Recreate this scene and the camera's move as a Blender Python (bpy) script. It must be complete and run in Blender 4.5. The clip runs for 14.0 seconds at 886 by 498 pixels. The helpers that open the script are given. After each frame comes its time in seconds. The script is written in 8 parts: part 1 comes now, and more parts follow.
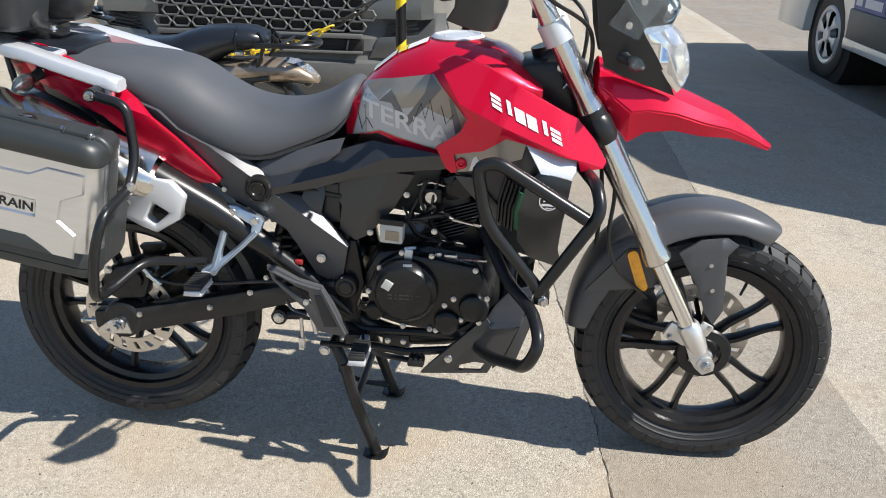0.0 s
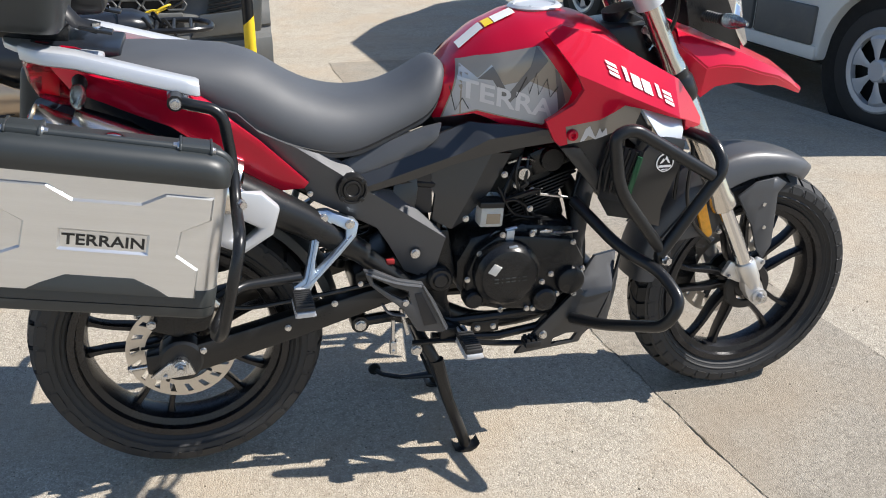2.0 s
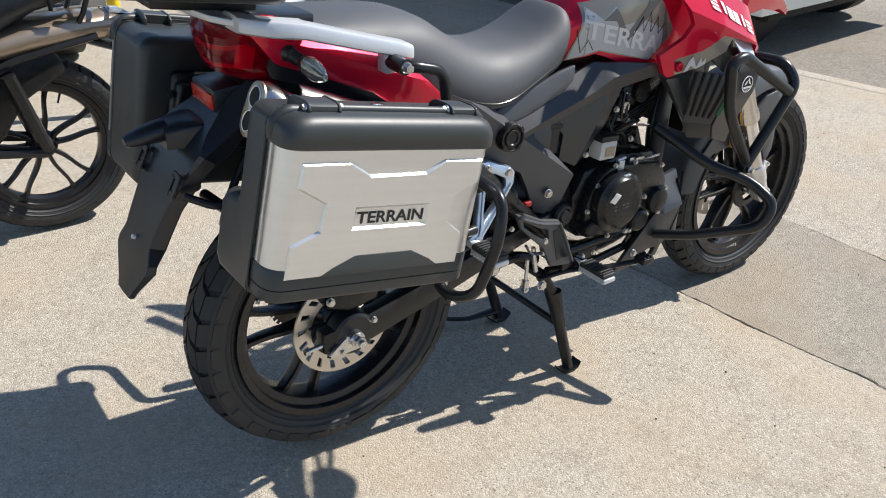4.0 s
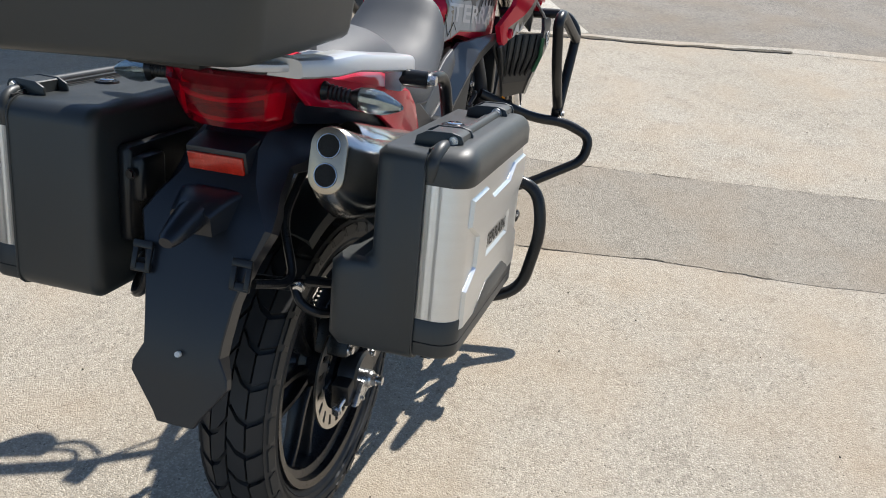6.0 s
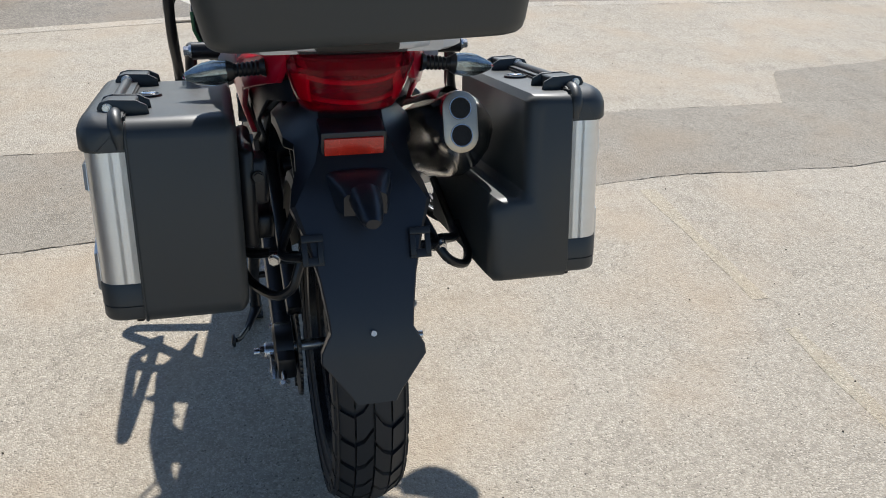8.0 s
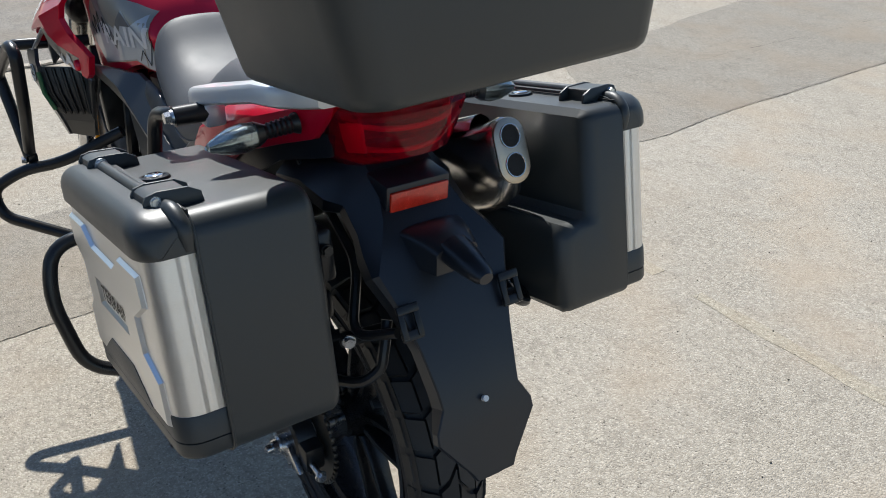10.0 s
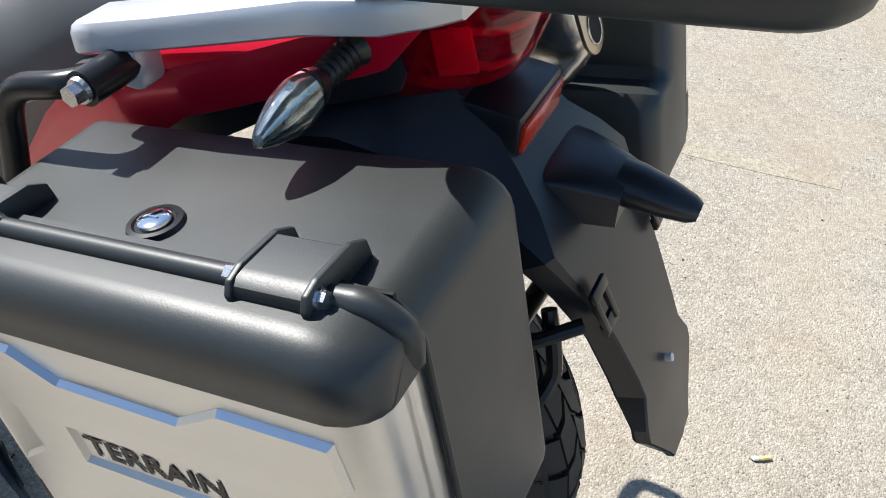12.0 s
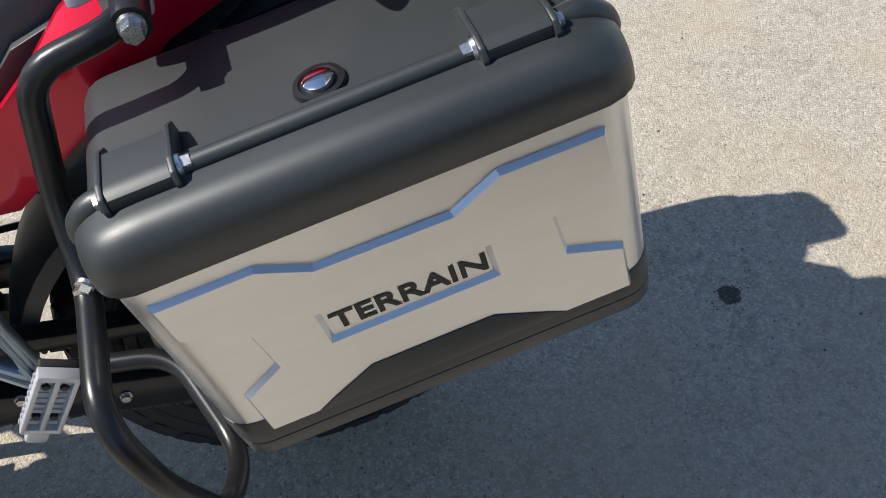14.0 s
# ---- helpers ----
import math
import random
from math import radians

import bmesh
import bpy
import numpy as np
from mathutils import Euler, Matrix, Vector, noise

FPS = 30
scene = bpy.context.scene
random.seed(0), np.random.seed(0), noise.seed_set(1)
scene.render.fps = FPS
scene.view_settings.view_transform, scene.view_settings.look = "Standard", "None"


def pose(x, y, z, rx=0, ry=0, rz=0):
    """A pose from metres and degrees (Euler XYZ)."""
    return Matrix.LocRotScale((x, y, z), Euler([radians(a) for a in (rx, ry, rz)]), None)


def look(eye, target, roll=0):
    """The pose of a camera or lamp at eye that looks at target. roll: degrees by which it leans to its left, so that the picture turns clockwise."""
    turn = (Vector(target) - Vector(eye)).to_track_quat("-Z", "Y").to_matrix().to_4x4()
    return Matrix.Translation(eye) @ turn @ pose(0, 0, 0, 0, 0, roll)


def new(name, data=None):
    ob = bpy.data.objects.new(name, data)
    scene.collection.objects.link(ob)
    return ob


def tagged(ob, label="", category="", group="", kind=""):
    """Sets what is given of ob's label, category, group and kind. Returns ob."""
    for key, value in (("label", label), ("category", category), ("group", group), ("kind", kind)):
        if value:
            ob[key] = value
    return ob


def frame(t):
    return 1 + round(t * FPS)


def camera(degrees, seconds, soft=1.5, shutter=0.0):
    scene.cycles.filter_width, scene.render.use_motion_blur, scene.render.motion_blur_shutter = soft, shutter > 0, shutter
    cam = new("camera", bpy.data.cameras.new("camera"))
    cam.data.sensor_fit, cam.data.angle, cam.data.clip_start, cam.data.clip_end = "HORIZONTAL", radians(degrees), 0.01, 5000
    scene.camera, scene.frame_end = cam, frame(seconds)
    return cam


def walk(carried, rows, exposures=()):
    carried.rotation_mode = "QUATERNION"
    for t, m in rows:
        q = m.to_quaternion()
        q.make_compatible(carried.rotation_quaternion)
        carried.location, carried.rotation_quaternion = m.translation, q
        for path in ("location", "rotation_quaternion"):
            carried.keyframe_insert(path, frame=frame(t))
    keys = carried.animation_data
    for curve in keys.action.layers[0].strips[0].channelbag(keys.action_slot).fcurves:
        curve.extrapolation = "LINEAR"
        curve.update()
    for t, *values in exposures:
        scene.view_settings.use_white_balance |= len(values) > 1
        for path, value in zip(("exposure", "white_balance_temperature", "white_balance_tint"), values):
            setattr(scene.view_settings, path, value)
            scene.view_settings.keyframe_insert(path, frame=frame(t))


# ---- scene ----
cam = camera(54.3, 14.0, soft=1.0)
PATH = [
    (0, (0.951, -1.878, 1.296), (0.774, -0.043, 0.521), 1.0),
    (0.5, (0.752, -1.878, 1.291), (0.856, -0.044, 0.5), 2.4),
    (1, (0.578, -1.825, 1.279), (0.804, -0.004, 0.484), 1.5),
    (1.5, (0.372, -1.77, 1.291), (0.628, 0.035, 0.468), 0.2),
    (2, (0.127, -1.733, 1.288), (0.61, 0.019, 0.452), 0.8),
    (2.5, (-0.133, -1.703, 1.293), (0.474, 0.006, 0.45), 0.4),
    (2.7, (-0.216, -1.666, 1.285), (0.401, 0.039, 0.441), -0.0),
    (4.8, (-0.93, -1.11, 1.315), (0.443, -0.025, 0.347), 2.8),
    (5, (-0.963, -1.017, 1.309), (0.47, -0.009, 0.345), 2.3),
    (5.5, (-1.039, -0.82, 1.32), (0.543, -0.08, 0.344), 2.5),
    (6, (-1.187, -0.629, 1.324), (0.487, -0.133, 0.349), 1.9),
    (6.5, (-1.339, -0.434, 1.344), (0.37, -0.088, 0.365), 1.1),
    (7, (-1.368, -0.22, 1.329), (0.36, -0.035, 0.34), 0.8),
    (7.2, (-1.373, -0.139, 1.329), (0.361, -0.115, 0.333), 1.6),
    (9.3, (-1.253, 0.531, 1.281), (0.26, -0.383, 0.346), 2.3),
    (9.5, (-1.2, 0.543, 1.285), (0.277, -0.426, 0.348), 2.3),
    (10, (-1.054, 0.557, 1.286), (0.397, -0.451, 0.348), 0.9),
    (10.5, (-0.9, 0.574, 1.264), (0.498, -0.47, 0.285), -0.2),
    (11, (-0.696, 0.613, 1.244), (0.506, -0.622, 0.23), -0.6),
    (11.5, (-0.525, 0.641, 1.221), (0.437, -0.701, 0.093), 1.2),
    (12, (-0.388, 0.599, 1.209), (0.244, -0.774, -0.1), 1.2),
    (12.5, (-0.301, 0.615, 1.196), (-0.07, -0.764, -0.233), -1.8),
    (13, (-0.185, 0.706, 1.212), (-0.3, -0.655, -0.248), -2.6),
    (13.5, (-0.079, 0.76, 1.221), (-0.323, -0.571, -0.252), -4.3),
    (14, (-0.005, 0.776, 1.209), (-0.315, -0.537, -0.268), -5.3),
]
walk(cam, [(t, look(eye, target, roll)) for t, eye, target, roll in PATH], [(0, 0.64, 6460, 10), (2.7, 0.60, 6440, 11), (5, 0.55, 6440, 10), (6.5, 0.46, 6400, 10), (7.2, 0.44, 6360, 10), (9.5, 0.38, 6250, 9), (10.5, 0.42, 6200, 8), (11, 0.50, 6200, 8), (12, 0.78, 6350, 9), (12.5, 0.58, 6420, 9), (13, 0.40, 6480, 10), (13.5, 0.46, 6460, 10), (14, 0.52, 6440, 10)])

import itertools

# ---- world, sun, exposure ----
SUN = Vector((0.85, -0.205, 1.0)).normalized()
world = bpy.data.worlds.new("sky")
scene.world = world
world.use_nodes = True
wn = world.node_tree
sky = wn.nodes.new("ShaderNodeTexSky")
sky.sky_type = "NISHITA"
sky.sun_disc = False
sky.sun_elevation = math.asin(SUN.z)
sky.sun_rotation = math.atan2(SUN.x, SUN.y)
sky.dust_density = 0.25
sky.ozone_density = 2.6
wn.links.new(sky.outputs[0], wn.nodes["Background"].inputs[0])
wn.nodes["Background"].inputs[1].default_value = 0.098
sun = new("sun", bpy.data.lights.new("sun", "SUN"))
sun.data.energy = 4.75
sun.data.angle = radians(0.53)
sun.data.color = (1.0, 0.955, 0.885)
sun.matrix_world = look(SUN * 20, (0, 0, 0))


# ---- materials ----
def node(nt, kind, **values):
    n = nt.nodes.new(kind)
    for key, value in values.items():
        n.inputs[key.replace("_", " ")].default_value = value
    return n


def material(name, color, rough=0.5, metal=0.0, spread=0.12, scale=30.0, fine=400.0, bump=0.0, coat=0.0, streak=(1, 1, 1), ior=1.5, per_piece=0.0, dirt=0.0, shine=0.5, sheen=0.0):
    """A surface with two scales of variation in colour and gloss, fine relief, and a little dust."""
    m = bpy.data.materials.new(name)
    m.use_nodes = True
    nt = m.node_tree
    b = nt.nodes["Principled BSDF"]
    coord = nt.nodes.new("ShaderNodeTexCoord")
    stretch = nt.nodes.new("ShaderNodeMapping")
    stretch.inputs["Scale"].default_value = streak
    nt.links.new(coord.outputs["Object"], stretch.inputs[0])
    big = node(nt, "ShaderNodeTexNoise", Scale=scale, Detail=4.0)
    small = node(nt, "ShaderNodeTexNoise", Scale=fine, Detail=2.0)
    nt.links.new(stretch.outputs[0], big.inputs["Vector"])
    nt.links.new(stretch.outputs[0], small.inputs["Vector"])
    both = nt.nodes.new("ShaderNodeMath")
    both.operation = "MULTIPLY_ADD"
    nt.links.new(small.outputs[0], both.inputs[0])
    both.inputs[1].default_value = 0.5
    half = nt.nodes.new("ShaderNodeMath")
    half.operation = "MULTIPLY"
    half.inputs[1].default_value = 0.5
    nt.links.new(big.outputs[0], half.inputs[0])
    nt.links.new(half.outputs[0], both.inputs[2])
    shade = nt.nodes.new("ShaderNodeMapRange")
    shade.inputs["From Min"].default_value, shade.inputs["From Max"].default_value = 0.3, 0.7
    shade.inputs["To Min"].default_value, shade.inputs["To Max"].default_value = 1 - spread, 1 + spread
    nt.links.new(both.outputs[0], shade.inputs["Value"])
    tone = nt.nodes.new("ShaderNodeVectorMath")
    tone.operation = "SCALE"
    tone.inputs[0].default_value = color
    nt.links.new(shade.outputs[0], tone.inputs["Scale"])
    last = tone.outputs[0]
    if per_piece:
        info = nt.nodes.new("ShaderNodeObjectInfo")
        rnd = nt.nodes.new("ShaderNodeMapRange")
        rnd.inputs["To Min"].default_value, rnd.inputs["To Max"].default_value = 1 - per_piece, 1 + per_piece
        nt.links.new(info.outputs["Random"], rnd.inputs["Value"])
        more = nt.nodes.new("ShaderNodeVectorMath")
        more.operation = "SCALE"
        nt.links.new(last, more.inputs[0])
        nt.links.new(rnd.outputs[0], more.inputs["Scale"])
        last = more.outputs[0]
    if dirt:
        spots = node(nt, "ShaderNodeTexNoise", Scale=9.0, Detail=6.0, Roughness=0.7)
        nt.links.new(coord.outputs["Object"], spots.inputs["Vector"])
        ramp = nt.nodes.new("ShaderNodeMapRange")
        ramp.inputs["From Min"].default_value, ramp.inputs["From Max"].default_value = 0.48, 0.75
        ramp.inputs["To Max"].default_value = dirt
        nt.links.new(spots.outputs[0], ramp.inputs["Value"])
        mix = nt.nodes.new("ShaderNodeMix")
        mix.data_type = "RGBA"
        nt.links.new(ramp.outputs[0], mix.inputs["Factor"])
        nt.links.new(last, mix.inputs["A"])
        mix.inputs["B"].default_value = (0.30, 0.26, 0.20, 1)
        last = mix.outputs["Result"]
    nt.links.new(last, b.inputs["Base Color"])
    gloss = nt.nodes.new("ShaderNodeMapRange")
    gloss.inputs["From Min"].default_value, gloss.inputs["From Max"].default_value = 0.3, 0.7
    gloss.inputs["To Min"].default_value, gloss.inputs["To Max"].default_value = rough * 0.85, min(1.0, rough * 1.15)
    nt.links.new(both.outputs[0], gloss.inputs["Value"])
    nt.links.new(gloss.outputs[0], b.inputs["Roughness"])
    b.inputs["Metallic"].default_value = metal
    b.inputs["IOR"].default_value = ior
    b.inputs["Specular IOR Level"].default_value = shine
    if sheen:
        b.inputs["Sheen Weight"].default_value = sheen
        b.inputs["Sheen Roughness"].default_value = 0.45
    if coat:
        b.inputs["Coat Weight"].default_value = coat
        b.inputs["Coat Roughness"].default_value = 0.03
    if bump:
        bn = node(nt, "ShaderNodeBump", Strength=1.0, Distance=bump)
        nt.links.new(both.outputs[0], bn.inputs["Height"])
        nt.links.new(bn.outputs[0], b.inputs["Normal"])
    return m


RED = material("red_paint", (0.57, 0.0035, 0.032), 0.32, 0.35, 0.04, 6, 900, coat=0.55, shine=0.2)
MATT = material("black_textured_plastic", (0.0225, 0.0268, 0.0275), 0.46, 0, 0.10, 12, 900, bump=0.00011, dirt=0.006, shine=0.62, sheen=0.03)
DARK = material("dark_navy_black_plastic", (0.011, 0.0135, 0.019), 0.34, 0, 0.15, 12, 900, bump=0.0001, dirt=0.006, shine=0.5)
COVER = material("satin_black_body_plastic", (0.021, 0.0225, 0.0250), 0.34, 0, 0.15, 12, 900, bump=0.00004, dirt=0.01, shine=0.7)
GREYP = material("dark_grey_satin_paint", (0.078, 0.080, 0.085), 0.40, 0.22, 0.10, 10, 1200, bump=0.00003)
BLACK = material("black_powder_coat", (0.012, 0.0125, 0.0135), 0.30, 0.0, 0.15, 15, 900, bump=0.00006, dirt=0.012, shine=0.38)
ENGINE = material("black_engine_paint", (0.010, 0.0105, 0.0115), 0.28, 0.0, 0.2, 20, 600, bump=0.00010, dirt=0.015, shine=0.34)
RUBBER = material("tyre_rubber", (0.020, 0.020, 0.0205), 0.62, 0, 0.25, 25, 500, bump=0.0004, dirt=0.016)
RIMB = material("black_rim_paint", (0.011, 0.011, 0.013), 0.28, 0.2, 0.12, 12, 600, dirt=0.05)
VINYL = material("black_seat_vinyl", (0.058, 0.0625, 0.070), 0.62, 0, 0.10, 12, 1800, bump=0.00010, shine=0.7)
GLOSSV = material("shiny_black_seat_vinyl", (0.012, 0.014, 0.018), 0.30, 0, 0.10, 12, 1800, bump=0.00005)
ALU = material("brushed_aluminium", (0.69, 0.70, 0.705), 0.33, 0.92, 0.05, 6, 300, bump=0.00004, streak=(0.2, 1, 14))
SILVER = material("silver_paint", (0.56, 0.575, 0.60), 0.33, 0.30, 0.05, 8, 900, coat=0.3)
LUG = material("cast_fork_alloy", (0.68, 0.67, 0.65), 0.34, 0.75, 0.06, 20, 900, bump=0.00005)
CAST = material("cast_alloy", (0.46, 0.52, 0.59), 0.34, 0.85, 0.08, 20, 900, bump=0.0001)
CHROME = material("chrome", (0.72, 0.72, 0.72), 0.10, 1.0, 0.03, 10, 500)
STEEL = material("zinc_steel", (0.58, 0.58, 0.58), 0.28, 1.0, 0.15, 60, 900, bump=0.0001)
STAIN = material("polished_stainless", (0.64, 0.61, 0.57), 0.22, 1.0, 0.06, 8, 300, streak=(10, 1, 1))
DISC = material("brushed_disc_steel", (0.55, 0.52, 0.48), 0.32, 1.0, 0.10, 30, 400)
FORK = material("polished_fork", (0.60, 0.57, 0.53), 0.19, 0.95, 0.04, 8, 600)
PANELG = material("warm_grey_decal", (0.27, 0.245, 0.21), 0.32, 0.35, 0.05, 8, 700, coat=0.6)
PALE = material("pale_grey_decal", (0.60, 0.60, 0.61), 0.4, 0.1, 0.03, 8, 700, coat=0.5)
MIDG = material("mid_grey_decal", (0.12, 0.12, 0.125), 0.4, 0.2, 0.03, 8, 700, coat=0.5)
WHITE = material("white_decal", (0.80, 0.80, 0.80), 0.4, 0, 0.03, 10, 600)
INK = material("black_ink", (0.012, 0.012, 0.012), 0.5, 0, 0.05, 10, 600)
YELLOW = material("yellow_plastic", (0.80, 0.56, 0.02), 0.45, 0, 0.08, 20, 500, dirt=0.1)
AMBER = material("amber_reflector", (0.95, 0.40, 0.015), 0.22, 0, 0.25, 60, 500, bump=0.001, coat=0.6)
REDREF = material("red_reflector", (0.62, 0.032, 0.014), 0.25, 0, 0.3, 60, 500, bump=0.001, coat=0.6)
CHAIN = material("chain_steel", (0.10, 0.095, 0.085), 0.45, 0.9, 0.3, 60, 900)
# near-black that paints the shade of hollows, seams and undersides into the colour
VOID = material("shade_black", (0.008, 0.008, 0.008), 0.8)
GOLD = material("champagne_paint", (0.36, 0.28, 0.20), 0.30, 0.65, 0.05, 8, 800, coat=0.8)
VANG = material("grey_van_paint", (0.12, 0.125, 0.12), 0.34, 0.35, 0.06, 4, 700, coat=0.5, dirt=0.08)
VANP = material("grey_bumper_plastic", (0.105, 0.107, 0.103), 0.50, 0, 0.12, 5, 900, bump=0.0002, dirt=0.15)
VANW = material("white_van_paint", (0.70, 0.71, 0.68), 0.30, 0, 0.03, 4, 700, coat=0.7, dirt=0.05)
VANGR = material("pale_green_wrap", (0.45, 0.46, 0.32), 0.30, 0, 0.15, 3, 300, coat=0.6)
VANB = material("dark_wrap_film", (0.035, 0.036, 0.038), 0.30, 0, 0.4, 3, 200, coat=0.6)
BLUE = material("blue_sign_film", (0.06, 0.085, 0.30), 0.4, 0, 0.04, 8, 600)
LEAF = material("label_paper", (0.75, 0.74, 0.70), 0.5, 0, 0.04, 10, 600)
GREEN = material("green_radiator_guard", (0.02, 0.11, 0.05), 0.4, 0.2)


def clear(name, color, rough=0.03, weight=0.85, alpha=1.0):
    m = bpy.data.materials.new(name)
    m.use_nodes = True
    b = m.node_tree.nodes["Principled BSDF"]
    b.inputs["Base Color"].default_value = (*color, 1)
    b.inputs["Roughness"].default_value = rough
    b.inputs["Transmission Weight"].default_value = weight
    b.inputs["IOR"].default_value = 1.45
    return m


GLASS = clear("clear_lens", (0.92, 0.95, 0.96))
SMOKE = clear("smoked_screen", (0.78, 0.86, 0.90), 0.03, 0.98)
REDLENS = clear("red_lens", (0.62, 0.004, 0.034), 0.03, 0.86)
REDLENS.node_tree.nodes["Principled BSDF"].inputs["IOR"].default_value = 1.30
LAMPS = material("silvered_lamp_reflector", (0.36, 0.40, 0.41), 0.16, 0.9, 0.25, 90, 260, bump=0.00030)
LAMPG = clear("clear_indicator_lens", (0.86, 0.92, 0.94), 0.02, 1.0)


def paved(name, base, dark, pale, fine=260.0, bump=0.004):
    """Worn paving: exposed grit, broad stains, pale dust."""
    m = bpy.data.materials.new(name)
    m.use_nodes = True
    nt = m.node_tree
    b = nt.nodes["Principled BSDF"]
    coord = nt.nodes.new("ShaderNodeTexCoord")
    grit = node(nt, "ShaderNodeTexVoronoi", Scale=fine)
    speck = node(nt, "ShaderNodeTexNoise", Scale=140.0, Detail=5.0, Roughness=0.75)
    broad = node(nt, "ShaderNodeTexNoise", Scale=1.1, Detail=6.0, Roughness=0.62)
    mid = node(nt, "ShaderNodeTexNoise", Scale=9.0, Detail=5.0, Roughness=0.6)
    tint = node(nt, "ShaderNodeTexNoise", Scale=2.3, Detail=3.0)
    pebble = node(nt, "ShaderNodeTexVoronoi", Scale=95.0)
    clump = node(nt, "ShaderNodeTexNoise", Scale=48.0, Detail=3.0, Roughness=0.6)
    pits = node(nt, "ShaderNodeTexVoronoi", Scale=17.0)
    for n in (grit, speck, broad, mid, tint, pebble, clump, pits):
        nt.links.new(coord.outputs["Object"], n.inputs["Vector"])

    def mixed(a, second, factor, lo, hi, top=1.0):
        r = nt.nodes.new("ShaderNodeMapRange")
        r.inputs["From Min"].default_value, r.inputs["From Max"].default_value, r.inputs["To Max"].default_value = lo, hi, top
        nt.links.new(factor, r.inputs["Value"])
        x = nt.nodes.new("ShaderNodeMix")
        x.data_type = "RGBA"
        nt.links.new(r.outputs[0], x.inputs["Factor"])
        if isinstance(a, tuple):
            x.inputs["A"].default_value = (*a, 1)
        else:
            nt.links.new(a, x.inputs["A"])
        x.inputs["B"].default_value = (*second, 1)
        return x.outputs["Result"]

    c = mixed(base, pale, broad.outputs[0], 0.42, 0.68, 0.8)
    c = mixed(c, dark, mid.outputs[0], 0.50, 0.75, 0.55)
    c = mixed(c, dark, speck.outputs[0], 0.50, 0.72, 0.75)
    c = mixed(c, tuple(min(1.0, v * 1.5) for v in pale), speck.outputs[0], 0.46, 0.30, 0.6)
    c = mixed(c, dark, clump.outputs[0], 0.54, 0.74, 0.55)
    c = mixed(c, tuple(min(1.0, v * 1.25) for v in pale), clump.outputs[0], 0.46, 0.28, 0.5)
    c = mixed(c, tuple(v * 0.7 for v in dark), pebble.outputs["Distance"], 0.50, 0.90, 0.22)
    hole = nt.nodes.new("ShaderNodeMath")
    hole.operation = "MULTIPLY_ADD"
    hole.inputs[1].default_value = 3.0
    shade = nt.nodes.new("ShaderNodeSeparateColor")
    nt.links.new(pits.outputs["Color"], shade.inputs[0])
    nt.links.new(shade.outputs[0], hole.inputs[2])
    nt.links.new(pits.outputs["Distance"], hole.inputs[0])
    c = mixed(c, tuple(v * 0.35 for v in dark), hole.outputs[0], 0.30, 0.18, 0.85)
    sep = nt.nodes.new("ShaderNodeSeparateColor")
    nt.links.new(grit.outputs["Color"], sep.inputs[0])
    c = mixed(c, tuple(v * 0.35 for v in dark), sep.outputs[0], 0.975, 0.988, 0.6)
    c = mixed(c, tuple(min(1.0, v * 1.35) for v in pale), sep.outputs[1], 0.74, 0.92, 0.55)
    c = mixed(c, tuple(v * k for v, k in zip(base, (1.10, 0.98, 0.86))), tint.outputs[0], 0.45, 0.70, 0.55)
    nt.links.new(c, b.inputs["Base Color"])
    b.inputs["Roughness"].default_value = 0.92
    b.inputs["Specular IOR Level"].default_value = 0.25
    bn = node(nt, "ShaderNodeBump", Strength=0.6, Distance=bump)
    add = nt.nodes.new("ShaderNodeMath")
    add.operation = "MULTIPLY_ADD"
    add.inputs[1].default_value = -0.9
    nt.links.new(grit.outputs["Distance"], add.inputs[0])
    nt.links.new(speck.outputs[0], add.inputs[2])
    nt.links.new(add.outputs[0], bn.inputs["Height"])
    nt.links.new(bn.outputs[0], b.inputs["Normal"])
    return m


CONC = paved("worn_beige_concrete", (0.375, 0.333, 0.268), (0.215, 0.19, 0.153), (0.45, 0.405, 0.335))
PATCHM = paved("repaired_trench_tarmac", (0.285, 0.255, 0.21), (0.165, 0.147, 0.12), (0.345, 0.31, 0.255), 320)
ROADM = paved("grey_road_tarmac", (0.22, 0.20, 0.17), (0.11, 0.10, 0.09), (0.30, 0.27, 0.23), 200)
KERBM = paved("kerb_concrete", (0.40, 0.36, 0.30), (0.24, 0.21, 0.17), (0.48, 0.44, 0.37))
CRACKM = paved("open_joint_dirt", (0.085, 0.074, 0.056), (0.040, 0.035, 0.026), (0.15, 0.13, 0.10))
LINEW = paved("worn_white_paint", (0.46, 0.43, 0.37), (0.26, 0.235, 0.19), (0.56, 0.54, 0.48))
LINEY = paved("faded_yellow_paint", (0.395, 0.345, 0.262), (0.225, 0.197, 0.152), (0.45, 0.40, 0.315))
OIL = paved("oil_stain", (0.06, 0.055, 0.05), (0.03, 0.028, 0.025), (0.13, 0.12, 0.10))


# ---- mesh tools ----
def add(dst, src, m=None):
    """Joins one bmesh into another."""
    if m is not None:
        src.transform(m)
    tmp = bpy.data.meshes.new("tmp")
    src.to_mesh(tmp)
    src.free()
    dst.from_mesh(tmp)
    bpy.data.meshes.remove(tmp)
    return dst


def mirrored(bm):
    """A copy mirrored to the other side of the machine."""
    out = bm.copy()
    out.transform(Matrix.Diagonal((1, -1, 1, 1)))
    bmesh.ops.reverse_faces(out, faces=out.faces)
    return out


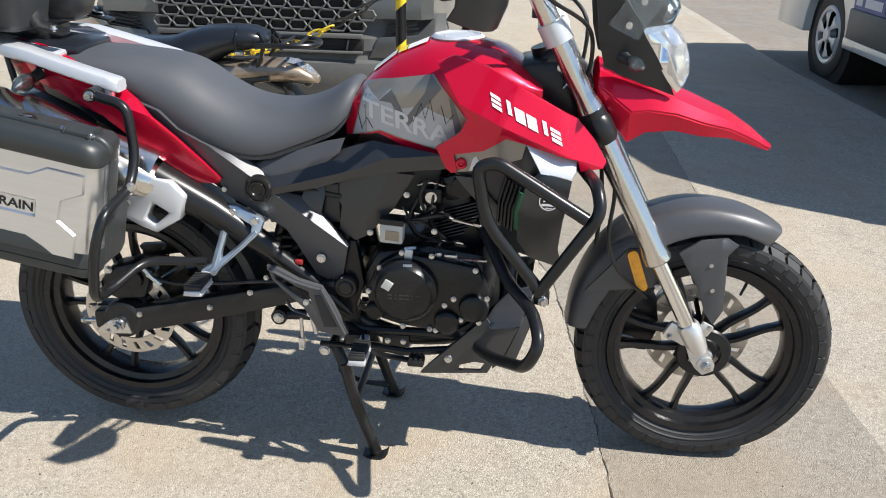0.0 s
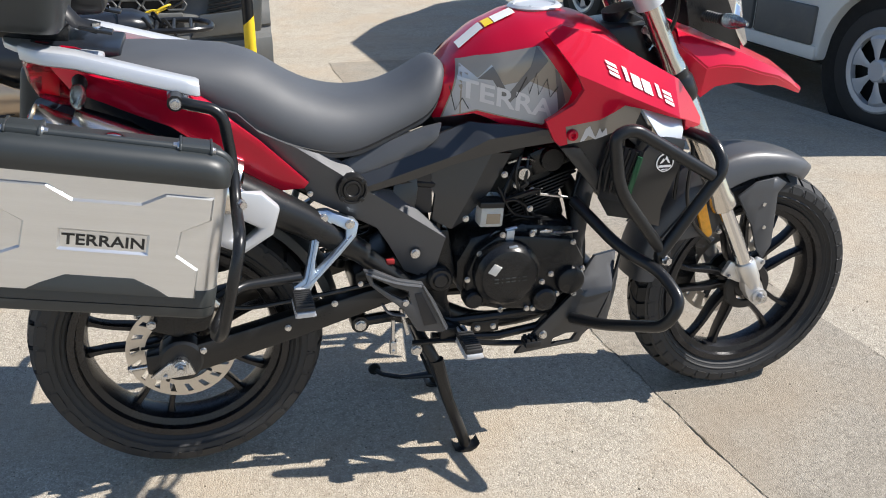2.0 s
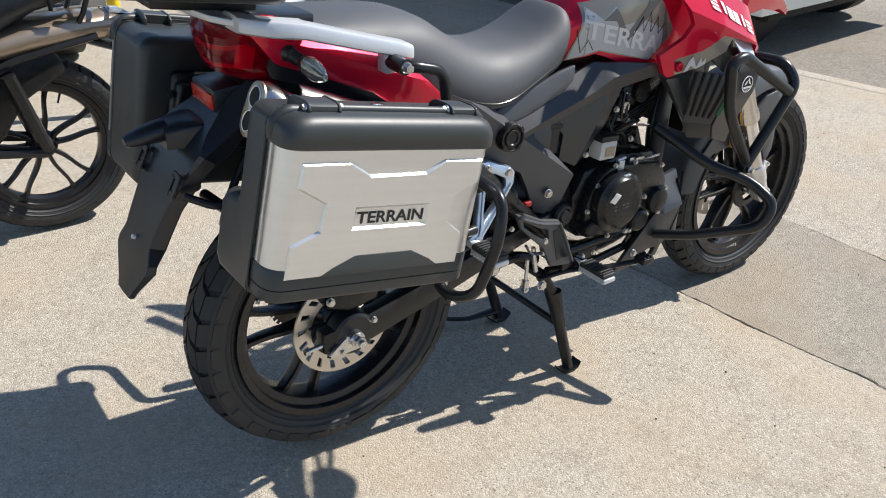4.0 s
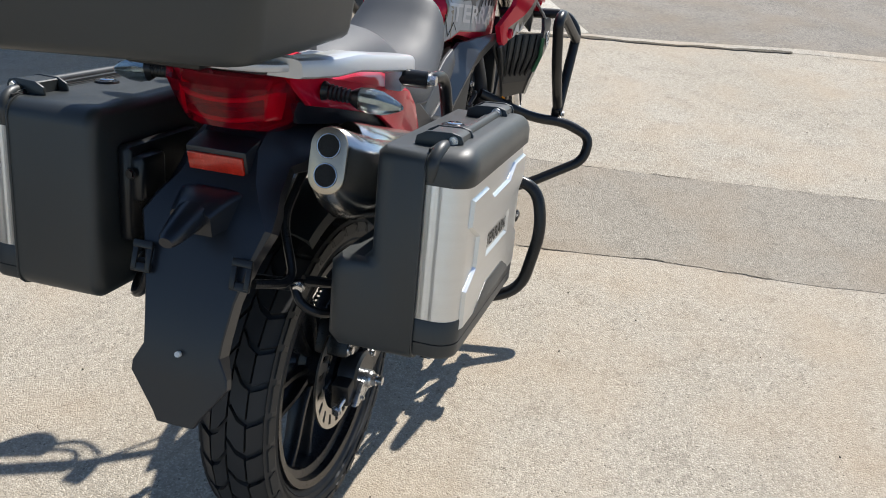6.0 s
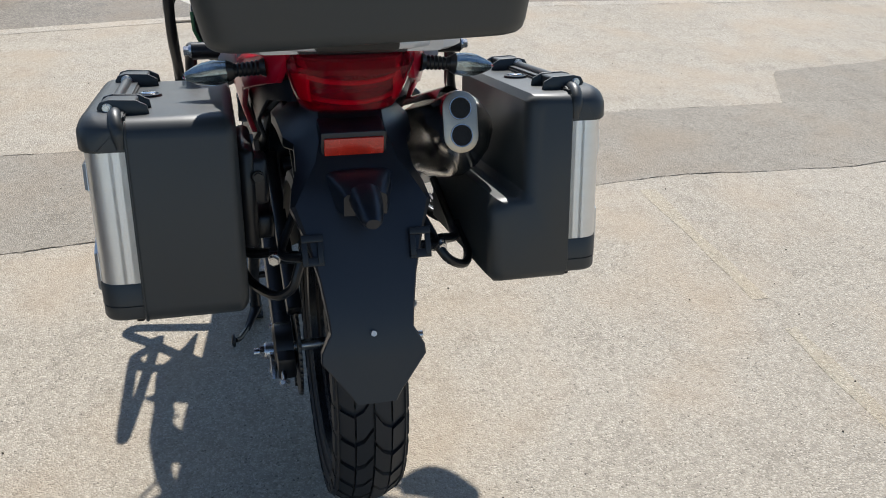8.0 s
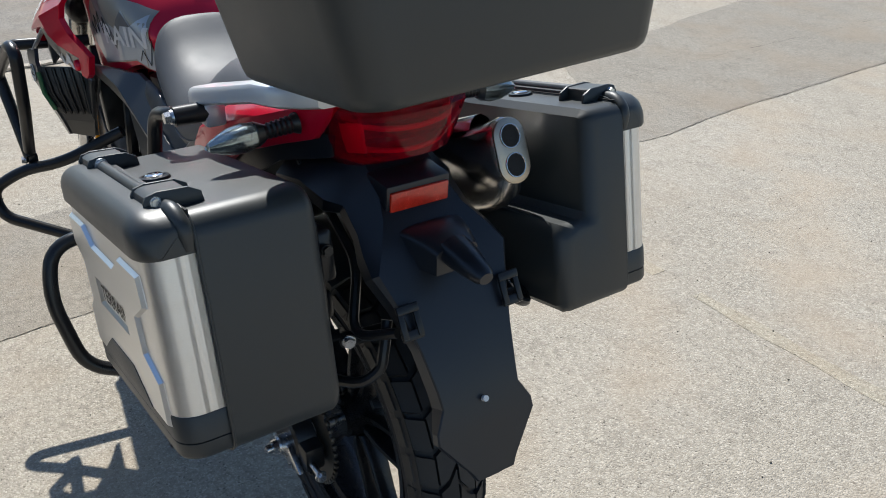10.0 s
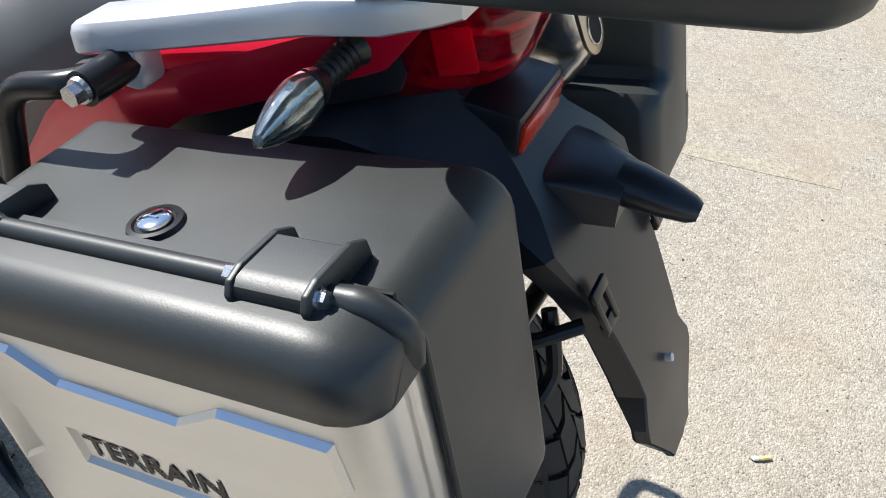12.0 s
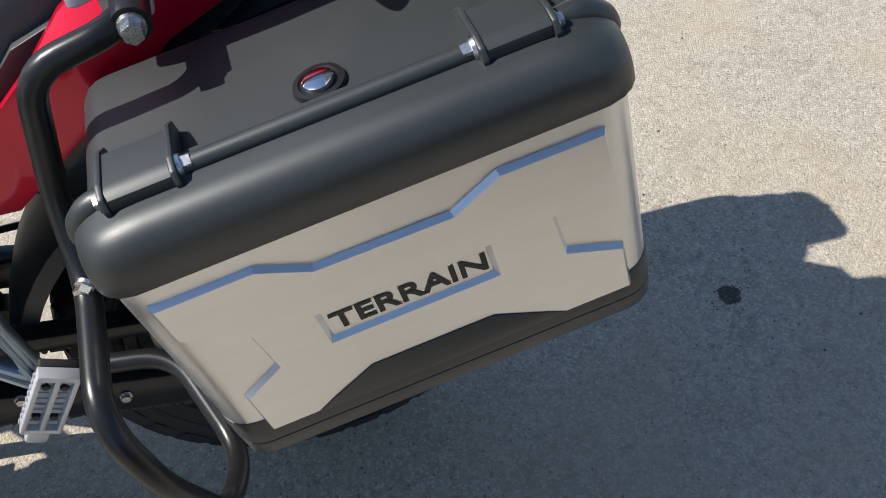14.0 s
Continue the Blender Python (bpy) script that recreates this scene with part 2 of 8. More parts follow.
def finish(bm, name, mat, sharp=32, fix=True):
    if fix:
        bmesh.ops.recalc_face_normals(bm, faces=bm.faces)
    lim = radians(sharp)
    for f in bm.faces:
        f.smooth = True
    for e in bm.edges:
        e.smooth = len(e.link_faces) == 2 and e.calc_face_angle(0) < lim
    me = bpy.data.meshes.new(name)
    bm.to_mesh(me)
    bm.free()
    for m in mat if isinstance(mat, (list, tuple)) else (mat,):
        me.materials.append(m)
    return me


def lumps(bm, gap=0.002):
    """Splits a bmesh into its separate pieces; shells that touch stay together."""
    seen, shells = set(), []
    for f in bm.faces:
        if f in seen:
            continue
        stack, group = [f], []
        seen.add(f)
        while stack:
            g = stack.pop()
            group.append(g)
            for v in g.verts:
                for h in v.link_faces:
                    if h not in seen:
                        seen.add(h)
                        stack.append(h)
        co = [v.co for g in group for v in g.verts]
        shells.append([group, [min(c[i] for c in co) - gap for i in range(3)], [max(c[i] for c in co) + gap for i in range(3)]])
    joined = True
    while joined:
        joined = False
        for a, b in itertools.combinations(shells, 2):
            if all(a[1][i] <= b[2][i] and b[1][i] <= a[2][i] for i in range(3)):
                a[0] += b[0]
                a[1] = [min(p, q) for p, q in zip(a[1], b[1])]
                a[2] = [max(p, q) for p, q in zip(a[2], b[2])]
                shells.remove(b)
                joined = True
                break
    out = []
    for group, lo, hi in shells:
        t = bmesh.new()
        made = {}
        for f in group:
            vs = []
            for v in f.verts:
                if v not in made:
                    made[v] = t.verts.new(v.co)
                vs.append(made[v])
            t.faces.new(vs)
        out.append(t)
    bm.free()
    return out


LOOSE = {"pad_rib", "radiator_fin", "hose", "cooling_fin", "bezel", "cover_spoke", "case_bolt", "spar_bolt", "hanger_bolt", "caliper_bolt", "arm_bolt", "plate_bolt", "guard_bolt", "guard_screw", "bar_bolt", "rail_bolt", "pivot_bolt", "stay_bolt", "latch_cheek", "latch_screw", "drain_stud",
         "axle_bolt", "caliper_pin", "fender_bolt", "screen_bolt", "thin_line", "lock_cable", "control_cable", "shroud_rib", "outlet", "outlet_ring", "piping", "mudguard_stay", "clip_wire", "fitting", "wiring", "luggage_strap", "plate_bar", "door_gap", "wheel_well", "side_vent", "bumper_corner", "maker_mark", "led_block", "brand_mark"}


def part(name, bm, mat, parent, label="", sharp=32):
    if name in LOOSE:
        got = [joined_part(name, b, mat, parent, label, sharp) for b in lumps(bm)]
        return got[0]
    return joined_part(name, bm, mat, parent, label, sharp)


def joined_part(name, bm, mat, parent, label="", sharp=32):
    ob = new(name, finish(bm, name, mat, sharp))
    ob.parent = parent
    if label:
        ob["label"] = label
    return ob


def both(name, bm, mat, parent, label=""):
    """The same part on the right and, mirrored, on the left."""
    other_side = mirrored(bm)
    return part(name, bm, mat, parent, label), part(name, other_side, mat, parent, label)


def thing(name, label, category, at=(0, 0, 0), group=""):
    ob = new(name)
    ob.empty_display_size = 0.1
    ob.location = at
    return tagged(ob, label, category, group)


def whole(name, bm, mat, label, category, group="", kind=""):
    return tagged(new(name, finish(bm, name, mat)), label, category, group, kind)


def spline(pts, n=6):
    """Points of a smooth line through pts."""
    p = [Vector(q) for q in pts]
    if len(p) < 3:
        return p
    p = [2 * p[0] - p[1]] + p + [2 * p[-1] - p[-2]]
    out = []
    for a, b, c, d in zip(p, p[1:], p[2:], p[3:]):
        for k in range(n):
            t = k / n
            out.append(0.5 * (2 * b + (c - a) * t + (2 * a - 5 * b + 4 * c - d) * t * t + (3 * b - a - 3 * c + d) * t ** 3))
    return out + [p[-2]]


def bent(pts, r, n=5):
    """A straight-legged tube line whose corners are rounded to the radius r."""
    p = [Vector(q) for q in pts]
    out = [p[0]]
    for a, b, c in zip(p, p[1:], p[2:]):
        u, v = (a - b), (c - b)
        k = min(r, u.length * 0.45, v.length * 0.45)
        s, e = b + u.normalized() * k, b + v.normalized() * k
        for i in range(n + 1):
            t = i / n
            out.append((1 - t) ** 2 * s + 2 * t * (1 - t) * b + t * t * e)
    return out + [p[-1]]


def loft(bm, rings, closed=True, caps=True):
    vs = [[bm.verts.new(q) for q in ring] for ring in rings]
    n = len(vs[0])
    for a, b in zip(vs, vs[1:]):
        for i in range(n if closed else n - 1):
            bm.faces.new((a[i], a[(i + 1) % n], b[(i + 1) % n], b[i]))
    if caps and closed:
        bm.faces.new(vs[0][::-1])
        bm.faces.new(vs[-1])
    return bm


def tube(bm, pts, r, seg=12, flat=1.0, closed=False):
    """A round bar along pts; r may be a list. flat squeezes it along its second axis."""
    p = [Vector(q) for q in pts]
    n = len(p)
    rr = r if isinstance(r, (list, tuple)) else [r] * n
    rings, up = [], None
    for i in range(n):
        if closed:
            t = (p[(i + 1) % n] - p[i - 1]).normalized()
        else:
            t = (p[min(i + 1, n - 1)] - p[max(i - 1, 0)]).normalized()
        if up is None:
            up = t.orthogonal().normalized() if abs(t.z) > 0.9 else Vector((0, 0, 1))
        a = (up - t * up.dot(t)).normalized()
        b = t.cross(a)
        up = a
        rings.append([p[i] + rr[i] * (math.cos(k) * a * flat + math.sin(k) * b) for k in [2 * math.pi * j / seg for j in range(seg)]])
    if closed:
        rings.append(rings[0])
        return loft(bm, rings, True, False)
    return loft(bm, rings)


def rod(bm, a, b, r, r2=None, seg=16):
    return tube(bm, [a, b], [r, r if r2 is None else r2], seg)


def box(bm, c, s, bev=0.003, rot=(0, 0, 0), seg=2):
    t = bmesh.new()
    bmesh.ops.create_cube(t, size=1.0)
    t.transform(Matrix.Diagonal((*s, 1)))
    if bev:
        bmesh.ops.bevel(t, geom=t.edges[:], offset=min(bev, min(s) * 0.45), segments=seg, profile=0.5, affect="EDGES")
    return add(bm, t, pose(*c, *rot))


def lathe(bm, profile, c, seg=48, axis="y", start=0.0, end=2 * math.pi):
    """Turns (radius, offset) round an axis through c."""
    rings = []
    full = abs(end - start) > 6.28
    n = seg if full else seg + 1
    for i in range(n):
        k = start + (end - start) * i / seg
        ring = []
        for r, o in profile:
            u, v = r * math.cos(k), r * math.sin(k)
            ring.append((c[0] + u, c[1] + o, c[2] + v) if axis == "y" else (c[0] + u, c[1] + v, c[2] + o) if axis == "z" else (c[0] + o, c[1] + u, c[2] + v))
        rings.append(ring)
    vs = [[bm.verts.new(q) for q in ring] for ring in rings]
    m = len(profile)
    for i in range(n if full else n - 1):
        a, b = vs[i], vs[(i + 1) % n]
        for j in range(m - 1):
            bm.faces.new((a[j], a[j + 1], b[j + 1], b[j]))
    bmesh.ops.remove_doubles(bm, verts=bm.verts, dist=1e-6)
    return bm


def prism(bm, outline, y0, y1, bev=0.003, holes=()):
    """An (x, z) outline drawn out from y0 to y1, with bevelled rims."""
    t = bmesh.new()
    f = t.faces.new([t.verts.new((x, y0, z)) for x, z in outline])
    up = bmesh.ops.extrude_face_region(t, geom=[f])["geom"]
    bmesh.ops.translate(t, verts=[v for v in up if isinstance(v, bmesh.types.BMVert)], vec=(0, y1 - y0, 0))
    bmesh.ops.recalc_face_normals(t, faces=t.faces)
    if bev:
        bmesh.ops.bevel(t, geom=t.edges[:], offset=bev, segments=2, profile=0.5, affect="EDGES", clamp_overlap=True)
    return add(bm, t)


def panel(bm, outline, side, thick=0.004, step=0.03, bev=0.0, smooth=0, creases=()):
    """A moulded panel: an (x, z) outline laid on the surface y = side(x, z), with thickness towards the middle plane."""
    pts = [(q.x, q.z) for q in spline([(x, 0, z) for x, z in outline] + [(outline[0][0], 0, outline[0][1])], smooth)[:-1]] if smooth else outline
    t = bmesh.new()
    t.faces.new([t.verts.new((x, 0, z)) for x, z in pts])
    for k, n in ((0, Vector((1, 0, 0))), (2, Vector((0, 0, 1)))):
        lo, hi = min(v.co[k] for v in t.verts), max(v.co[k] for v in t.verts)
        for i in range(1, int((hi - lo) / step) + 1):
            bmesh.ops.bisect_plane(t, geom=t.verts[:] + t.edges[:] + t.faces[:], plane_co=n * (lo + i * step), plane_no=n)
    for at, n in creases:
        bmesh.ops.bisect_plane(t, geom=t.verts[:] + t.edges[:] + t.faces[:], plane_co=at, plane_no=n)
    for v in t.verts:
        v.co.y = side(v.co.x, v.co.z)
    if thick:
        sign = 1 if sum(v.co.y for v in t.verts) < 0 else -1
        up = bmesh.ops.extrude_face_region(t, geom=t.faces[:])["geom"]
        bmesh.ops.translate(t, verts=[v for v in up if isinstance(v, bmesh.types.BMVert)], vec=(0, sign * thick, 0))
        bmesh.ops.recalc_face_normals(t, faces=t.faces)
        if bev:
            rim = [e for e in t.edges if len(e.link_faces) == 2 and e.calc_face_angle(0) > 1.0]
            bmesh.ops.bevel(t, geom=rim, offset=bev, segments=2, profile=0.5, affect="EDGES", clamp_overlap=True)
    return add(bm, t)


def holed(bm, outline, hole, y0, y1, bev=0.003):
    """A plate from y0 to y1 with an (x, z) outline and one opening cut through it."""
    t = bmesh.new()
    edges = []
    for line in (outline, hole):
        vs = [t.verts.new((x, y0, z)) for x, z in line]
        edges += [t.edges.new((p, q)) for p, q in zip(vs, vs[1:] + vs[:1])]
    bmesh.ops.triangle_fill(t, edges=edges, use_beauty=True, use_dissolve=False)
    up = bmesh.ops.extrude_face_region(t, geom=t.faces[:])["geom"]
    bmesh.ops.translate(t, verts=[v for v in up if isinstance(v, bmesh.types.BMVert)], vec=(0, y1 - y0, 0))
    bmesh.ops.recalc_face_normals(t, faces=t.faces)
    if bev:
        bmesh.ops.bevel(t, geom=[e for e in t.edges if len(e.link_faces) == 2 and e.calc_face_angle(0) > 1.0], offset=bev, segments=2, profile=0.5, affect="EDGES", clamp_overlap=True)
    return add(bm, t)


def bolt(bm, at, way, r=0.006, h=0.006):
    """A flanged hex bolt head."""
    a, d = Vector(at), Vector(way).normalized()
    rod(bm, a, a + d * h * 0.3, r * 1.25, r * 1.15, 14)
    rod(bm, a + d * h * 0.3, a + d * h, r, r * 0.94, 6)
    return bm


def lettering(text, size, wide=1.0):
    """The outline mesh of a word in the built-in font, lying in x and y from its lower left corner."""
    cu = bpy.data.curves.new("word", "FONT")
    cu.body, cu.size = text, size
    cu.offset = size * 0.022
    ob = bpy.data.objects.new("word", cu)
    scene.collection.objects.link(ob)
    me = bpy.data.meshes.new_from_object(ob.evaluated_get(bpy.context.evaluated_depsgraph_get()))
    t = bmesh.new()
    t.from_mesh(me)
    bpy.data.objects.remove(ob)
    bpy.data.curves.remove(cu)
    bpy.data.meshes.remove(me)
    x0 = min(v.co.x for v in t.verts)
    for v in t.verts:
        v.co.x = (v.co.x - x0) * wide
    return t


def rise(x, table):
    """Linear reading of a table of (x, value)."""
    return float(np.interp(x, [a for a, _ in table], [b for _, b in table]))


def rounded_rect(w, h, r, n=5):
    out = []
    for cx, cy, a in ((w / 2 - r, h / 2 - r, 0), (-w / 2 + r, h / 2 - r, 90), (-w / 2 + r, -h / 2 + r, 180), (w / 2 - r, -h / 2 + r, 270)):
        for i in range(n + 1):
            k = radians(a + 90 * i / n)
            out.append((cx + r * math.cos(k), cy + r * math.sin(k)))
    return out


# ---- ground ----
def sheet(bm, x0, x1, y0, y1, z, nx, ny):
    vs = [[bm.verts.new((x0 + (x1 - x0) * i / nx, y0 + (y1 - y0) * j / ny, z)) for j in range(ny + 1)] for i in range(nx + 1)]
    for i in range(nx):
        for j in range(ny):
            bm.faces.new((vs[i][j], vs[i + 1][j], vs[i + 1][j + 1], vs[i][j + 1]))
    return bm


def ragged_strip(line_a, line_b, z, n=60, wob=0.006):
    """A flat strip between two lines along y, with uneven edges."""
    bm = bmesh.new()
    rows = []
    y0, y1 = line_a[0][0], line_a[-1][0]
    for i in range(n + 1):
        y = y0 + (y1 - y0) * i / n
        a = rise(y, line_a) + wob * noise.noise((y * 3.1, 1.7, 0)) + wob * 0.6 * noise.noise((y * 13, 4.7, 0))
        b = rise(y, line_b) + wob * noise.noise((y * 3.7, 9.2, 0)) + wob * 0.6 * noise.noise((y * 11, 2.2, 0))
        rows.append((bm.verts.new((a, y, z)), bm.verts.new((b, y, z))))
    for p, q in zip(rows, rows[1:]):
        bm.faces.new((p[0], p[1], q[1], q[0]))
    return bm


def crack_line(line, width, z, n=400, wob=0.010, seed=0.0, gap=-0.15):
    """A thin dark joint of uneven width along a line, broken where it has silted up."""
    bm = bmesh.new()
    y0, y1 = line[0][0], line[-1][0]
    prev = None
    for i in range(n + 1):
        y = y0 + (y1 - y0) * i / n
        x = rise(y, line) + wob * noise.noise((y * 3.1, 1.7 + seed, 0)) + wob * 0.6 * noise.noise((y * 13, 4.7 + seed, 0)) + 0.005 * noise.noise((y * 47, 8 + seed, 0)) + 0.003 * noise.noise((y * 120, 5 + seed, 0))
        w = width * (0.16 + 1.5 * max(0.0, noise.noise((y * 6, 3 + seed, 0))) + 0.8 * max(0.0, noise.noise((y * 37, 6 + seed, 0))) + 0.5 * abs(noise.noise((y * 110, 2 + seed, 0))))
        pair = (bm.verts.new((x - w / 2, y, z)), bm.verts.new((x + w / 2, y, z)))
        if prev and noise.noise((y * 2.3, 5.5 + seed, 0)) > gap:
            bm.faces.new((prev[0], prev[1], pair[1], pair[0]))
        prev = pair
    bmesh.ops.delete(bm, geom=[v for v in bm.verts if not v.link_faces], context="VERTS")
    return bm


# the yard ends at a kerb; the road beyond it lies lower, and both run on to the horizon
KERB = [(-400, 3.97), (-1.2, 3.97), (-0.37, 3.82), (0.05, 3.79), (0.43, 3.745), (2.83, 3.25), (5.3, 2.98), (12, 2.6), (400, 2.6)]


def kerb_line(y0, y1, off):
    """The kerb between two places along y, moved sideways."""
    return [(y0, rise(y0, KERB) + off)] + [(y, x + off) for y, x in KERB if y0 < y < y1] + [(y1, rise(y1, KERB) + off)]


ground = bmesh.new()
rows = []
for y in [-400, -60, -12] + [-6 + 0.25 * i for i in range(73)] + [20, 60, 400]:
    x = rise(y, KERB)
    rows.append([ground.verts.new(q) for q in ((-400, y, 0), (-30, y, 0), (-4, y, 0), (1.0, y, 0), (x, y, 0), (x + 0.02, y, -0.06), (12, y, -0.06), (400, y, -0.06))])
for a, b in zip(rows, rows[1:]):
    for i in range(7):
        ground.faces.new((a[i], a[i + 1], b[i + 1], b[i]))
whole("ground", ground, CONC, "worn beige concrete yard with exposed grit", "ground", kind="structure")

road = ragged_strip(kerb_line(-30, 30, 0.05), [(-30, 14), (30, 14)], -0.0588, 240, 0.004)
whole("road", road, ROADM, "grey tarmac roadway below the kerb", "road", kind="structure")
kerb = ragged_strip(kerb_line(-8, 12, -0.09), kerb_line(-8, 12, 0.01), 0.0014, 220, 0.012)
whole("kerb", kerb, KERBM, "pale concrete kerb edging, chipped and worn", "kerb", kind="structure")

BAND_A = [(-8, 1.52), (-4.1, 1.41), (-3.2, 1.36), (-2.7, 1.335), (-2.2, 1.275), (-1.4, 1.30), (-1.09, 1.262), (-0.6, 1.247), (-0.36, 1.21), (-0.1, 1.18), (0.29, 1.153), (0.95, 1.08), (1.1, 1.03), (1.5, 0.98), (4, 0.90)]
BAND_B = [(-8, 2.10), (-3.7, 2.01), (-3.0, 1.995), (-1.6, 1.98), (-1.06, 1.955), (-0.57, 1.913), (0.0, 1.893), (0.38, 1.855), (1.44, 1.84), (1.6, 1.81), (1.95, 1.755), (4, 1.70)]
patch = ragged_strip(BAND_A, BAND_B, 0.0012, 200, 0.012)
whole("pavement_patch", patch, PATCHM, "darker tarmac strip of a filled trench", "paving", kind="structure")
for name, line, width, label in (("joint_1", BAND_A, 0.0050, "dark open joint along the trench repair"), ("joint_2", BAND_B, 0.0042, "thin dark joint along the trench repair")):
    g = crack_line(line, width, 0.0022, 1400, 0.012, 0.0 if name == "joint_1" else 3.0, -0.45 if name == "joint_1" else -0.30)
    whole(name, g, CRACKM, label, "joint", kind="structure")
# a branch of the repair with a light tarmac skin, towards the far side of the yard
far_patch = ragged_strip([(-8, 1.53), (-4.1, 1.42), (-3.2, 1.37), (-2.7, 1.345), (-2.25, 1.285), (-2.1, 1.43)], [(-8, 3.6), (-4.07, 2.75), (-3.3, 2.53), (-2.6, 2.44), (-2.3, 1.86), (-2.1, 1.60)], 0.0020, 160, 0.02)
whole("pavement_patch_2", far_patch, PATCHM, "darker worn tarmac repair with ragged edges", "paving", kind="structure")
edge = crack_line([(-8, 3.6), (-4.07, 2.75), (-3.3, 2.53), (-2.6, 2.44), (-2.3, 1.86), (-2.1, 1.60)], 0.0020, 0.0030, 260, 0.02, 7.0)
whole("joint_3", edge, CRACKM, "thin dark crack along a tarmac repair", "joint", kind="structure")
crack = ragged_strip([(-1.1, 3.86), (-0.4, 3.73), (0.0, 3.69), (0.45, 3.64)], [(-1.1, 3.89), (-0.4, 3.76), (0.0, 3.75), (0.45, 3.66)], 0.0052, 60, 0.03)
whole("joint_4", crack, CRACKM, "crumbled dark crack beside the kerb", "joint", kind="structure")
white = bmesh.new()
q = [(3.99, 0.14), (4.06, 0.05), (5.48, 0.80), (5.38, 0.94)]
white.faces.new([white.verts.new((x, y, -0.0575)) for x, y in q])
q = [(5.69, 0.58), (5.79, 0.48), (5.90, 0.15), (5.77, 0.17)]
white.faces.new([white.verts.new((x, y, -0.0575)) for x, y in q])
whole("road_marking", white, LINEW, "worn white painted road lines", "road marking", kind="structure")
yl = bmesh.new()
prev = None
for i in range(61):
    x = -1.8 + 3.0 * i / 60
    yc = rise(x, [(-1.8, -1.40), (-1.2, -1.35), (-0.8, -1.31), (-0.2, -1.285), (0.1, -1.285), (0.47, -1.288), (1.2, -1.29)])
    w = 0.028 * (0.9 + 0.4 * noise.noise((x * 5, 0.3, 0)))
    pair = (yl.verts.new((x, yc - w, 0.0010)), yl.verts.new((x, yc + w, 0.0010)))
    if prev and noise.noise((x * 4.1, 3.3, 0)) > -0.22:
        yl.faces.new((prev[0], pair[0], pair[1], prev[1]))
    prev = pair
bmesh.ops.delete(yl, geom=[v for v in yl.verts if not v.link_faces], context="VERTS")
whole("parking_line", yl, LINEY, "faded yellow parking line, mostly worn away", "road marking", kind="structure")


stain = bmesh.new()
ring = []
for i in range(72):
    k = 2 * math.pi * i / 72
    r = 0.019 * (1 + 0.35 * noise.noise((math.cos(k) * 1.5, math.sin(k) * 1.5, 1.0)) + 0.30 * abs(noise.noise((math.cos(k) * 6, math.sin(k) * 6, 4.0))) + (0.22 if i % 9 == 0 else 0))
    ring.append(stain.verts.new((-0.700 + r * math.cos(k), -0.018 + r * math.sin(k), 0.001)))
stain.faces.new(ring)
rng = random.Random(12)
for _ in range(26):
    k, d, r = rng.uniform(0, 6.28), rng.uniform(0.024, 0.042), rng.uniform(0.0006, 0.0022)
    stain.faces.new([stain.verts.new((-0.700 + d * math.cos(k) + r * math.cos(q), -0.018 + d * math.sin(k) + r * math.sin(q), 0.001)) for q in [6.283 * j / 8 for j in range(8)]])
whole("oil_stain", stain, OIL, "small dark oil stain on the concrete", "stain", kind="structure")
grit = bmesh.new()
rng = random.Random(5)
for _ in range(300):
    x, y, r = rng.uniform(-1.6, 3.1), rng.uniform(-2.6, 2.6), rng.uniform(0.0011, 0.0030)
    t = bmesh.new()
    bmesh.ops.create_icosphere(t, subdivisions=1, radius=r)
    for v in t.verts:
        v.co *= rng.uniform(0.7, 1.2)
    add(grit, t, pose(x, y, r * 0.45, 0, 0, rng.uniform(0, 360)))
whole("loose_grit", grit, CRACKM, "scattered dark grit and small stones on the concrete", "gravel", kind="stuff")


# ---- the red motorcycle: x = 0 at the rear axle, the front towards +x, its middle plane y = 0 ----
bike = thing("motorcycle", "red and black adventure motorcycle upright on its centre stand", "motorcycle")
FW, FR = (1.392, 0, 0.296), 0.299
RW, RR = (0.014, 0, 0.326), 0.306


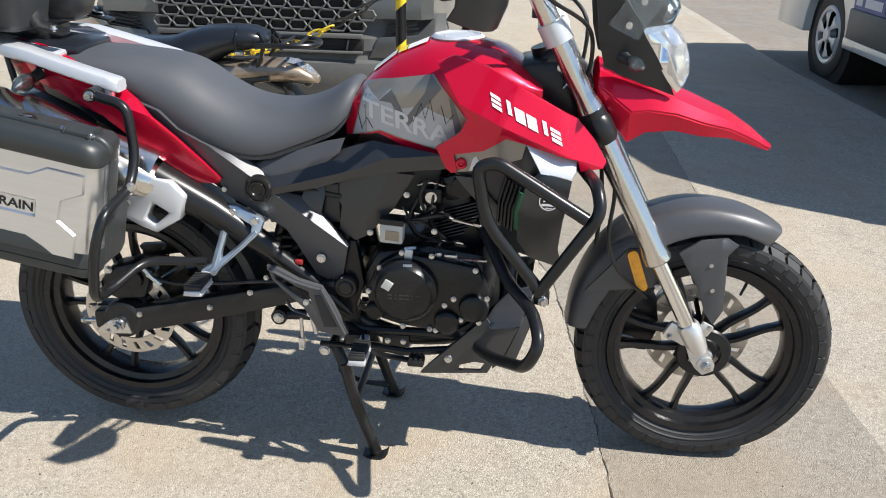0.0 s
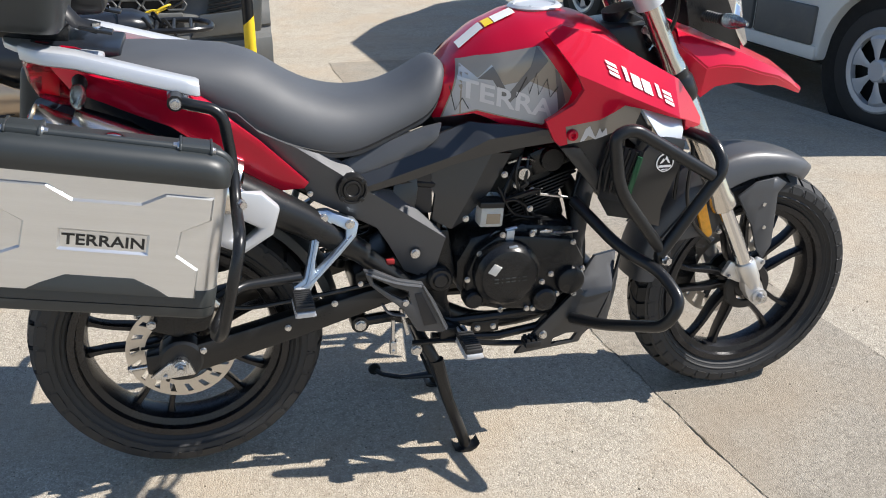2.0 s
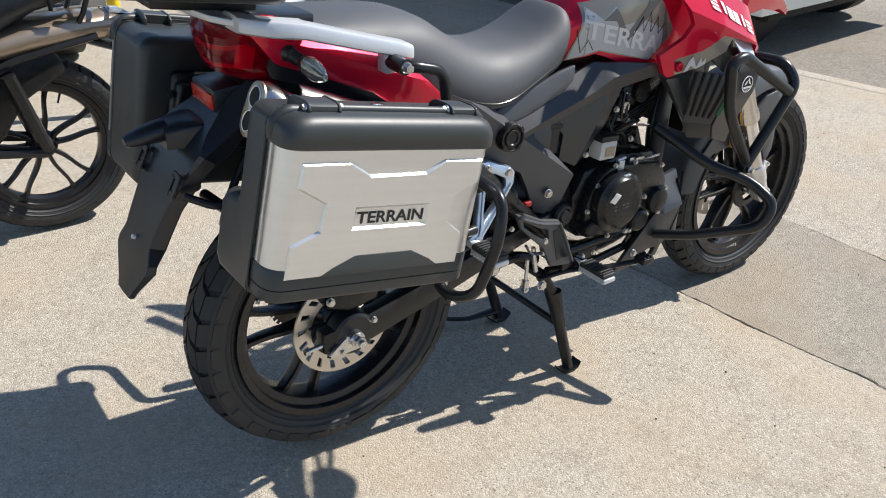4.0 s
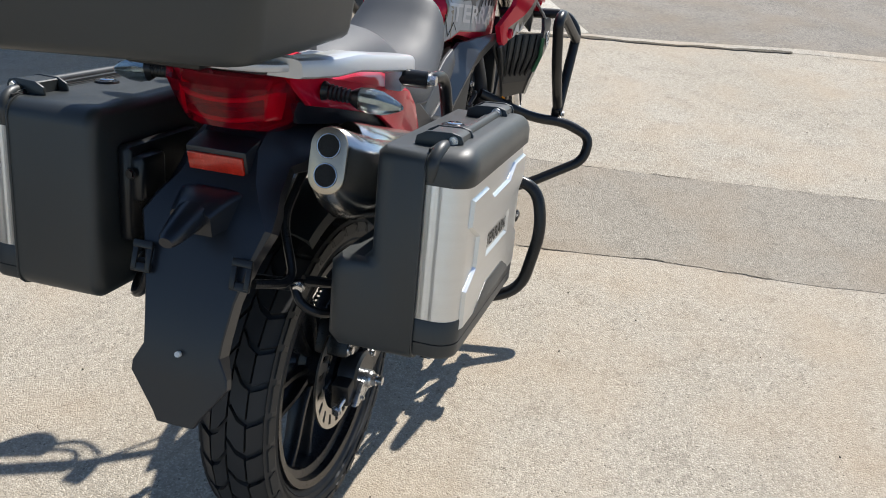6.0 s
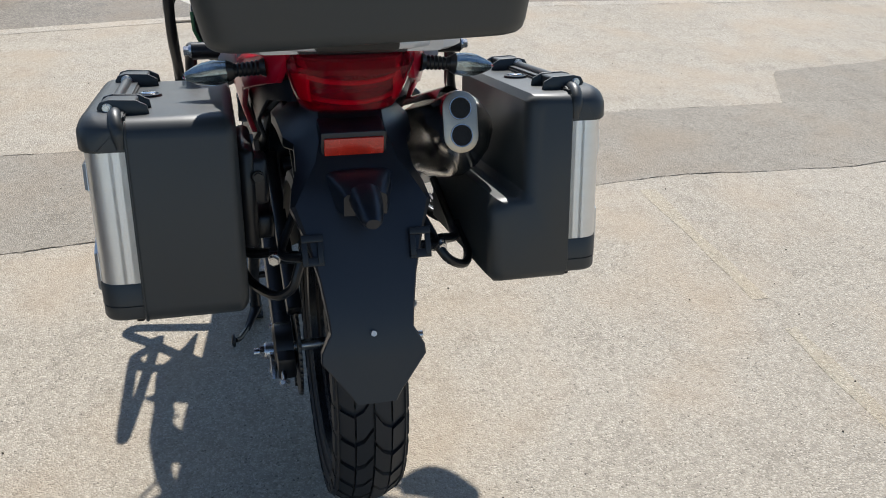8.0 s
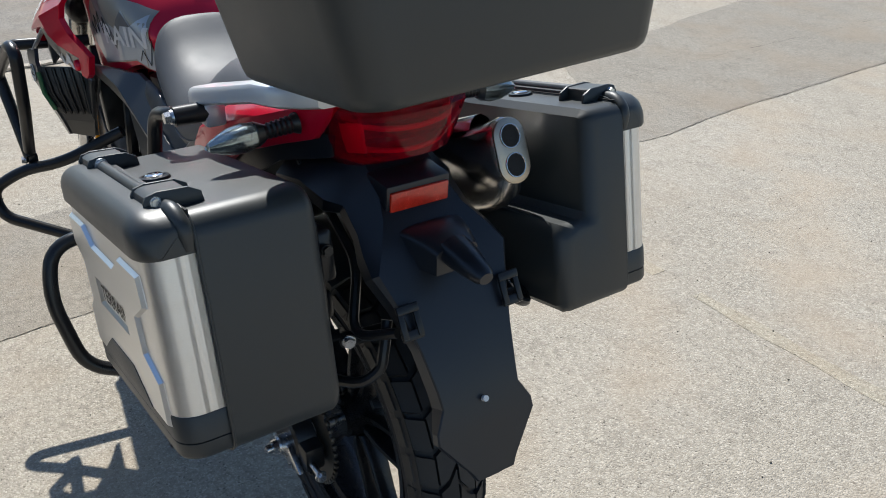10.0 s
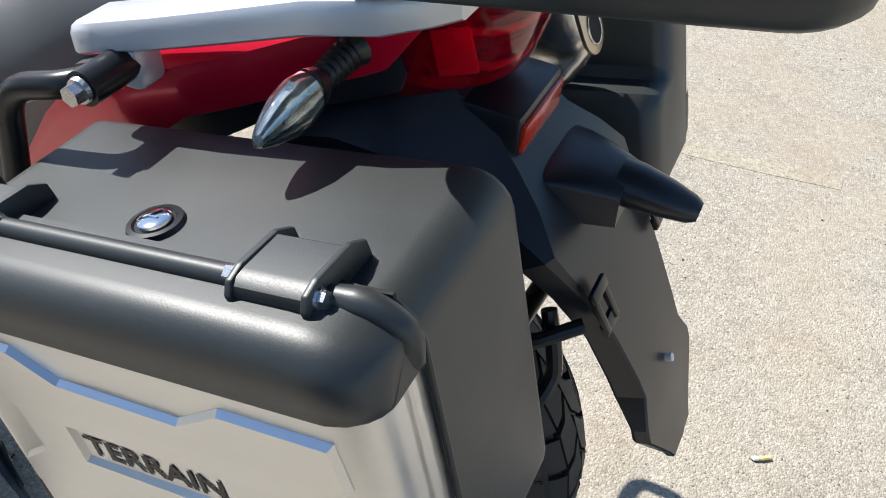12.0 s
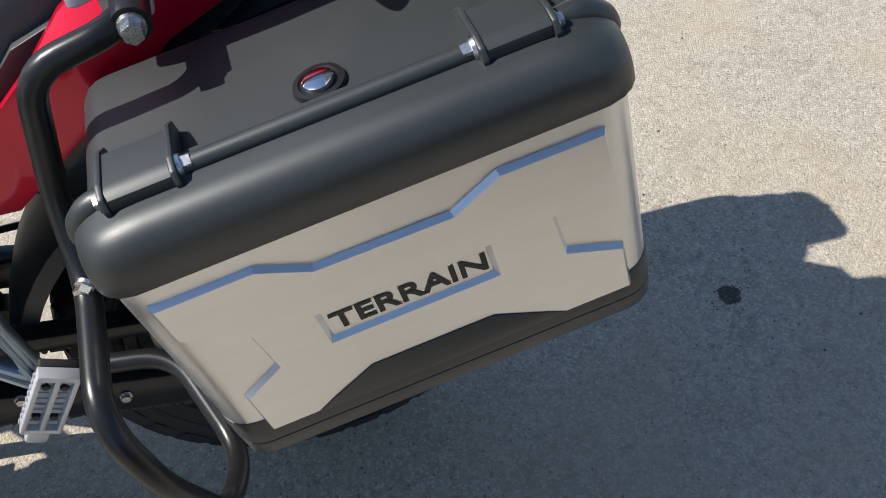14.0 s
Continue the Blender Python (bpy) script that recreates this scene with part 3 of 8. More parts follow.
def tyre_mesh(c, radius, width, rim_r, pitches, seed):
    """A dual-sport tyre: a turned carcass with raised tread blocks."""
    h = width / 2
    prof = [(rim_r, -h * 0.62), (rim_r + 0.012, -h * 0.80), (radius - 0.050, -h * 0.98), (radius - 0.030, -h), (radius - 0.018, -h * 0.90)]
    crown = [(radius - 0.009 - 0.026 * (v * v) ** 1.1, v * h) for v in (-0.8, -0.6, -0.4, -0.2, 0, 0.2, 0.4, 0.6, 0.8)]
    prof = prof + crown + [(r, -o) for r, o in prof[::-1]]
    bm = bmesh.new()
    lathe(bm, prof, c, 96)
    # bead ring and moulded side ribs
    for s in (-1, 1):
        for rr, oo in ((radius - 0.056, 0.965), (rim_r + 0.016, 0.84)):
            lathe(bm, [(rr - 0.003, s * h * (oo - 0.03)), (rr, s * h * (oo + 0.03)), (rr + 0.003, s * h * (oo - 0.01))], c, 96)

    def top(u, v, lift):
        a = u / radius
        r = radius - 0.026 * (v * v) ** 1.1 + lift
        return (c[0] + r * math.cos(a), c[1] + v * h, c[2] + r * math.sin(a))

    length = 2 * math.pi * radius
    p = length / pitches
    shapes = []
    for s in (-1, 1):
        shapes.append((s, [(0.02, 0.03), (0.86, 0.03), (1.22, 0.26), (1.34, 0.46), (0.54, 0.46), (0.40, 0.26)]))
        shapes.append((s, [(0.60, 0.51), (1.40, 0.51), (1.30, 0.74), (1.12, 0.99), (0.30, 1.00), (0.48, 0.76)]))
    for i in range(pitches):
        for s, shape in shapes:
            off = 0.5 if s > 0 else 0.0
            hi = [bm.verts.new(top((i + off + u) * p, s * v, 0.0)) for u, v in shape]
            lo = [bm.verts.new(top((i + off + u) * p + (0.5 - u) * -0.002, s * v * (1.0 if v < 0.95 else 1.03), -0.013)) for u, v in shape]
            bm.faces.new(hi)
            for k in range(len(hi)):
                bm.faces.new((hi[k], lo[k], lo[(k + 1) % len(hi)], hi[(k + 1) % len(hi)]))
    # lugs that carry the shoulder blocks down the side
    for s in (-1, 1):
        off = 0.5 if s > 0 else 0.0
        for i in range(pitches):
            quad = []
            for u, d in ((0.36, 0.0235), (1.10, 0.0235), (0.98, 0.0415), (0.34, 0.0415)):
                a = (i + off + u) * p / radius
                quad.append(((radius - d) * math.cos(a), (radius - d) * math.sin(a), 0.001 if d < 0.03 else 0.0022))
            hi = [bm.verts.new((c[0] + x, c[1] + s * (h * (0.985 if k < 2 else 1.0) + o), c[2] + z)) for k, (x, z, o) in enumerate(quad)]
            lo = [bm.verts.new((c[0] + x, c[1] + s * h * 0.88, c[2] + z)) for x, z, o in quad]
            bm.faces.new(hi)
            for k in range(4):
                bm.faces.new((hi[k], lo[k], lo[(k + 1) % 4], hi[(k + 1) % 4]))
    return bm


def rim_mesh(c, rim_r, half):
    bm = bmesh.new()
    prof = [(rim_r - 0.030, -half * 0.35), (rim_r - 0.026, -half * 0.62), (rim_r - 0.012, -half * 0.72), (rim_r - 0.010, -half), (rim_r + 0.004, -half * 1.04), (rim_r + 0.006, -half * 0.9),
            (rim_r - 0.006, -half * 0.7), (rim_r - 0.010, 0)]
    prof = prof + [(r, -o) for r, o in prof[-2::-1]] + [prof[0]]
    lathe(bm, prof, c, 96)
    lathe(bm, [(0.0, -0.042), (0.030, -0.042), (0.036, -0.036), (0.040, -0.010), (0.052, 0), (0.040, 0.010), (0.036, 0.036), (0.030, 0.042), (0, 0.042)], c, 32)
    rod(bm, (c[0] + (rim_r - 0.028) * math.cos(1.1), -0.005, c[2] + (rim_r - 0.028) * math.sin(1.1)), (c[0] + (rim_r - 0.062) * math.cos(1.1), -0.018, c[2] + (rim_r - 0.062) * math.sin(1.1)), 0.004, 0.003)
    return bm


def spoke_mesh(rim_r, bend):
    """One arm of a cast Y spoke, lying along +x from the hub."""
    bm = bmesh.new()
    rings = []
    for i in range(9):
        t = i / 8
        r = 0.040 + (rim_r - 0.066) * t
        o = bend * (0.011 + 0.030 * t + 0.0035 * math.sin(t * 6.28))
        w, d = 0.0080 - 0.0030 * t * (1.6 - t) + (0.005 * max(0, t - 0.85) / 0.15), 0.018 - 0.005 * t
        rings.append([(r, d * y, o + w * z) for y, z in ((-1, -0.7), (-0.7, -1), (0.7, -1), (1, -0.7), (1, 0.7), (0.7, 1), (-0.7, 1), (-1, 0.7))])
    return loft(bm, rings)


def disc_mesh(c, y, r_out, r_in, slots, slant=0.6):
    """A brake disc with slots cut through it and a wavy inner edge."""
    bm = bmesh.new()
    n = slots * 6
    th = 0.0022
    rs = [r_in, r_in + (r_out - r_in) * 0.28, r_in + (r_out - r_in) * 0.78, r_out]
    grid = {}
    for k in range(n):
        for j, r in enumerate(rs):
            a = 2 * math.pi * (k / n) + slant * 0.35 * (j in (2,)) * 0.12 + (0.06 if j >= 2 else 0)
            for s in (-1, 1):
                grid[k, j, s] = bm.verts.new((c[0] + r * math.cos(a), c[1] + y + s * th, c[2] + r * math.sin(a)))
    for k in range(n):
        for j in range(3):
            if j == 1 and k % 6 in (2, 3):
                walls = [((k, j + 1), (k + 1, j + 1)), ((k + 1, j), (k, j)), ((k, j), (k, j + 1)) if k % 6 == 2 else ((k + 1, j + 1), (k + 1, j))]
                for a, b in walls:
                    bm.faces.new([grid[q[0] % n, q[1], s] for q, s in ((a, -1), (b, -1), (b, 1), (a, 1))])
                continue
            for s in (-1, 1):
                q = [grid[k, j, s], grid[(k + 1) % n, j, s], grid[(k + 1) % n, j + 1, s], grid[k, j + 1, s]]
                bm.faces.new(q if s < 0 else q[::-1])
        for j in (0, 3):
            bm.faces.new((grid[k, j, -1], grid[(k + 1) % n, j, -1], grid[(k + 1) % n, j, 1], grid[k, j, 1]))
    return bm


def wheel(name, hub, radius, width, rim_r, pitches, disc_r, disc_y, slots, label, shift=0.0):
    c = (hub[0], hub[1] + shift, hub[2])
    rim = part(name, rim_mesh(c, rim_r, width * 0.40), RIMB, bike, label)
    part("tyre", tyre_mesh(c, radius, width, rim_r, pitches, 3), RUBBER, rim, "black dual-sport tyre with block tread", 25)
    arms = [finish(spoke_mesh(rim_r, s), "spoke", RIMB) for s in (-1, 1)]
    for i in range(5):
        for me in arms:
            ob = new("spoke", me)
            ob.parent = rim
            ob.matrix_local = Matrix.Translation(c) @ Matrix.Rotation(-(0.52 + 2 * math.pi * i / 5), 4, "Y")
    part("brake_disc", disc_mesh(hub, disc_y, disc_r, disc_r * 0.66, slots), DISC, rim, "slotted steel brake disc")
    b = bmesh.new()
    for i in range(5):
        k = 2 * math.pi * i / 5 + 0.2
        tube(b, [(c[0] + 0.038 * math.cos(k), disc_y, c[2] + 0.038 * math.sin(k)), (c[0] + disc_r * 0.72 * math.cos(k + 0.25), disc_y, c[2] + disc_r * 0.72 * math.sin(k + 0.25))], 0.008, 8, 0.4)
    lathe(b, [(0.020, disc_y - 0.006), (0.046, disc_y - 0.004), (0.046, disc_y + 0.004), (0.020, disc_y + 0.006)], hub, 24)
    part("disc_carrier", b, BLACK, rim)
    return rim


front_wheel = wheel("front_wheel", FW, FR, 0.104, 0.218, 40, 0.128, 0.058, 20, "black cast front wheel with Y spokes")
rear_wheel = wheel("rear_wheel", RW, RR, 0.126, 0.222, 32, 0.112, -0.078, 18, "black cast rear wheel with Y spokes", -0.014)

# ---- front end ----
yoke = Vector((0.995, 0, 1.035))
foot = Vector((1.385, 0, 0.300))


def along(t, y):
    p = yoke + (foot - yoke) * t
    return Vector((p.x, y, p.z))


for s in (-1, 1):
    y = 0.098 * s
    b = bmesh.new()
    tube(b, [along(-0.14, y), along(0.03, y), along(0.18, y), along(0.21, y), along(0.62, y), along(0.64, y), along(0.665, y), along(0.67, y)], [0.021, 0.0215, 0.022, 0.027, 0.0265, 0.030, 0.030, 0.026], 24)
    tube(b, [along(-0.155, y), along(-0.14, y)], [0.016, 0.021], 24)
    leg = part("fork_leg", b, FORK, bike, "polished champagne fork tube")
    b = bmesh.new()
    tube(b, [along(0.60, y), along(0.90, y)], 0.0185, 24)
    part("stanchion", b, CHROME, leg, "bright fork slider")
    b = bmesh.new()
    tube(b, [along(0.235, y), along(0.25, y), along(0.295, y), along(0.31, y)], [0.026, 0.033, 0.033, 0.027], 20)
    tube(b, [along(0.28, y), along(0.30, y * 0.6), along(0.33, y * 0.55) + Vector((0.02, 0, 0))], [0.012, 0.010, 0.007], 10)
    part("fork_clamp", b, BLACK, leg, "black rubber fork collar")
    b = bmesh.new()
    tube(b, [along(0.872, y), along(0.880, y), along(0.935, y), along(0.965, y)], [0.022, 0.0255, 0.0245, 0.019], 20)
    loft(b, [[along(t, y) + Vector((dx, dy, dx * 0.53)) for dx, dy in ((-w, -0.013), (w * 0.7, -0.013), (w * 0.7, 0.013), (-w, 0.013))] for t, w in ((0.935, 0.020), (0.965, 0.024), (1.00, 0.022), (1.028, 0.014))])
    rod(b, along(1.0, y) - Vector((0, 0.020, 0)), along(1.0, y) + Vector((0, 0.020, 0)), 0.0195, 0.0185, 20)
    box(b, along(0.93, y) + Vector((-0.038, 0.010 * -s, 0.012)), (0.060, 0.014, 0.040), 0.005, (0, 28, 0))
    box(b, along(0.90, y) + Vector((0.030, 0.0, 0.01)), (0.030, 0.012, 0.030), 0.005, (0, 28, 0))
    part("axle_lug", b, LUG, leg, "silver cast fork bottom")
    b = bmesh.new()
    bolt(b, along(1.0, y) + Vector((0, 0.020 * s, 0)), (0, s, 0), 0.010, 0.016)
    bolt(b, along(0.935, y) + Vector((-0.060, 0.002 * s, 0.010)), (0, s, 0), 0.005, 0.005)
    bolt(b, along(0.895, y) + Vector((0.040, 0.006 * s, 0.012)), (0, s, 0), 0.005, 0.005)
    part("axle_bolt", b, STEEL, leg)
b = bmesh.new()
rod(b, (FW[0], -0.10, FW[2]), (FW[0], 0.10, FW[2]), 0.009)
lathe(b, [(0.012, -0.075), (0.018, -0.070), (0.018, -0.044), (0.012, -0.042)], FW, 20)
part("front_axle", b, STEEL, bike)
for z, name in ((0.005, "top_yoke"), (0.145, "lower_yoke")):
    b = bmesh.new()
    box(b, along(z, 0), (0.070, 0.17, 0.030), 0.010, (0, 28, 0))
    for s in (-1, 1):
        if name == "top_yoke":
            tube(b, [along(z - 0.024, 0.098 * s), along(z + 0.030, 0.098 * s)], 0.030, 20)
        else:
            tube(b, [along(z + 0.075, 0.098 * s), along(z + 0.105, 0.098 * s)], 0.0285, 20)
    part(name, b, SILVER if name == "top_yoke" else BLACK, bike, "silver cast fork yoke" if name == "top_yoke" else "black cast fork yoke")
b = bmesh.new()
tube(b, [(0.985, 0, 0.99), (1.045, 0, 0.80)], 0.036, 20)
box(b, (1.0, 0, 0.90), (0.11, 0.10, 0.16), 0.02, (0, 28, 0))
prism(b, [(0.93, 0.96), (1.03, 0.97), (1.10, 0.84), (1.07, 0.78), (0.95, 0.86)], -0.075, 0.075, 0.01)
part("steering_head", b, BLACK, bike, "black steel steering head")
b = bmesh.new()
rod(b, (1.015, -0.062, 0.955), (1.015, -0.080, 0.955), 0.009, 0.008)
tube(b, spline([(1.015, -0.084, 0.95), (1.03, -0.09, 0.93), (1.022, -0.09, 0.915)]), 0.002, 6)
tube(b, spline([(1.03, -0.088, 0.945), (1.045, -0.09, 0.925), (1.06, -0.09, 0.90)]), 0.0016, 6)
part("lock_cable", b, STEEL, bike)
# handlebar, levers, hand guards (above the view, but they throw shadows)
b = bmesh.new()
tube(b, bent([(0.815, -0.40, 1.140), (0.875, -0.28, 1.145), (0.965, -0.11, 1.115), (0.965, 0.11, 1.115), (0.875, 0.28, 1.145), (0.815, 0.40, 1.140)], 0.05), 0.011, 12)
for s in (-1, 1):
    rod(b, (0.965, 0.05 * s, 1.05), (0.965, 0.05 * s, 1.12), 0.016)
bar = part("handlebar", b, BLACK, bike, "black tapered handlebar")
for s in (-1, 1):
    b = bmesh.new()
    rod(b, (0.877, 0.275 * s, 1.145), (0.810, 0.415 * s, 1.140), 0.0165, 0.0165, 16)
    rod(b, (0.810, 0.415 * s, 1.140), (0.803, 0.43 * s, 1.139), 0.019, 0.017, 16)
    part("grip", b, RUBBER, bar, "black rubber grip")
    b = bmesh.new()
    tube(b, spline([(0.885, 0.25 * s, 1.165), (0.93, 0.29 * s, 1.16), (0.90, 0.36 * s, 1.15), (0.865, 0.41 * s, 1.15)]), [0.008] + [0.006] * 18, 8)
    box(b, (0.885, 0.235 * s, 1.165), (0.05, 0.045, 0.035), 0.008)
    part("lever", b, BLACK, bar)
    # hand guard: a cupped shell on a thin bracket
    b = bmesh.new()
    rings = []
    for j in range(9):
        k = j / 8
        y, x, h = 0.345 + 0.15 * k, 0.905 + 0.012 * math.sin(3 * k) - 0.075 * k * k, 0.014 + 0.046 * math.sin(math.pi * (0.12 + 0.74 * k))
        rings.append([(x - 0.012, y * s, 1.135 - h), (x + 0.001, y * s, 1.135 - h * 0.4), (x + 0.004, y * s, 1.135 + h * 0.3), (x - 0.004, y * s, 1.135 + h),
                      (x - 0.008, y * s, 1.135 + h), (x, y * s, 1.135 + h * 0.3), (x - 0.003, y * s, 1.135 - h * 0.4), (x - 0.016, y * s, 1.135 - h)])
    loft(b, rings)
    tube(b, spline([(0.905, 0.36 * s, 1.13), (0.935, 0.30 * s, 1.13), (0.925, 0.235 * s, 1.14)]), 0.006, 8)
    part("hand_guard", b, BLACK, bar, "black plastic hand guard")
b = bmesh.new()
for y, p in ((-0.06, [(0.93, -0.22, 1.16), (0.98, -0.15, 1.10), (1.06, -0.105, 1.045), (1.075, -0.09, 0.98), (1.06, -0.06, 0.90)]), (0.06, [(0.93, 0.22, 1.16), (1.0, 0.14, 1.10), (1.07, 0.09, 1.03), (1.06, 0.05, 0.90)]),
             (0, [(1.13, -0.085, 0.79), (1.145, -0.11, 0.70), (1.14, -0.12, 0.60), (1.17, -0.11, 0.52), (1.24, -0.09, 0.45)]), (0, [(1.11, -0.08, 0.79), (1.12, -0.10, 0.68), (1.115, -0.11, 0.58)])):
    tube(b, spline(p), 0.0045, 8)
part("control_cable", b, BLACK, bike, "black control cables")
b = bmesh.new()
box(b, (1.03, 0, 1.13), (0.06, 0.13, 0.09), 0.02, (0, 35, 0))
part("dashboard", b, BLACK, bike, "black instrument housing")

# beak, headlamp, nose panel, screen
def beak_top(x):
    return rise(x, [(1.09, 0.965), (1.14, 0.945), (1.27, 0.905), (1.40, 0.848), (1.478, 0.786)])


b = bmesh.new()
rings = []
for x, w, drop in ((1.095, 0.085, 0.060), (1.13, 0.092, 0.085), (1.165, 0.095, 0.118), (1.20, 0.092, 0.085), (1.26, 0.083, 0.062), (1.32, 0.070, 0.050), (1.38, 0.048, 0.032), (1.43, 0.026, 0.019), (1.462, 0.011, 0.009), (1.480, 0.002, 0.003)):
    zt = beak_top(x)
    half = [(0.0, zt + 0.005), (0.45 * w, zt - 0.002), (0.80 * w, zt - 0.012 * min(1.0, drop / 0.04)), (1.0 * w, zt - 0.45 * drop - 0.010 * min(1.0, drop / 0.04)), (0.88 * w, zt - drop - 0.010 * min(1.0, drop / 0.04))]
    rings.append([(x, -y, z) for y, z in half[::-1]] + [(x, y, z) for y, z in half[1:]])
loft(b, rings, False, False)
t = b.copy()
bmesh.ops.reverse_faces(t, faces=t.faces)
bmesh.ops.translate(t, verts=t.verts, vec=(-0.003, 0, -0.005))
add(b, t)
part("beak", b, RED, bike, "glossy red pointed front beak", 9)


def nose_side(x, z):
    return -(0.108 - 0.25 * max(0, x - 1.16) - 0.10 * max(0, 1.0 - z))


b = bmesh.new()
panel(b, [(1.075, 1.10), (1.085, 1.02), (1.10, 0.965), (1.145, 0.945), (1.25, 0.905), (1.235, 0.935), (1.205, 0.985), (1.175, 1.03), (1.16, 1.06), (1.13, 1.10)], nose_side, 0.004, 0.025)
both("nose_panel", b, BLACK, bike, "matt black headlamp side panel")
b = bmesh.new()
rings = []
for z, xf, w in ((0.914, 1.268, 0.050), (0.935, 1.262, 0.060), (0.955, 1.266, 0.064), (0.975, 1.255, 0.066), (1.0, 1.255, 0.068), (1.02, 1.235, 0.066), (1.042, 1.222, 0.062)):
    rings.append([(xf - 0.065 * abs(math.sin(k)) ** 2.2 + 0.010 * (j % 2), w * math.sin(k), z) for j, k in enumerate([math.pi * (j / 12 - 0.5) for j in range(13)])])
loft(b, rings, False, False)
lamp = part("headlamp", b, CHROME, bike, "headlamp with chromed faceted reflector")
b = bmesh.new()
for s in (-1, 1):
    t = bmesh.new()
    panel(t, [(1.168, 1.035), (1.190, 1.030), (1.225, 1.000), (1.262, 0.920), (1.252, 0.912), (1.232, 0.935), (1.195, 0.990)], lambda x, z: -(0.104 - 0.25 * max(0, x - 1.16)), 0.004, 0.02, 0.001)
    add(b, t if s < 0 else mirrored(t))
    if s > 0:
        t.free()
part("bezel", b, CHROME, lamp, "chromed side bezel")
b = bmesh.new()
rings = []
for z, xf, w in ((0.912, 1.280, 0.055), (0.94, 1.288, 0.068), (0.97, 1.285, 0.074), (1.00, 1.275, 0.076), (1.025, 1.258, 0.074), (1.045, 1.235, 0.068)):
    rings.append([(xf - 0.075 * abs(math.sin(k)) ** 2.2, w * math.sin(k), z) for k in [math.pi * (j / 12 - 0.5) for j in range(13)]])
loft(b, rings, False, False)
part("lens", b, GLASS, lamp, "clear faceted headlamp lens")
b = bmesh.new()
rings = []
for x, z, w in ((1.125, 1.045, 0.085), (1.15, 1.035, 0.100), (1.165, 1.075, 0.110), (1.14, 1.14, 0.115), (1.10, 1.22, 0.11), (1.06, 1.30, 0.095), (1.045, 1.33, 0.07)):
    rings.append([(x - 0.10 * (j / 6 - 1) ** 2 + 0.09, w * (j / 6 - 1), z - 0.012 * (j / 6 - 1) ** 2) for j in range(13)])
loft(b, rings, False, False)
t = b.copy()
bmesh.ops.translate(t, verts=t.verts, vec=(-0.004, 0, 0))
add(b, t)
screen = part("windscreen", b, SMOKE, bike, "clear tinted windscreen")
screen.visible_shadow = False
b = bmesh.new()
panel(b, [(1.100, 1.050), (1.125, 1.036), (1.160, 1.022), (1.178, 1.055), (1.20, 1.085), (1.19, 1.12), (1.13, 1.10)], lambda x, z: -0.122 + 0.2 * max(0, x - 1.17), 0.003, 0.03, 0.001)
for ob in both("screen_wing", b, SMOKE, bike, "clear side wing of the windscreen"):
    ob.visible_shadow = False
b = bmesh.new()
for s in (-1, 1):
    bolt(b, (1.140, 0.124 * s, 1.050), (0, s, 0), 0.006, 0.006)
    bolt(b, (1.165, 0.124 * s, 1.095), (0, s, 0), 0.005, 0.005)
part("screen_bolt", b, STEEL, bike)


def indicator(at, way, turn, size=1.0):
    """A teardrop indicator on a short rubber stalk."""
    a, d = Vector(at), Vector(way).normalized()
    b = bmesh.new()
    line, thick = [a], [0.015]
    for j in range(7):
        line += [a + d * (0.006 + 0.0065 * j), a + d * (0.0085 + 0.0065 * j)]
        thick += [0.0125 - 0.0003 * j, 0.0105 - 0.0003 * j]
    tube(b, line, thick, 14)
    stalk = part("indicator", b, BLACK, bike, "indicator on a ribbed black rubber stalk")
    m = Matrix.Translation(a + d * 0.082) @ d.to_track_quat("X", "Z").to_matrix().to_4x4() @ pose(0, 0, 0, turn)

    def pod(k, lo, hi):
        t = bmesh.new()
        rings = []
        for x, w, h in ((-0.036, 0.010, 0.011), (-0.026, 0.012, 0.016), (-0.010, 0.013, 0.019), (0.008, 0.012, 0.017), (0.022, 0.009, 0.012), (0.034, 0.005, 0.006), (0.039, 0.001, 0.002)):
            if lo <= x <= hi:
                rings.append([m @ Vector((x, size * k * w * math.copysign(abs(math.cos(q)) ** 0.8, math.cos(q)), size * k * h * math.copysign(abs(math.sin(q)) ** 0.8, math.sin(q)))) for q in [2 * math.pi * j / 14 for j in range(14)]])
        return loft(t, rings)

    part("lens", pod(1.0, -0.04, 0.04), LAMPG, stalk, "clear pointed lens")
    core = pod(0.80, -0.03, 0.034)
    part("lamp_core", core, LAMPS, stalk, "silvered ribbed reflector behind the lens", 12)
    part("lamp_rim", pod(1.05, -0.04, -0.024), BLACK, stalk, "black rim at the stalk")


for s in (-1, 1):
    indicator((1.135, 0.100 * s, 0.985), (0.25, s, 0.0), 0, 0.8)

# front fender
b = bmesh.new()
rings = []
fend = [(1.066, 0.350, 0.072), (1.078, 0.432, 0.075), (1.120, 0.530, 0.077), (1.19, 0.607, 0.078), (1.27, 0.648, 0.076), (1.352, 0.660, 0.073), (1.44, 0.648, 0.069), (1.50, 0.625, 0.062), (1.530, 0.606, 0.048)]
fine = spline([(x, w, z) for x, z, w in fend], 3)
for i, q in enumerate(fine):
    n = Vector((q.x - 1.30, 0, q.z - 0.36)).normalized()
    side = 0.030 + 0.030 * math.sin(math.pi * min(1, i / (len(fine) * 0.75)))
    ring = []
    for v in [j / 8 - 1 for j in range(17)]:
        drop = 0.014 * v * v + side * max(0, abs(v) - 0.72) / 0.28
        ring.append((q.x - n.x * drop, q.y * math.copysign(min(1, abs(v) * 1.10), v), q.z - n.z * drop))
    rings.append(ring)
loft(b, rings, False, False)
t = b.copy()
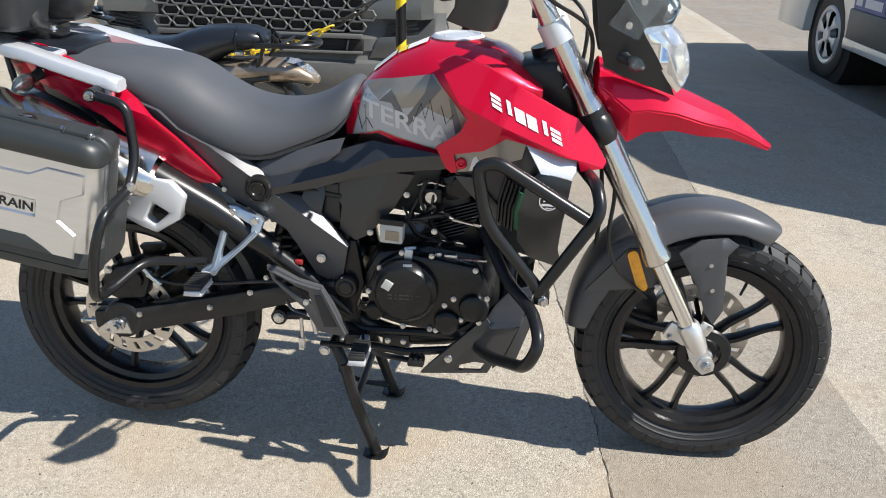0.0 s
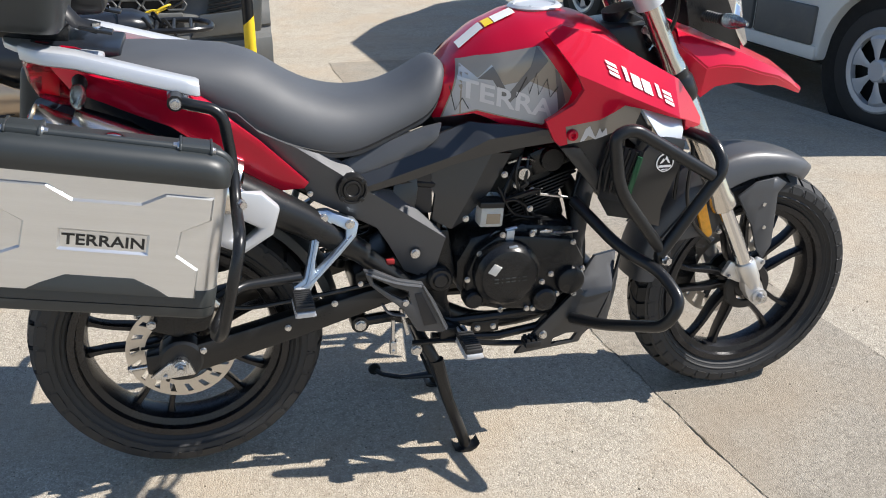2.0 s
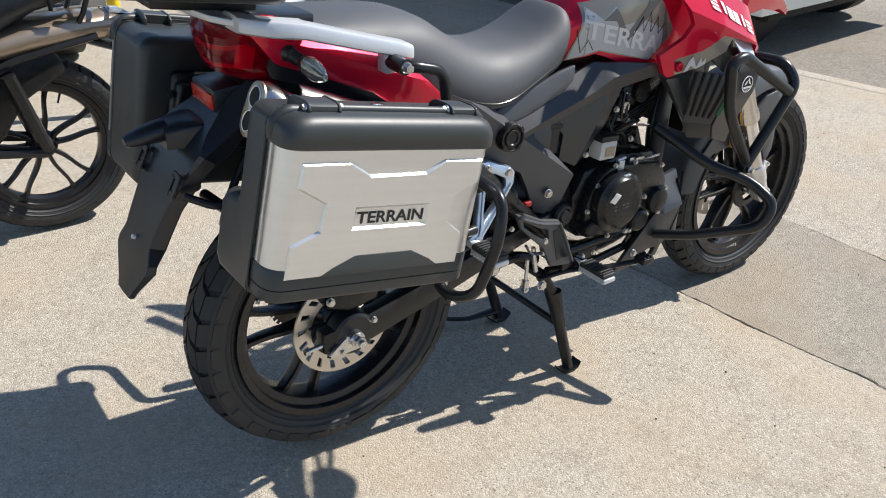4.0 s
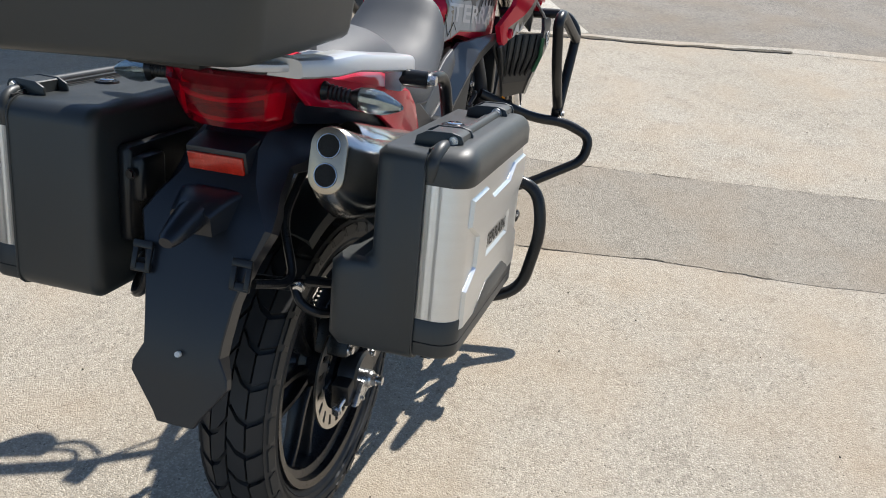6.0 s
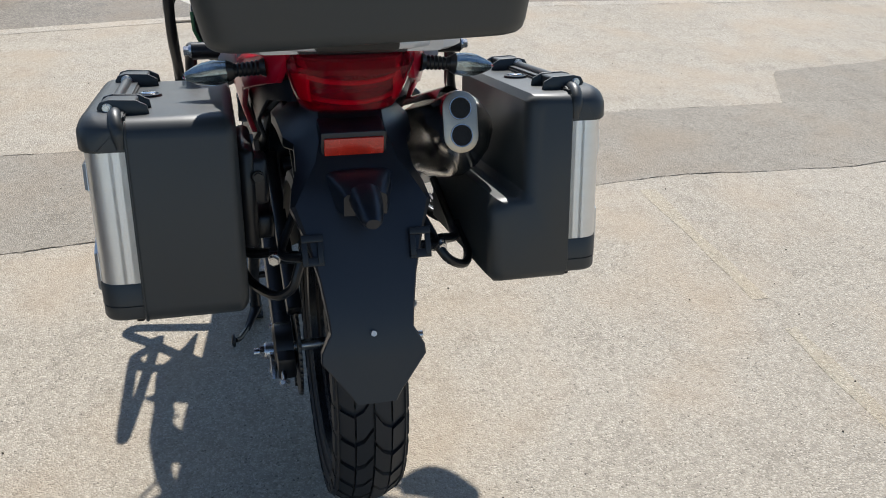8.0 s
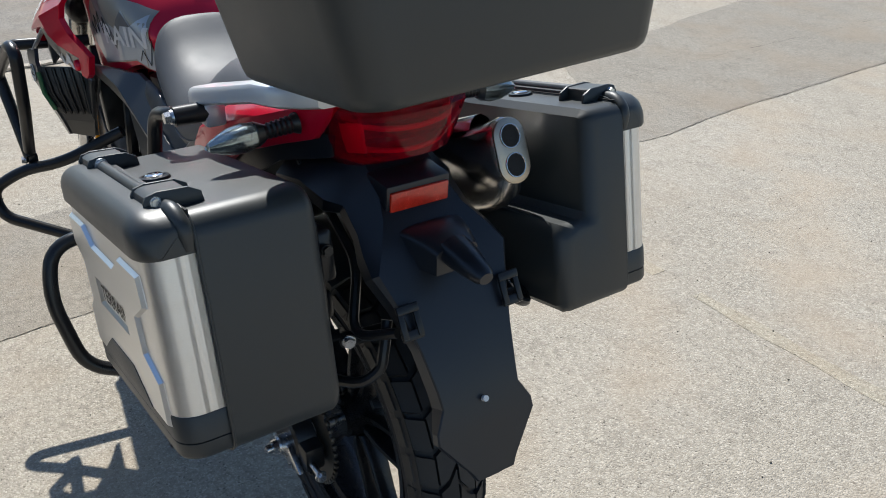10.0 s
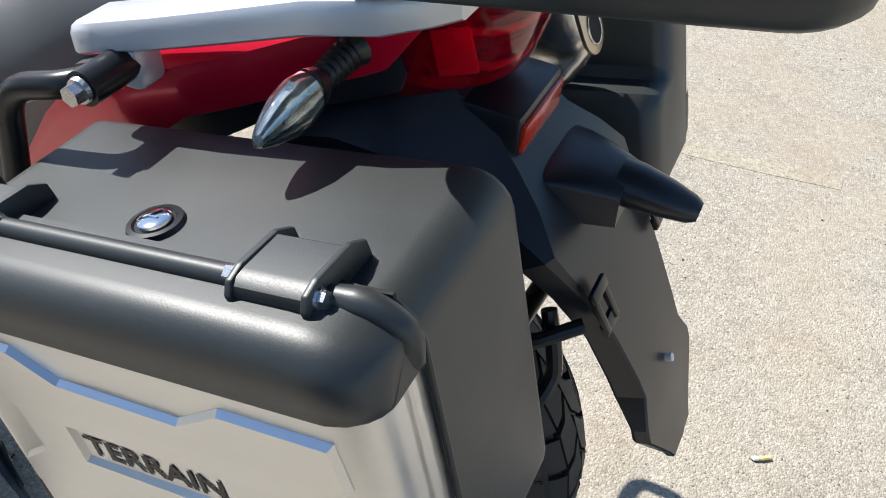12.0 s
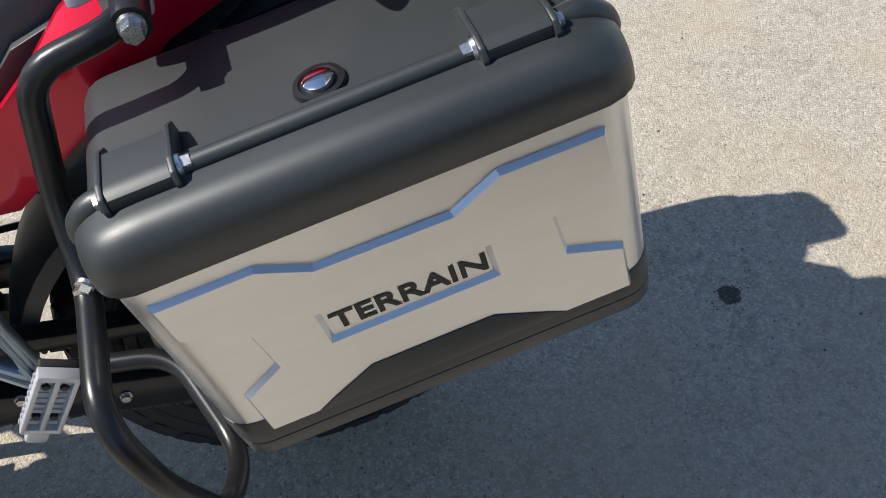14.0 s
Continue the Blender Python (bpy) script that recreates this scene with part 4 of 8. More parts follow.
for v in t.verts:
    n = Vector((v.co.x - 1.30, 0, v.co.z - 0.36)).normalized()
    v.co -= n * 0.004
    v.co.y *= 0.955
bmesh.ops.reverse_faces(t, faces=t.faces)
add(b, t)
fender = part("front_fender", b, GREYP, bike, "dark grey satin front fender")
b = bmesh.new()
panel(b, [(1.300, 0.560), (1.345, 0.592), (1.400, 0.600), (1.425, 0.585), (1.405, 0.560), (1.412, 0.425), (1.394, 0.388), (1.372, 0.420), (1.348, 0.482)], lambda x, z: -(0.083 + 0.10 * max(0, 0.5 - abs(z - 0.5)) * 0.1), 0.007, 0.03, 0.002)
panel(b, [(1.10, 0.45), (1.19, 0.56), (1.26, 0.57), (1.285, 0.545), (1.255, 0.47), (1.20, 0.462)], lambda x, z: -0.079, 0.006, 0.03, 0.002)
both("fender_bracket", b, GREYP, fender, "dark grey fender side bracket")
b = bmesh.new()
for s in (-1, 1):
    for x, z in ((1.372, 0.535), (1.382, 0.475), (1.245, 0.53), (1.262, 0.475)):
        bolt(b, (x, 0.084 * s, z), (0, s, 0), 0.0055, 0.006)
part("fender_bolt", b, STEEL, fender)
for s in (-1, 1):
    b = bmesh.new()
    t = bmesh.new()
    o = rounded_rect(0.100, 0.024, 0.010)
    t.faces.new([t.verts.new((x, 0, z)) for x, z in o])
    up = bmesh.ops.extrude_face_region(t, geom=t.faces[:])["geom"]
    bmesh.ops.translate(t, verts=[v for v in up if isinstance(v, bmesh.types.BMVert)], vec=(0, 0.009 * s, 0))
    add(b, t, pose(1.214, 0.083 * s, 0.513, 0, 70, 0))
    part("side_reflector", b, AMBER, fender, "amber oblong reflector")
# front caliper
b = bmesh.new()
prism(b, [(1.182, 0.395), (1.225, 0.418), (1.285, 0.390), (1.298, 0.310), (1.275, 0.245), (1.215, 0.250), (1.192, 0.315)], 0.035, 0.088, 0.006)
for z in (0.350, 0.290):
    rod(b, (1.245, 0.088, z), (1.245, 0.096, z), 0.019, 0.017)
caliper = part("front_caliper", b, ENGINE, bike, "black front brake caliper")
b = bmesh.new()
for z in (0.365, 0.285):
    tube(b, [(1.175, 0.03, z), (1.20, 0.035, z + 0.002), (1.25, 0.04, z - 0.006)], [0.005, 0.006, 0.004], 8, 0.7)
bolt(b, (1.195, 0.03, 0.405), (-1, 0, 0.5), 0.006, 0.012)
part("caliper_pin", b, SILVER, caliper)
b = bmesh.new()
lathe(b, [(0.040, -0.056), (0.060, -0.054), (0.064, -0.048), (0.040, -0.046)], FW, 40)
part("sensor_ring", b, BLACK, front_wheel, "black toothed sensor ring")

# ---- tank, shrouds ----
TOP = [(0.570, 0.866), (0.606, 0.920), (0.667, 0.968), (0.738, 0.997), (0.81, 1.003), (0.896, 0.986), (0.945, 0.955), (0.975, 0.915)]
WID = [(0.555, 0.066), (0.61, 0.100), (0.68, 0.126), (0.76, 0.142), (0.84, 0.146), (0.92, 0.132), (0.98, 0.112)]
LOW = [(0.555, 0.790), (0.64, 0.808), (0.80, 0.740), (0.98, 0.760)]


def tank_side(x, z, lift=0.0):
    zt, w = rise(x, TOP), rise(x, WID)
    zm = 0.862 + 0.05 * max(0, min(1, (x - 0.6) / 0.2))
    if z >= zm:
        f = min(1.0, (z - zm) / max(0.01, zt - zm))
        return -(w * max(0.0, 1 - f ** 2.3) ** (1 / 2.3) + lift)
    return -(w - 0.12 * (zm - z) ** 1.1 + lift)


b = bmesh.new()
rings = []
for i in range(23):
    x = 0.560 + 0.420 * i / 22
    zt, zb = rise(x, TOP), rise(x, LOW)
    zm = 0.862 + 0.05 * max(0, min(1, (x - 0.6) / 0.2))
    half = [(-tank_side(x, zb + (zm - zb) * j / 4), zb + (zm - zb) * j / 4) for j in range(5)]
    for j in range(1, 10):
        k = math.pi / 2 * j / 9
        f = math.sin(k) ** 0.9
        half.append((-tank_side(x, zm + (zt - zm) * min(1, f)), zm + (zt - zm) * min(1, f)))
    half[-1] = (0.0, zt)
    rings.append([(x, -y, z) for y, z in half] + [(x, y, z) for y, z in half[-2::-1]])
loft(b, rings)
tank = part("fuel_tank", b, RED, bike, "glossy red sculpted fuel tank", 50)
b = bmesh.new()
lathe(b, [(0.052, -0.004), (0.058, 0.004), (0.052, 0.009), (0.044, 0.010), (0.040, 0.007), (0.0, 0.008)], (0.80, 0, 1.004), 36, "z")
for i in range(6):
    k = i * math.pi / 3
    bolt(b, (0.80 + 0.048 * math.cos(k), 0.048 * math.sin(k), 1.012), (0, 0, 1), 0.003, 0.003)
b.transform(Matrix.Translation((0.795, 0, 0.996)) @ Matrix.Rotation(radians(-1), 4, "Y") @ Matrix.Translation((-0.80, 0, -1.004)))
part("filler_cap", b, SILVER, tank, "silver fuel filler cap with bolts")
PANEL = [(0.606, 0.911), (0.640, 0.922), (0.758, 0.944), (0.800, 0.890), (0.832, 0.848), (0.826, 0.828), (0.775, 0.782), (0.70, 0.800), (0.641, 0.814), (0.574, 0.794), (0.592, 0.850)]


def onto_tank(bm, outline, lift, step=0.012):
    return panel(bm, outline, lambda x, z: tank_side(x, z, lift), 0.0, step)


def side_word(text, size, wide, x0, z0, slope, lift, surface, left=False, shear=0.0):
    """A word laid on a side surface, reading towards the front on the right side and towards the rear on the left."""
    t = lettering(text, size, wide)
    bmesh.ops.triangulate(t, faces=t.faces)
    for _ in range(2):
        bmesh.ops.subdivide_edges(t, edges=[e for e in t.edges if e.calc_length() > 0.012], cuts=1)
    span = max(v.co.x for v in t.verts)
    for v in t.verts:
        u, h = v.co.x + shear * v.co.y, v.co.y
        if left:
            u = span - u
        x, z = x0 + u, z0 + h + slope * u
        v.co = Vector((x, surface(x, z, lift) * (-1 if left else 1), z))
    return t


for s in (-1, 1):
    b = bmesh.new()
    onto_tank(b, PANEL, 0.0025)
    side = part("tank_graphic", b if s < 0 else mirrored(b), PANELG, tank, "warm grey side graphic with mountain pattern")
    # dark zigzag and pale sky of the pattern
    b = bmesh.new()
    onto_tank(b, [(0.640, 0.880), (0.668, 0.905), (0.700, 0.850), (0.740, 0.905), (0.752, 0.944), (0.775, 0.916), (0.700, 0.826), (0.668, 0.878)], 0.0035)
    onto_tank(b, [(0.790, 0.900), (0.800, 0.890), (0.820, 0.828), (0.806, 0.812)], 0.0035)
    part("dark_peak", b if s < 0 else mirrored(b), MIDG, side, "dark grey zigzag peaks")
    b = bmesh.new()
    onto_tank(b, [(0.610, 0.906), (0.640, 0.882), (0.666, 0.908), (0.690, 0.868), (0.735, 0.878), (0.800, 0.850), (0.822, 0.826), (0.775, 0.785), (0.700, 0.803), (0.641, 0.817), (0.578, 0.797), (0.594, 0.850)], 0.0030)
    part("pale_field", b if s < 0 else mirrored(b), material("blue_grey_decal", (0.40, 0.42, 0.45), 0.35, 0.25, 0.05, 9, 700, coat=0.5) if s < 0 else bpy.data.materials["blue_grey_decal"], side, "pale blue-grey field")
    t = side_word("TERRA" if s < 0 else "RAIN", 0.054, 1.18, 0.603 if s < 0 else 0.600, 0.846, -0.26 if s < 0 else -0.10, 0.0042, tank_side, s > 0)
    part("word", t, PALE, side, "pale grey lettering")
    b = bmesh.new()
    zig = [(0.715, 0.842), (0.733, 0.884), (0.741, 0.850), (0.752, 0.892), (0.760, 0.848), (0.775, 0.880), (0.785, 0.842), (0.80, 0.862)]
    zig2 = [(0.588, 0.862), (0.600, 0.812), (0.612, 0.840), (0.625, 0.818)]
    for line in (zig, zig2):
        tube(b, [(x, tank_side(x, z, 0.0045), z) for x, z in line], 0.0009, 4)
    part("thin_line", b if s < 0 else mirrored(b), INK, side)
# warning labels on the rear of the tank
for k, (x0, x1, mat) in enumerate(((0.618, 0.668, LEAF), (0.672, 0.690, YELLOW), (0.692, 0.735, LEAF))):
    b = bmesh.new()
    sheet(b, x0, x1, -0.048, -0.010, 0, 6, 6)
    for v in b.verts:
        lo, hi = 0.862, rise(v.co.x, TOP)
        for _ in range(24):
            m = (lo + hi) / 2
            if -tank_side(v.co.x, m) > -v.co.y:
                lo = m
            else:
                hi = m
        v.co.z = lo + 0.003
    part("warning_label", b, mat, tank, "printed warning label")


def shroud_side(x, z, lift=0.0):
    ridge = 0.862 - 0.42 * (x - 0.905)
    back = max(0.0, 0.905 + 0.35 * (z - 0.862) - x)
    y = 0.225 - 0.05 * max(0.0, (x - 1.03) / 0.09) - 0.55 * max(0.0, z - ridge) - 0.22 * max(0.0, ridge - z - 0.004) - 0.26 * back
    return -(max(y, 0.150 - 0.5 * max(0.0, z - 0.93)) + lift)


SHROUD = [(0.766, 0.972), (0.800, 0.984), (0.870, 0.966), (0.945, 0.928), (1.052, 0.872), (1.090, 0.828), (1.116, 0.786), (1.108, 0.774), (1.064, 0.772), (1.056, 0.797), (0.951, 0.829), (0.912, 0.838), (0.868, 0.807), (0.806, 0.790), (0.814, 0.752), (0.800, 0.748), (0.788, 0.758), (0.768, 0.800), (0.818, 0.838), (0.832, 0.868), (0.812, 0.905)]
for s in (-1, 1):
    b = bmesh.new()
    panel(b, SHROUD, shroud_side, 0.012, 0.018, 0.003, creases=[((0.905, 0, 0.862), (0.42, 0, 1.0)), ((0.905, 0, 0.862), (1.0, 0, -0.35))])
    shroud = part("tank_shroud", b if s < 0 else mirrored(b), RED, bike, "glossy red tank shroud", 14)
    b = bmesh.new()
    for k in range(6):
        u = k * 0.0242
        x0, z0 = 0.882 + u, 0.8985 - 0.50 * u
        w = 0.0205 if k not in (1, 4) else 0.0085
        x0 += 0.008 if k in (1, 4) else 0
        for dz in ((0, 0.0068), (0.0095, 0.0155), (0.0182, 0.025)) if k in (0, 5) else ((0, 0.025),):
            q = [(x0 - 0.25 * dz[0], z0 + dz[0]), (x0 + w - 0.25 * dz[0], z0 - 0.5 * w + dz[0]), (x0 + w - 0.25 * dz[1], z0 - 0.5 * w + dz[1]), (x0 - 0.25 * dz[1], z0 + dz[1])]
            panel(b, q, lambda x, z: shroud_side(x, z, 0.0025), 0.0, 0.01)
    part("maker_mark", b if s < 0 else mirrored(b), WHITE, shroud, "white block mark")
    b = bmesh.new()
    panel(b, [(0.804, 0.792), (0.868, 0.810), (0.912, 0.841), (0.953, 0.831), (0.945, 0.795), (0.886, 0.772), (0.838, 0.756), (0.812, 0.750)], lambda x, z: shroud_side(x, z, -0.006), 0.006, 0.02)
    trim = part("lower_trim", b if s < 0 else mirrored(b), PANELG, shroud, "warm grey patterned lower trim")
    b = bmesh.new()
    panel(b, [(0.838, 0.757), (0.846, 0.786), (0.853, 0.793), (0.866, 0.768), (0.872, 0.790), (0.878, 0.778), (0.884, 0.790), (0.890, 0.774), (0.880, 0.770), (0.866, 0.764), (0.852, 0.772), (0.846, 0.760)], lambda x, z: shroud_side(x, z, -0.0042), 0.0, 0.02)
    part("pale_peak", b if s < 0 else mirrored(b), PALE, trim)
    b = bmesh.new()
    lathe(b, [(0.0, 0.001), (0.004, 0.001), (0.006, -0.003), (0.0105, -0.002), (0.012, 0.002), (0.012, 0.006)], (0.822, -0.186, 0.772), 20)
    part("shroud_bolt", b if s < 0 else mirrored(b), RED, shroud, "red painted shroud screw")
    b = bmesh.new()
    panel(b, [(0.951, 0.829), (1.056, 0.799), (1.0545, 0.775), (1.046, 0.761), (0.984, 0.775)], lambda x, z: -0.218 + 0.408 * (x - 0.951) + 0.682 * (z - 0.827), 0.005, 0.03, 0.0015)
    part("silver_winglet", b if s < 0 else mirrored(b), SILVER, shroud, "silver painted winglet")
    b = bmesh.new()
    panel(b, [(0.950, 0.828), (0.984, 0.776), (0.958, 0.745), (0.925, 0.772), (0.915, 0.825)], lambda x, z: -(0.205 - 0.6 * max(0, 0.945 - x)), 0.006, 0.02, 0.002)
    panel(b, [(0.80, 0.748), (0.88, 0.772), (0.955, 0.79), (0.965, 0.620), (0.930, 0.600), (0.88, 0.66)], lambda x, z: -0.150, 0.006, 0.04, 0.002)
    duct = part("radiator_duct", b if s < 0 else mirrored(b), COVER, bike, "matt black inner duct beside the radiator")
    b = bmesh.new()
    panel(b, [(0.982, 0.777), (1.046, 0.763), (1.042, 0.732), (1.034, 0.675), (1.029, 0.604), (1.040, 0.553), (0.972, 0.577), (0.944, 0.620), (0.942, 0.690), (0.955, 0.745)], lambda x, z: -(0.240 - 0.36 * max(0, 0.70 - z) - 0.30 * max(0, z - 0.755)), 0.008, 0.02, 0.003)
    loft(b, [[(x, -y, z), (x - 0.040, -0.152, z - 0.004), (x - 0.037, -0.152, z - 0.004), (x + 0.004, -y, z)] for x, y, z in ((0.972, 0.192, 0.578), (0.945, 0.208, 0.622), (0.943, 0.234, 0.690), (0.955, 0.238, 0.745))])
    hood = part("radiator_shroud", b if s < 0 else mirrored(b), COVER, duct, "matt black radiator shroud", 20)
    b = bmesh.new()
    for k in range(5):
        f = 0.12 + 0.19 * k
        tube(b, [(0.945 - 0.040 * f + 0.006, -(0.238 - 0.085 * f), 0.742), (0.936 - 0.040 * f + 0.002, -(0.232 - 0.08 * f), 0.690), (0.936 - 0.040 * f, -(0.212 - 0.06 * f), 0.640)], 0.0035, 6)
    part("shroud_rib", b if s < 0 else mirrored(b), BLACK, hood)
    b = bmesh.new()
    tube(b, [(0.948, -0.2405, 0.735), (0.939, -0.238, 0.690), (0.940, -0.222, 0.650)], 0.006, 8, 0.5)
    part("green_insert", b if s < 0 else mirrored(b), GREEN, hood, "green plastic insert")
    b = bmesh.new()
    lathe(b, [(0.0, 0), (0.0195, 0), (0.0195, 0.001), (0, 0.001)], (1.003, -0.2415, 0.720), 28)
    badge = part("round_badge", b if s < 0 else mirrored(b), INK, hood, "round black and white badge")
    b = bmesh.new()
    lathe(b, [(0.0172, -0.0015), (0.0195, -0.0015), (0.0195, 0), (0.0172, 0)], (1.003, -0.2415, 0.720), 28)
    for q in ([(0.991, 0.718), (0.998, 0.730), (1.001, 0.726), (1.005, 0.735), (1.015, 0.718), (1.009, 0.720), (1.004, 0.728), (0.997, 0.720)], [(0.989, 0.715), (1.017, 0.715), (1.017, 0.710), (0.989, 0.710)], [(0.996, 0.707), (1.010, 0.707), (1.010, 0.705), (0.996, 0.705)]):
        panel(b, q, lambda x, z: -0.2432, 0.0, 0.1)
    part("badge_print", b if s < 0 else mirrored(b), WHITE, badge)
b = bmesh.new()
panel(b, [(0.806, 0.740), (0.848, 0.738), (0.975, 0.588), (0.955, 0.568)], lambda x, z: -0.166 + 0.12 * max(0, 0.72 - z), 0.010, 0.03, 0.003)
both("shroud_strut", b, COVER, bike, "black strut below the tank shroud")
b = bmesh.new()
box(b, (1.005, 0, 0.66), (0.030, 0.22, 0.20), 0.006, (0, 14, 0))
radiator = part("radiator", b, BLACK, bike, "black finned radiator")
b = bmesh.new()
for k in range(24):
    box(b, (1.024, 0, 0.575 + 0.0075 * k), (0.004, 0.20, 0.0018), 0, (0, 14, 0))
part("radiator_fin", b, BLACK, radiator)

# ---- seat and tail ----
SEAT = [  # lower x, lower z, upper x, upper z, half width
    (-0.092, 0.926, -0.090, 0.936, 0.070), (-0.072, 0.922, -0.068, 0.945, 0.095), (-0.020, 0.916, -0.025, 0.952, 0.112), (0.045, 0.892, 0.065, 0.949, 0.122), (0.117, 0.852, 0.150, 0.941, 0.130), (0.175, 0.815, 0.198, 0.930, 0.134),
    (0.215, 0.790, 0.235, 0.911, 0.136), (0.258, 0.768, 0.272, 0.886, 0.137), (0.309, 0.750, 0.318, 0.862, 0.137), (0.355, 0.741, 0.362, 0.850, 0.135), (0.400, 0.744, 0.410, 0.846, 0.130), (0.453, 0.762, 0.462, 0.853, 0.122),
    (0.505, 0.782, 0.510, 0.872, 0.114), (0.538, 0.798, 0.545, 0.893, 0.108), (0.556, 0.815, 0.568, 0.905, 0.100), (0.570, 0.835, 0.584, 0.902, 0.086), (0.578, 0.852, 0.592, 0.890, 0.062)]
b = bmesh.new()
keys = [spline([(r[i], r[j], 0) for r in SEAT], 3) for i, j in ((0, 1), (2, 3))]
wid = spline([(r[4], 0, 0) for r in SEAT], 3)
rings = []
for lo, hi, w in zip(keys[0], keys[1], wid):
    half = []
    for j in range(11):
        k = math.pi / 2 * j / 10
        y, f = math.cos(k) ** 0.62, math.sin(k) ** 0.85
        half.append((w.x * (0.93 + 0.07 * math.sin(min(1, f * 2.2) * math.pi / 2)) * y, lo.x + (hi.x - lo.x) * f, lo.y + (hi.y - lo.y) * f))
    half[-1] = (0, hi.x, hi.y)
    rings.append([(x, -y, z) for y, x, z in half] + [(x, y, z) for y, x, z in half[-2::-1]])
loft(b, rings)
seat = part("seat", b, VINYL, bike, "black vinyl stepped seat", 60)
b = bmesh.new()
for s in (-1, 1):
    pts = [(lo.x, s * (w.x * 0.945 + 0.001), lo.y + 0.010) for lo, w in zip(keys[0], wid)][3:-2]
    tube(b, pts, 0.0022, 6)
part("piping", b, BLACK, seat)


def tail_side(x, z):
    y = rise(x, [(-0.21, 0.060), (-0.16, 0.084), (-0.10, 0.118), (0.0, 0.148), (0.12, 0.164), (0.29, 0.152)])
    c = 0.945 - 0.375 * (x + 0.13)
    return -(y - 0.22 * max(0, c - 0.020 - z) - 1.1 * max(0, z - c))


TAIL = [(-0.165, 0.975), (-0.10, 0.966), (0.0, 0.930), (0.08, 0.896), (0.125, 0.868), (0.205, 0.795), (0.294, 0.698), (0.285, 0.686), (0.226, 0.684), (0.140, 0.760), (0.05, 0.830), (-0.06, 0.874), (-0.112, 0.893), (-0.148, 0.942)]
for s in (-1, 1):
    b = bmesh.new()
    panel(b, TAIL, tail_side, 0.010, 0.022, 0.003, creases=[((-0.13, 0, 0.945), (0.375, 0, 1.0))])
    cowl = part("tail_cowl", b if s < 0 else mirrored(b), RED, bike, "glossy red tail side panel", 40)
    b = bmesh.new()
    panel(b, [(-0.125, 0.900), (-0.07, 0.885), (0.06, 0.842), (0.15, 0.775), (0.232, 0.692), (0.205, 0.680), (0.10, 0.760), (-0.02, 0.835), (-0.11, 0.862)], lambda x, z: tail_side(x, z) + 0.018, 0.006, 0.03, 0.002)
    part("tail_lower", b if s < 0 else mirrored(b), DARK, cowl, "dark navy lower tail panel")
b = bmesh.new()
prism(b, [(-0.06, 0.928), (0.0, 0.908), (0.06, 0.885), (0.13, 0.850), (0.13, 0.82), (-0.06, 0.88)], -0.088, 0.088, 0.006)
part("tail_tray", b, DARK, bike, "black tray between the tail panels")
# grab rail: a cast silver handle round the tail with a luggage plate
for s in (-1, 1):
    b = bmesh.new()
    spine = [Vector((x, -y, 0.9035 + 0.283 * (0.105 - max(x, -0.09)) + 0.12 * max(0.0, -0.09 - x))) for x, y in ((-0.182, 0.100), (-0.168, 0.116), (-0.14, 0.138), (-0.09, 0.152), (-0.03, 0.160), (0.03, 0.1645), (0.085, 0.1655), (0.102, 0.1655), (0.108, 0.1655))]
    rings = []
    for i, q in enumerate(spine):
        k = 0.88 if i == len(spine) - 1 else 1.0
        w, h = (0.030 - 0.006 * min(1.0, max(0.0, (q.x + 0.16) / 0.10))) * k, 0.0135 * k
        rings.append([(q.x, q.y + w * y, q.z + h * z) for y, z in ((-1, -0.75), (-1.0, 0.45), (-0.86, 0.86), (-0.6, 1), (0.7, 1), (1, 0.6), (1, -0.6), (0.75, -1), (-0.8, -1))])
    loft(b, rings)
    box(b, (0.070, -0.170, 0.888), (0.036, 0.030, 0.034), 0.005)
    part("grab_rail", b if s < 0 else mirrored(b), SILVER, bike, "silver cast grab rail", 40)
b = bmesh.new()
t = bmesh.new()
o = [(-0.222, -0.035), (-0.212, -0.080), (-0.192, -0.106), (-0.155, -0.124), (-0.10, -0.135), (-0.055, -0.130), (-0.05, -0.10), (-0.05, 0.10), (-0.055, 0.130), (-0.10, 0.135), (-0.155, 0.124), (-0.192, 0.106), (-0.212, 0.080), (-0.222, 0.035)]
t.faces.new([t.verts.new((x, y, 0.944 - 0.15 * (x + 0.05))) for x, y in o])
up = bmesh.ops.extrude_face_region(t, geom=t.faces[:])["geom"]
bmesh.ops.translate(t, verts=[v for v in up if isinstance(v, bmesh.types.BMVert)], vec=(0, 0, 0.012))
bmesh.ops.recalc_face_normals(t, faces=t.faces)
bmesh.ops.bevel(t, geom=t.edges[:], offset=0.004, segments=2, profile=0.5, affect="EDGES")
add(b, t)
part("luggage_plate", b, SILVER, bike, "silver luggage plate over the tail")
# case mounting feet
for s in (-1, 1):
    b = bmesh.new()
    tube(b, [(-0.115, 0.085 * s, 1.055), (-0.105, 0.095 * s, 1.035), (-0.085, 0.105 * s, 1.012), (-0.05, 0.108 * s, 1.002)], 0.016, 8, 0.22)
    box(b, (-0.055, 0.108 * s, 1.000), (0.055, 0.034, 0.006), 0.002, (0, 12, 0))
    foot_ob = part("case_bracket", b, BLACK, bike, "black bent case bracket")
    b = bmesh.new()
    bolt(b, (-0.055, 0.108 * s, 1.003), (0, 0, 1), 0.007, 0.008)
    part("bracket_bolt", b, STEEL, foot_ob)
# tail lamp: a faceted lens with a bottom facet and side wings


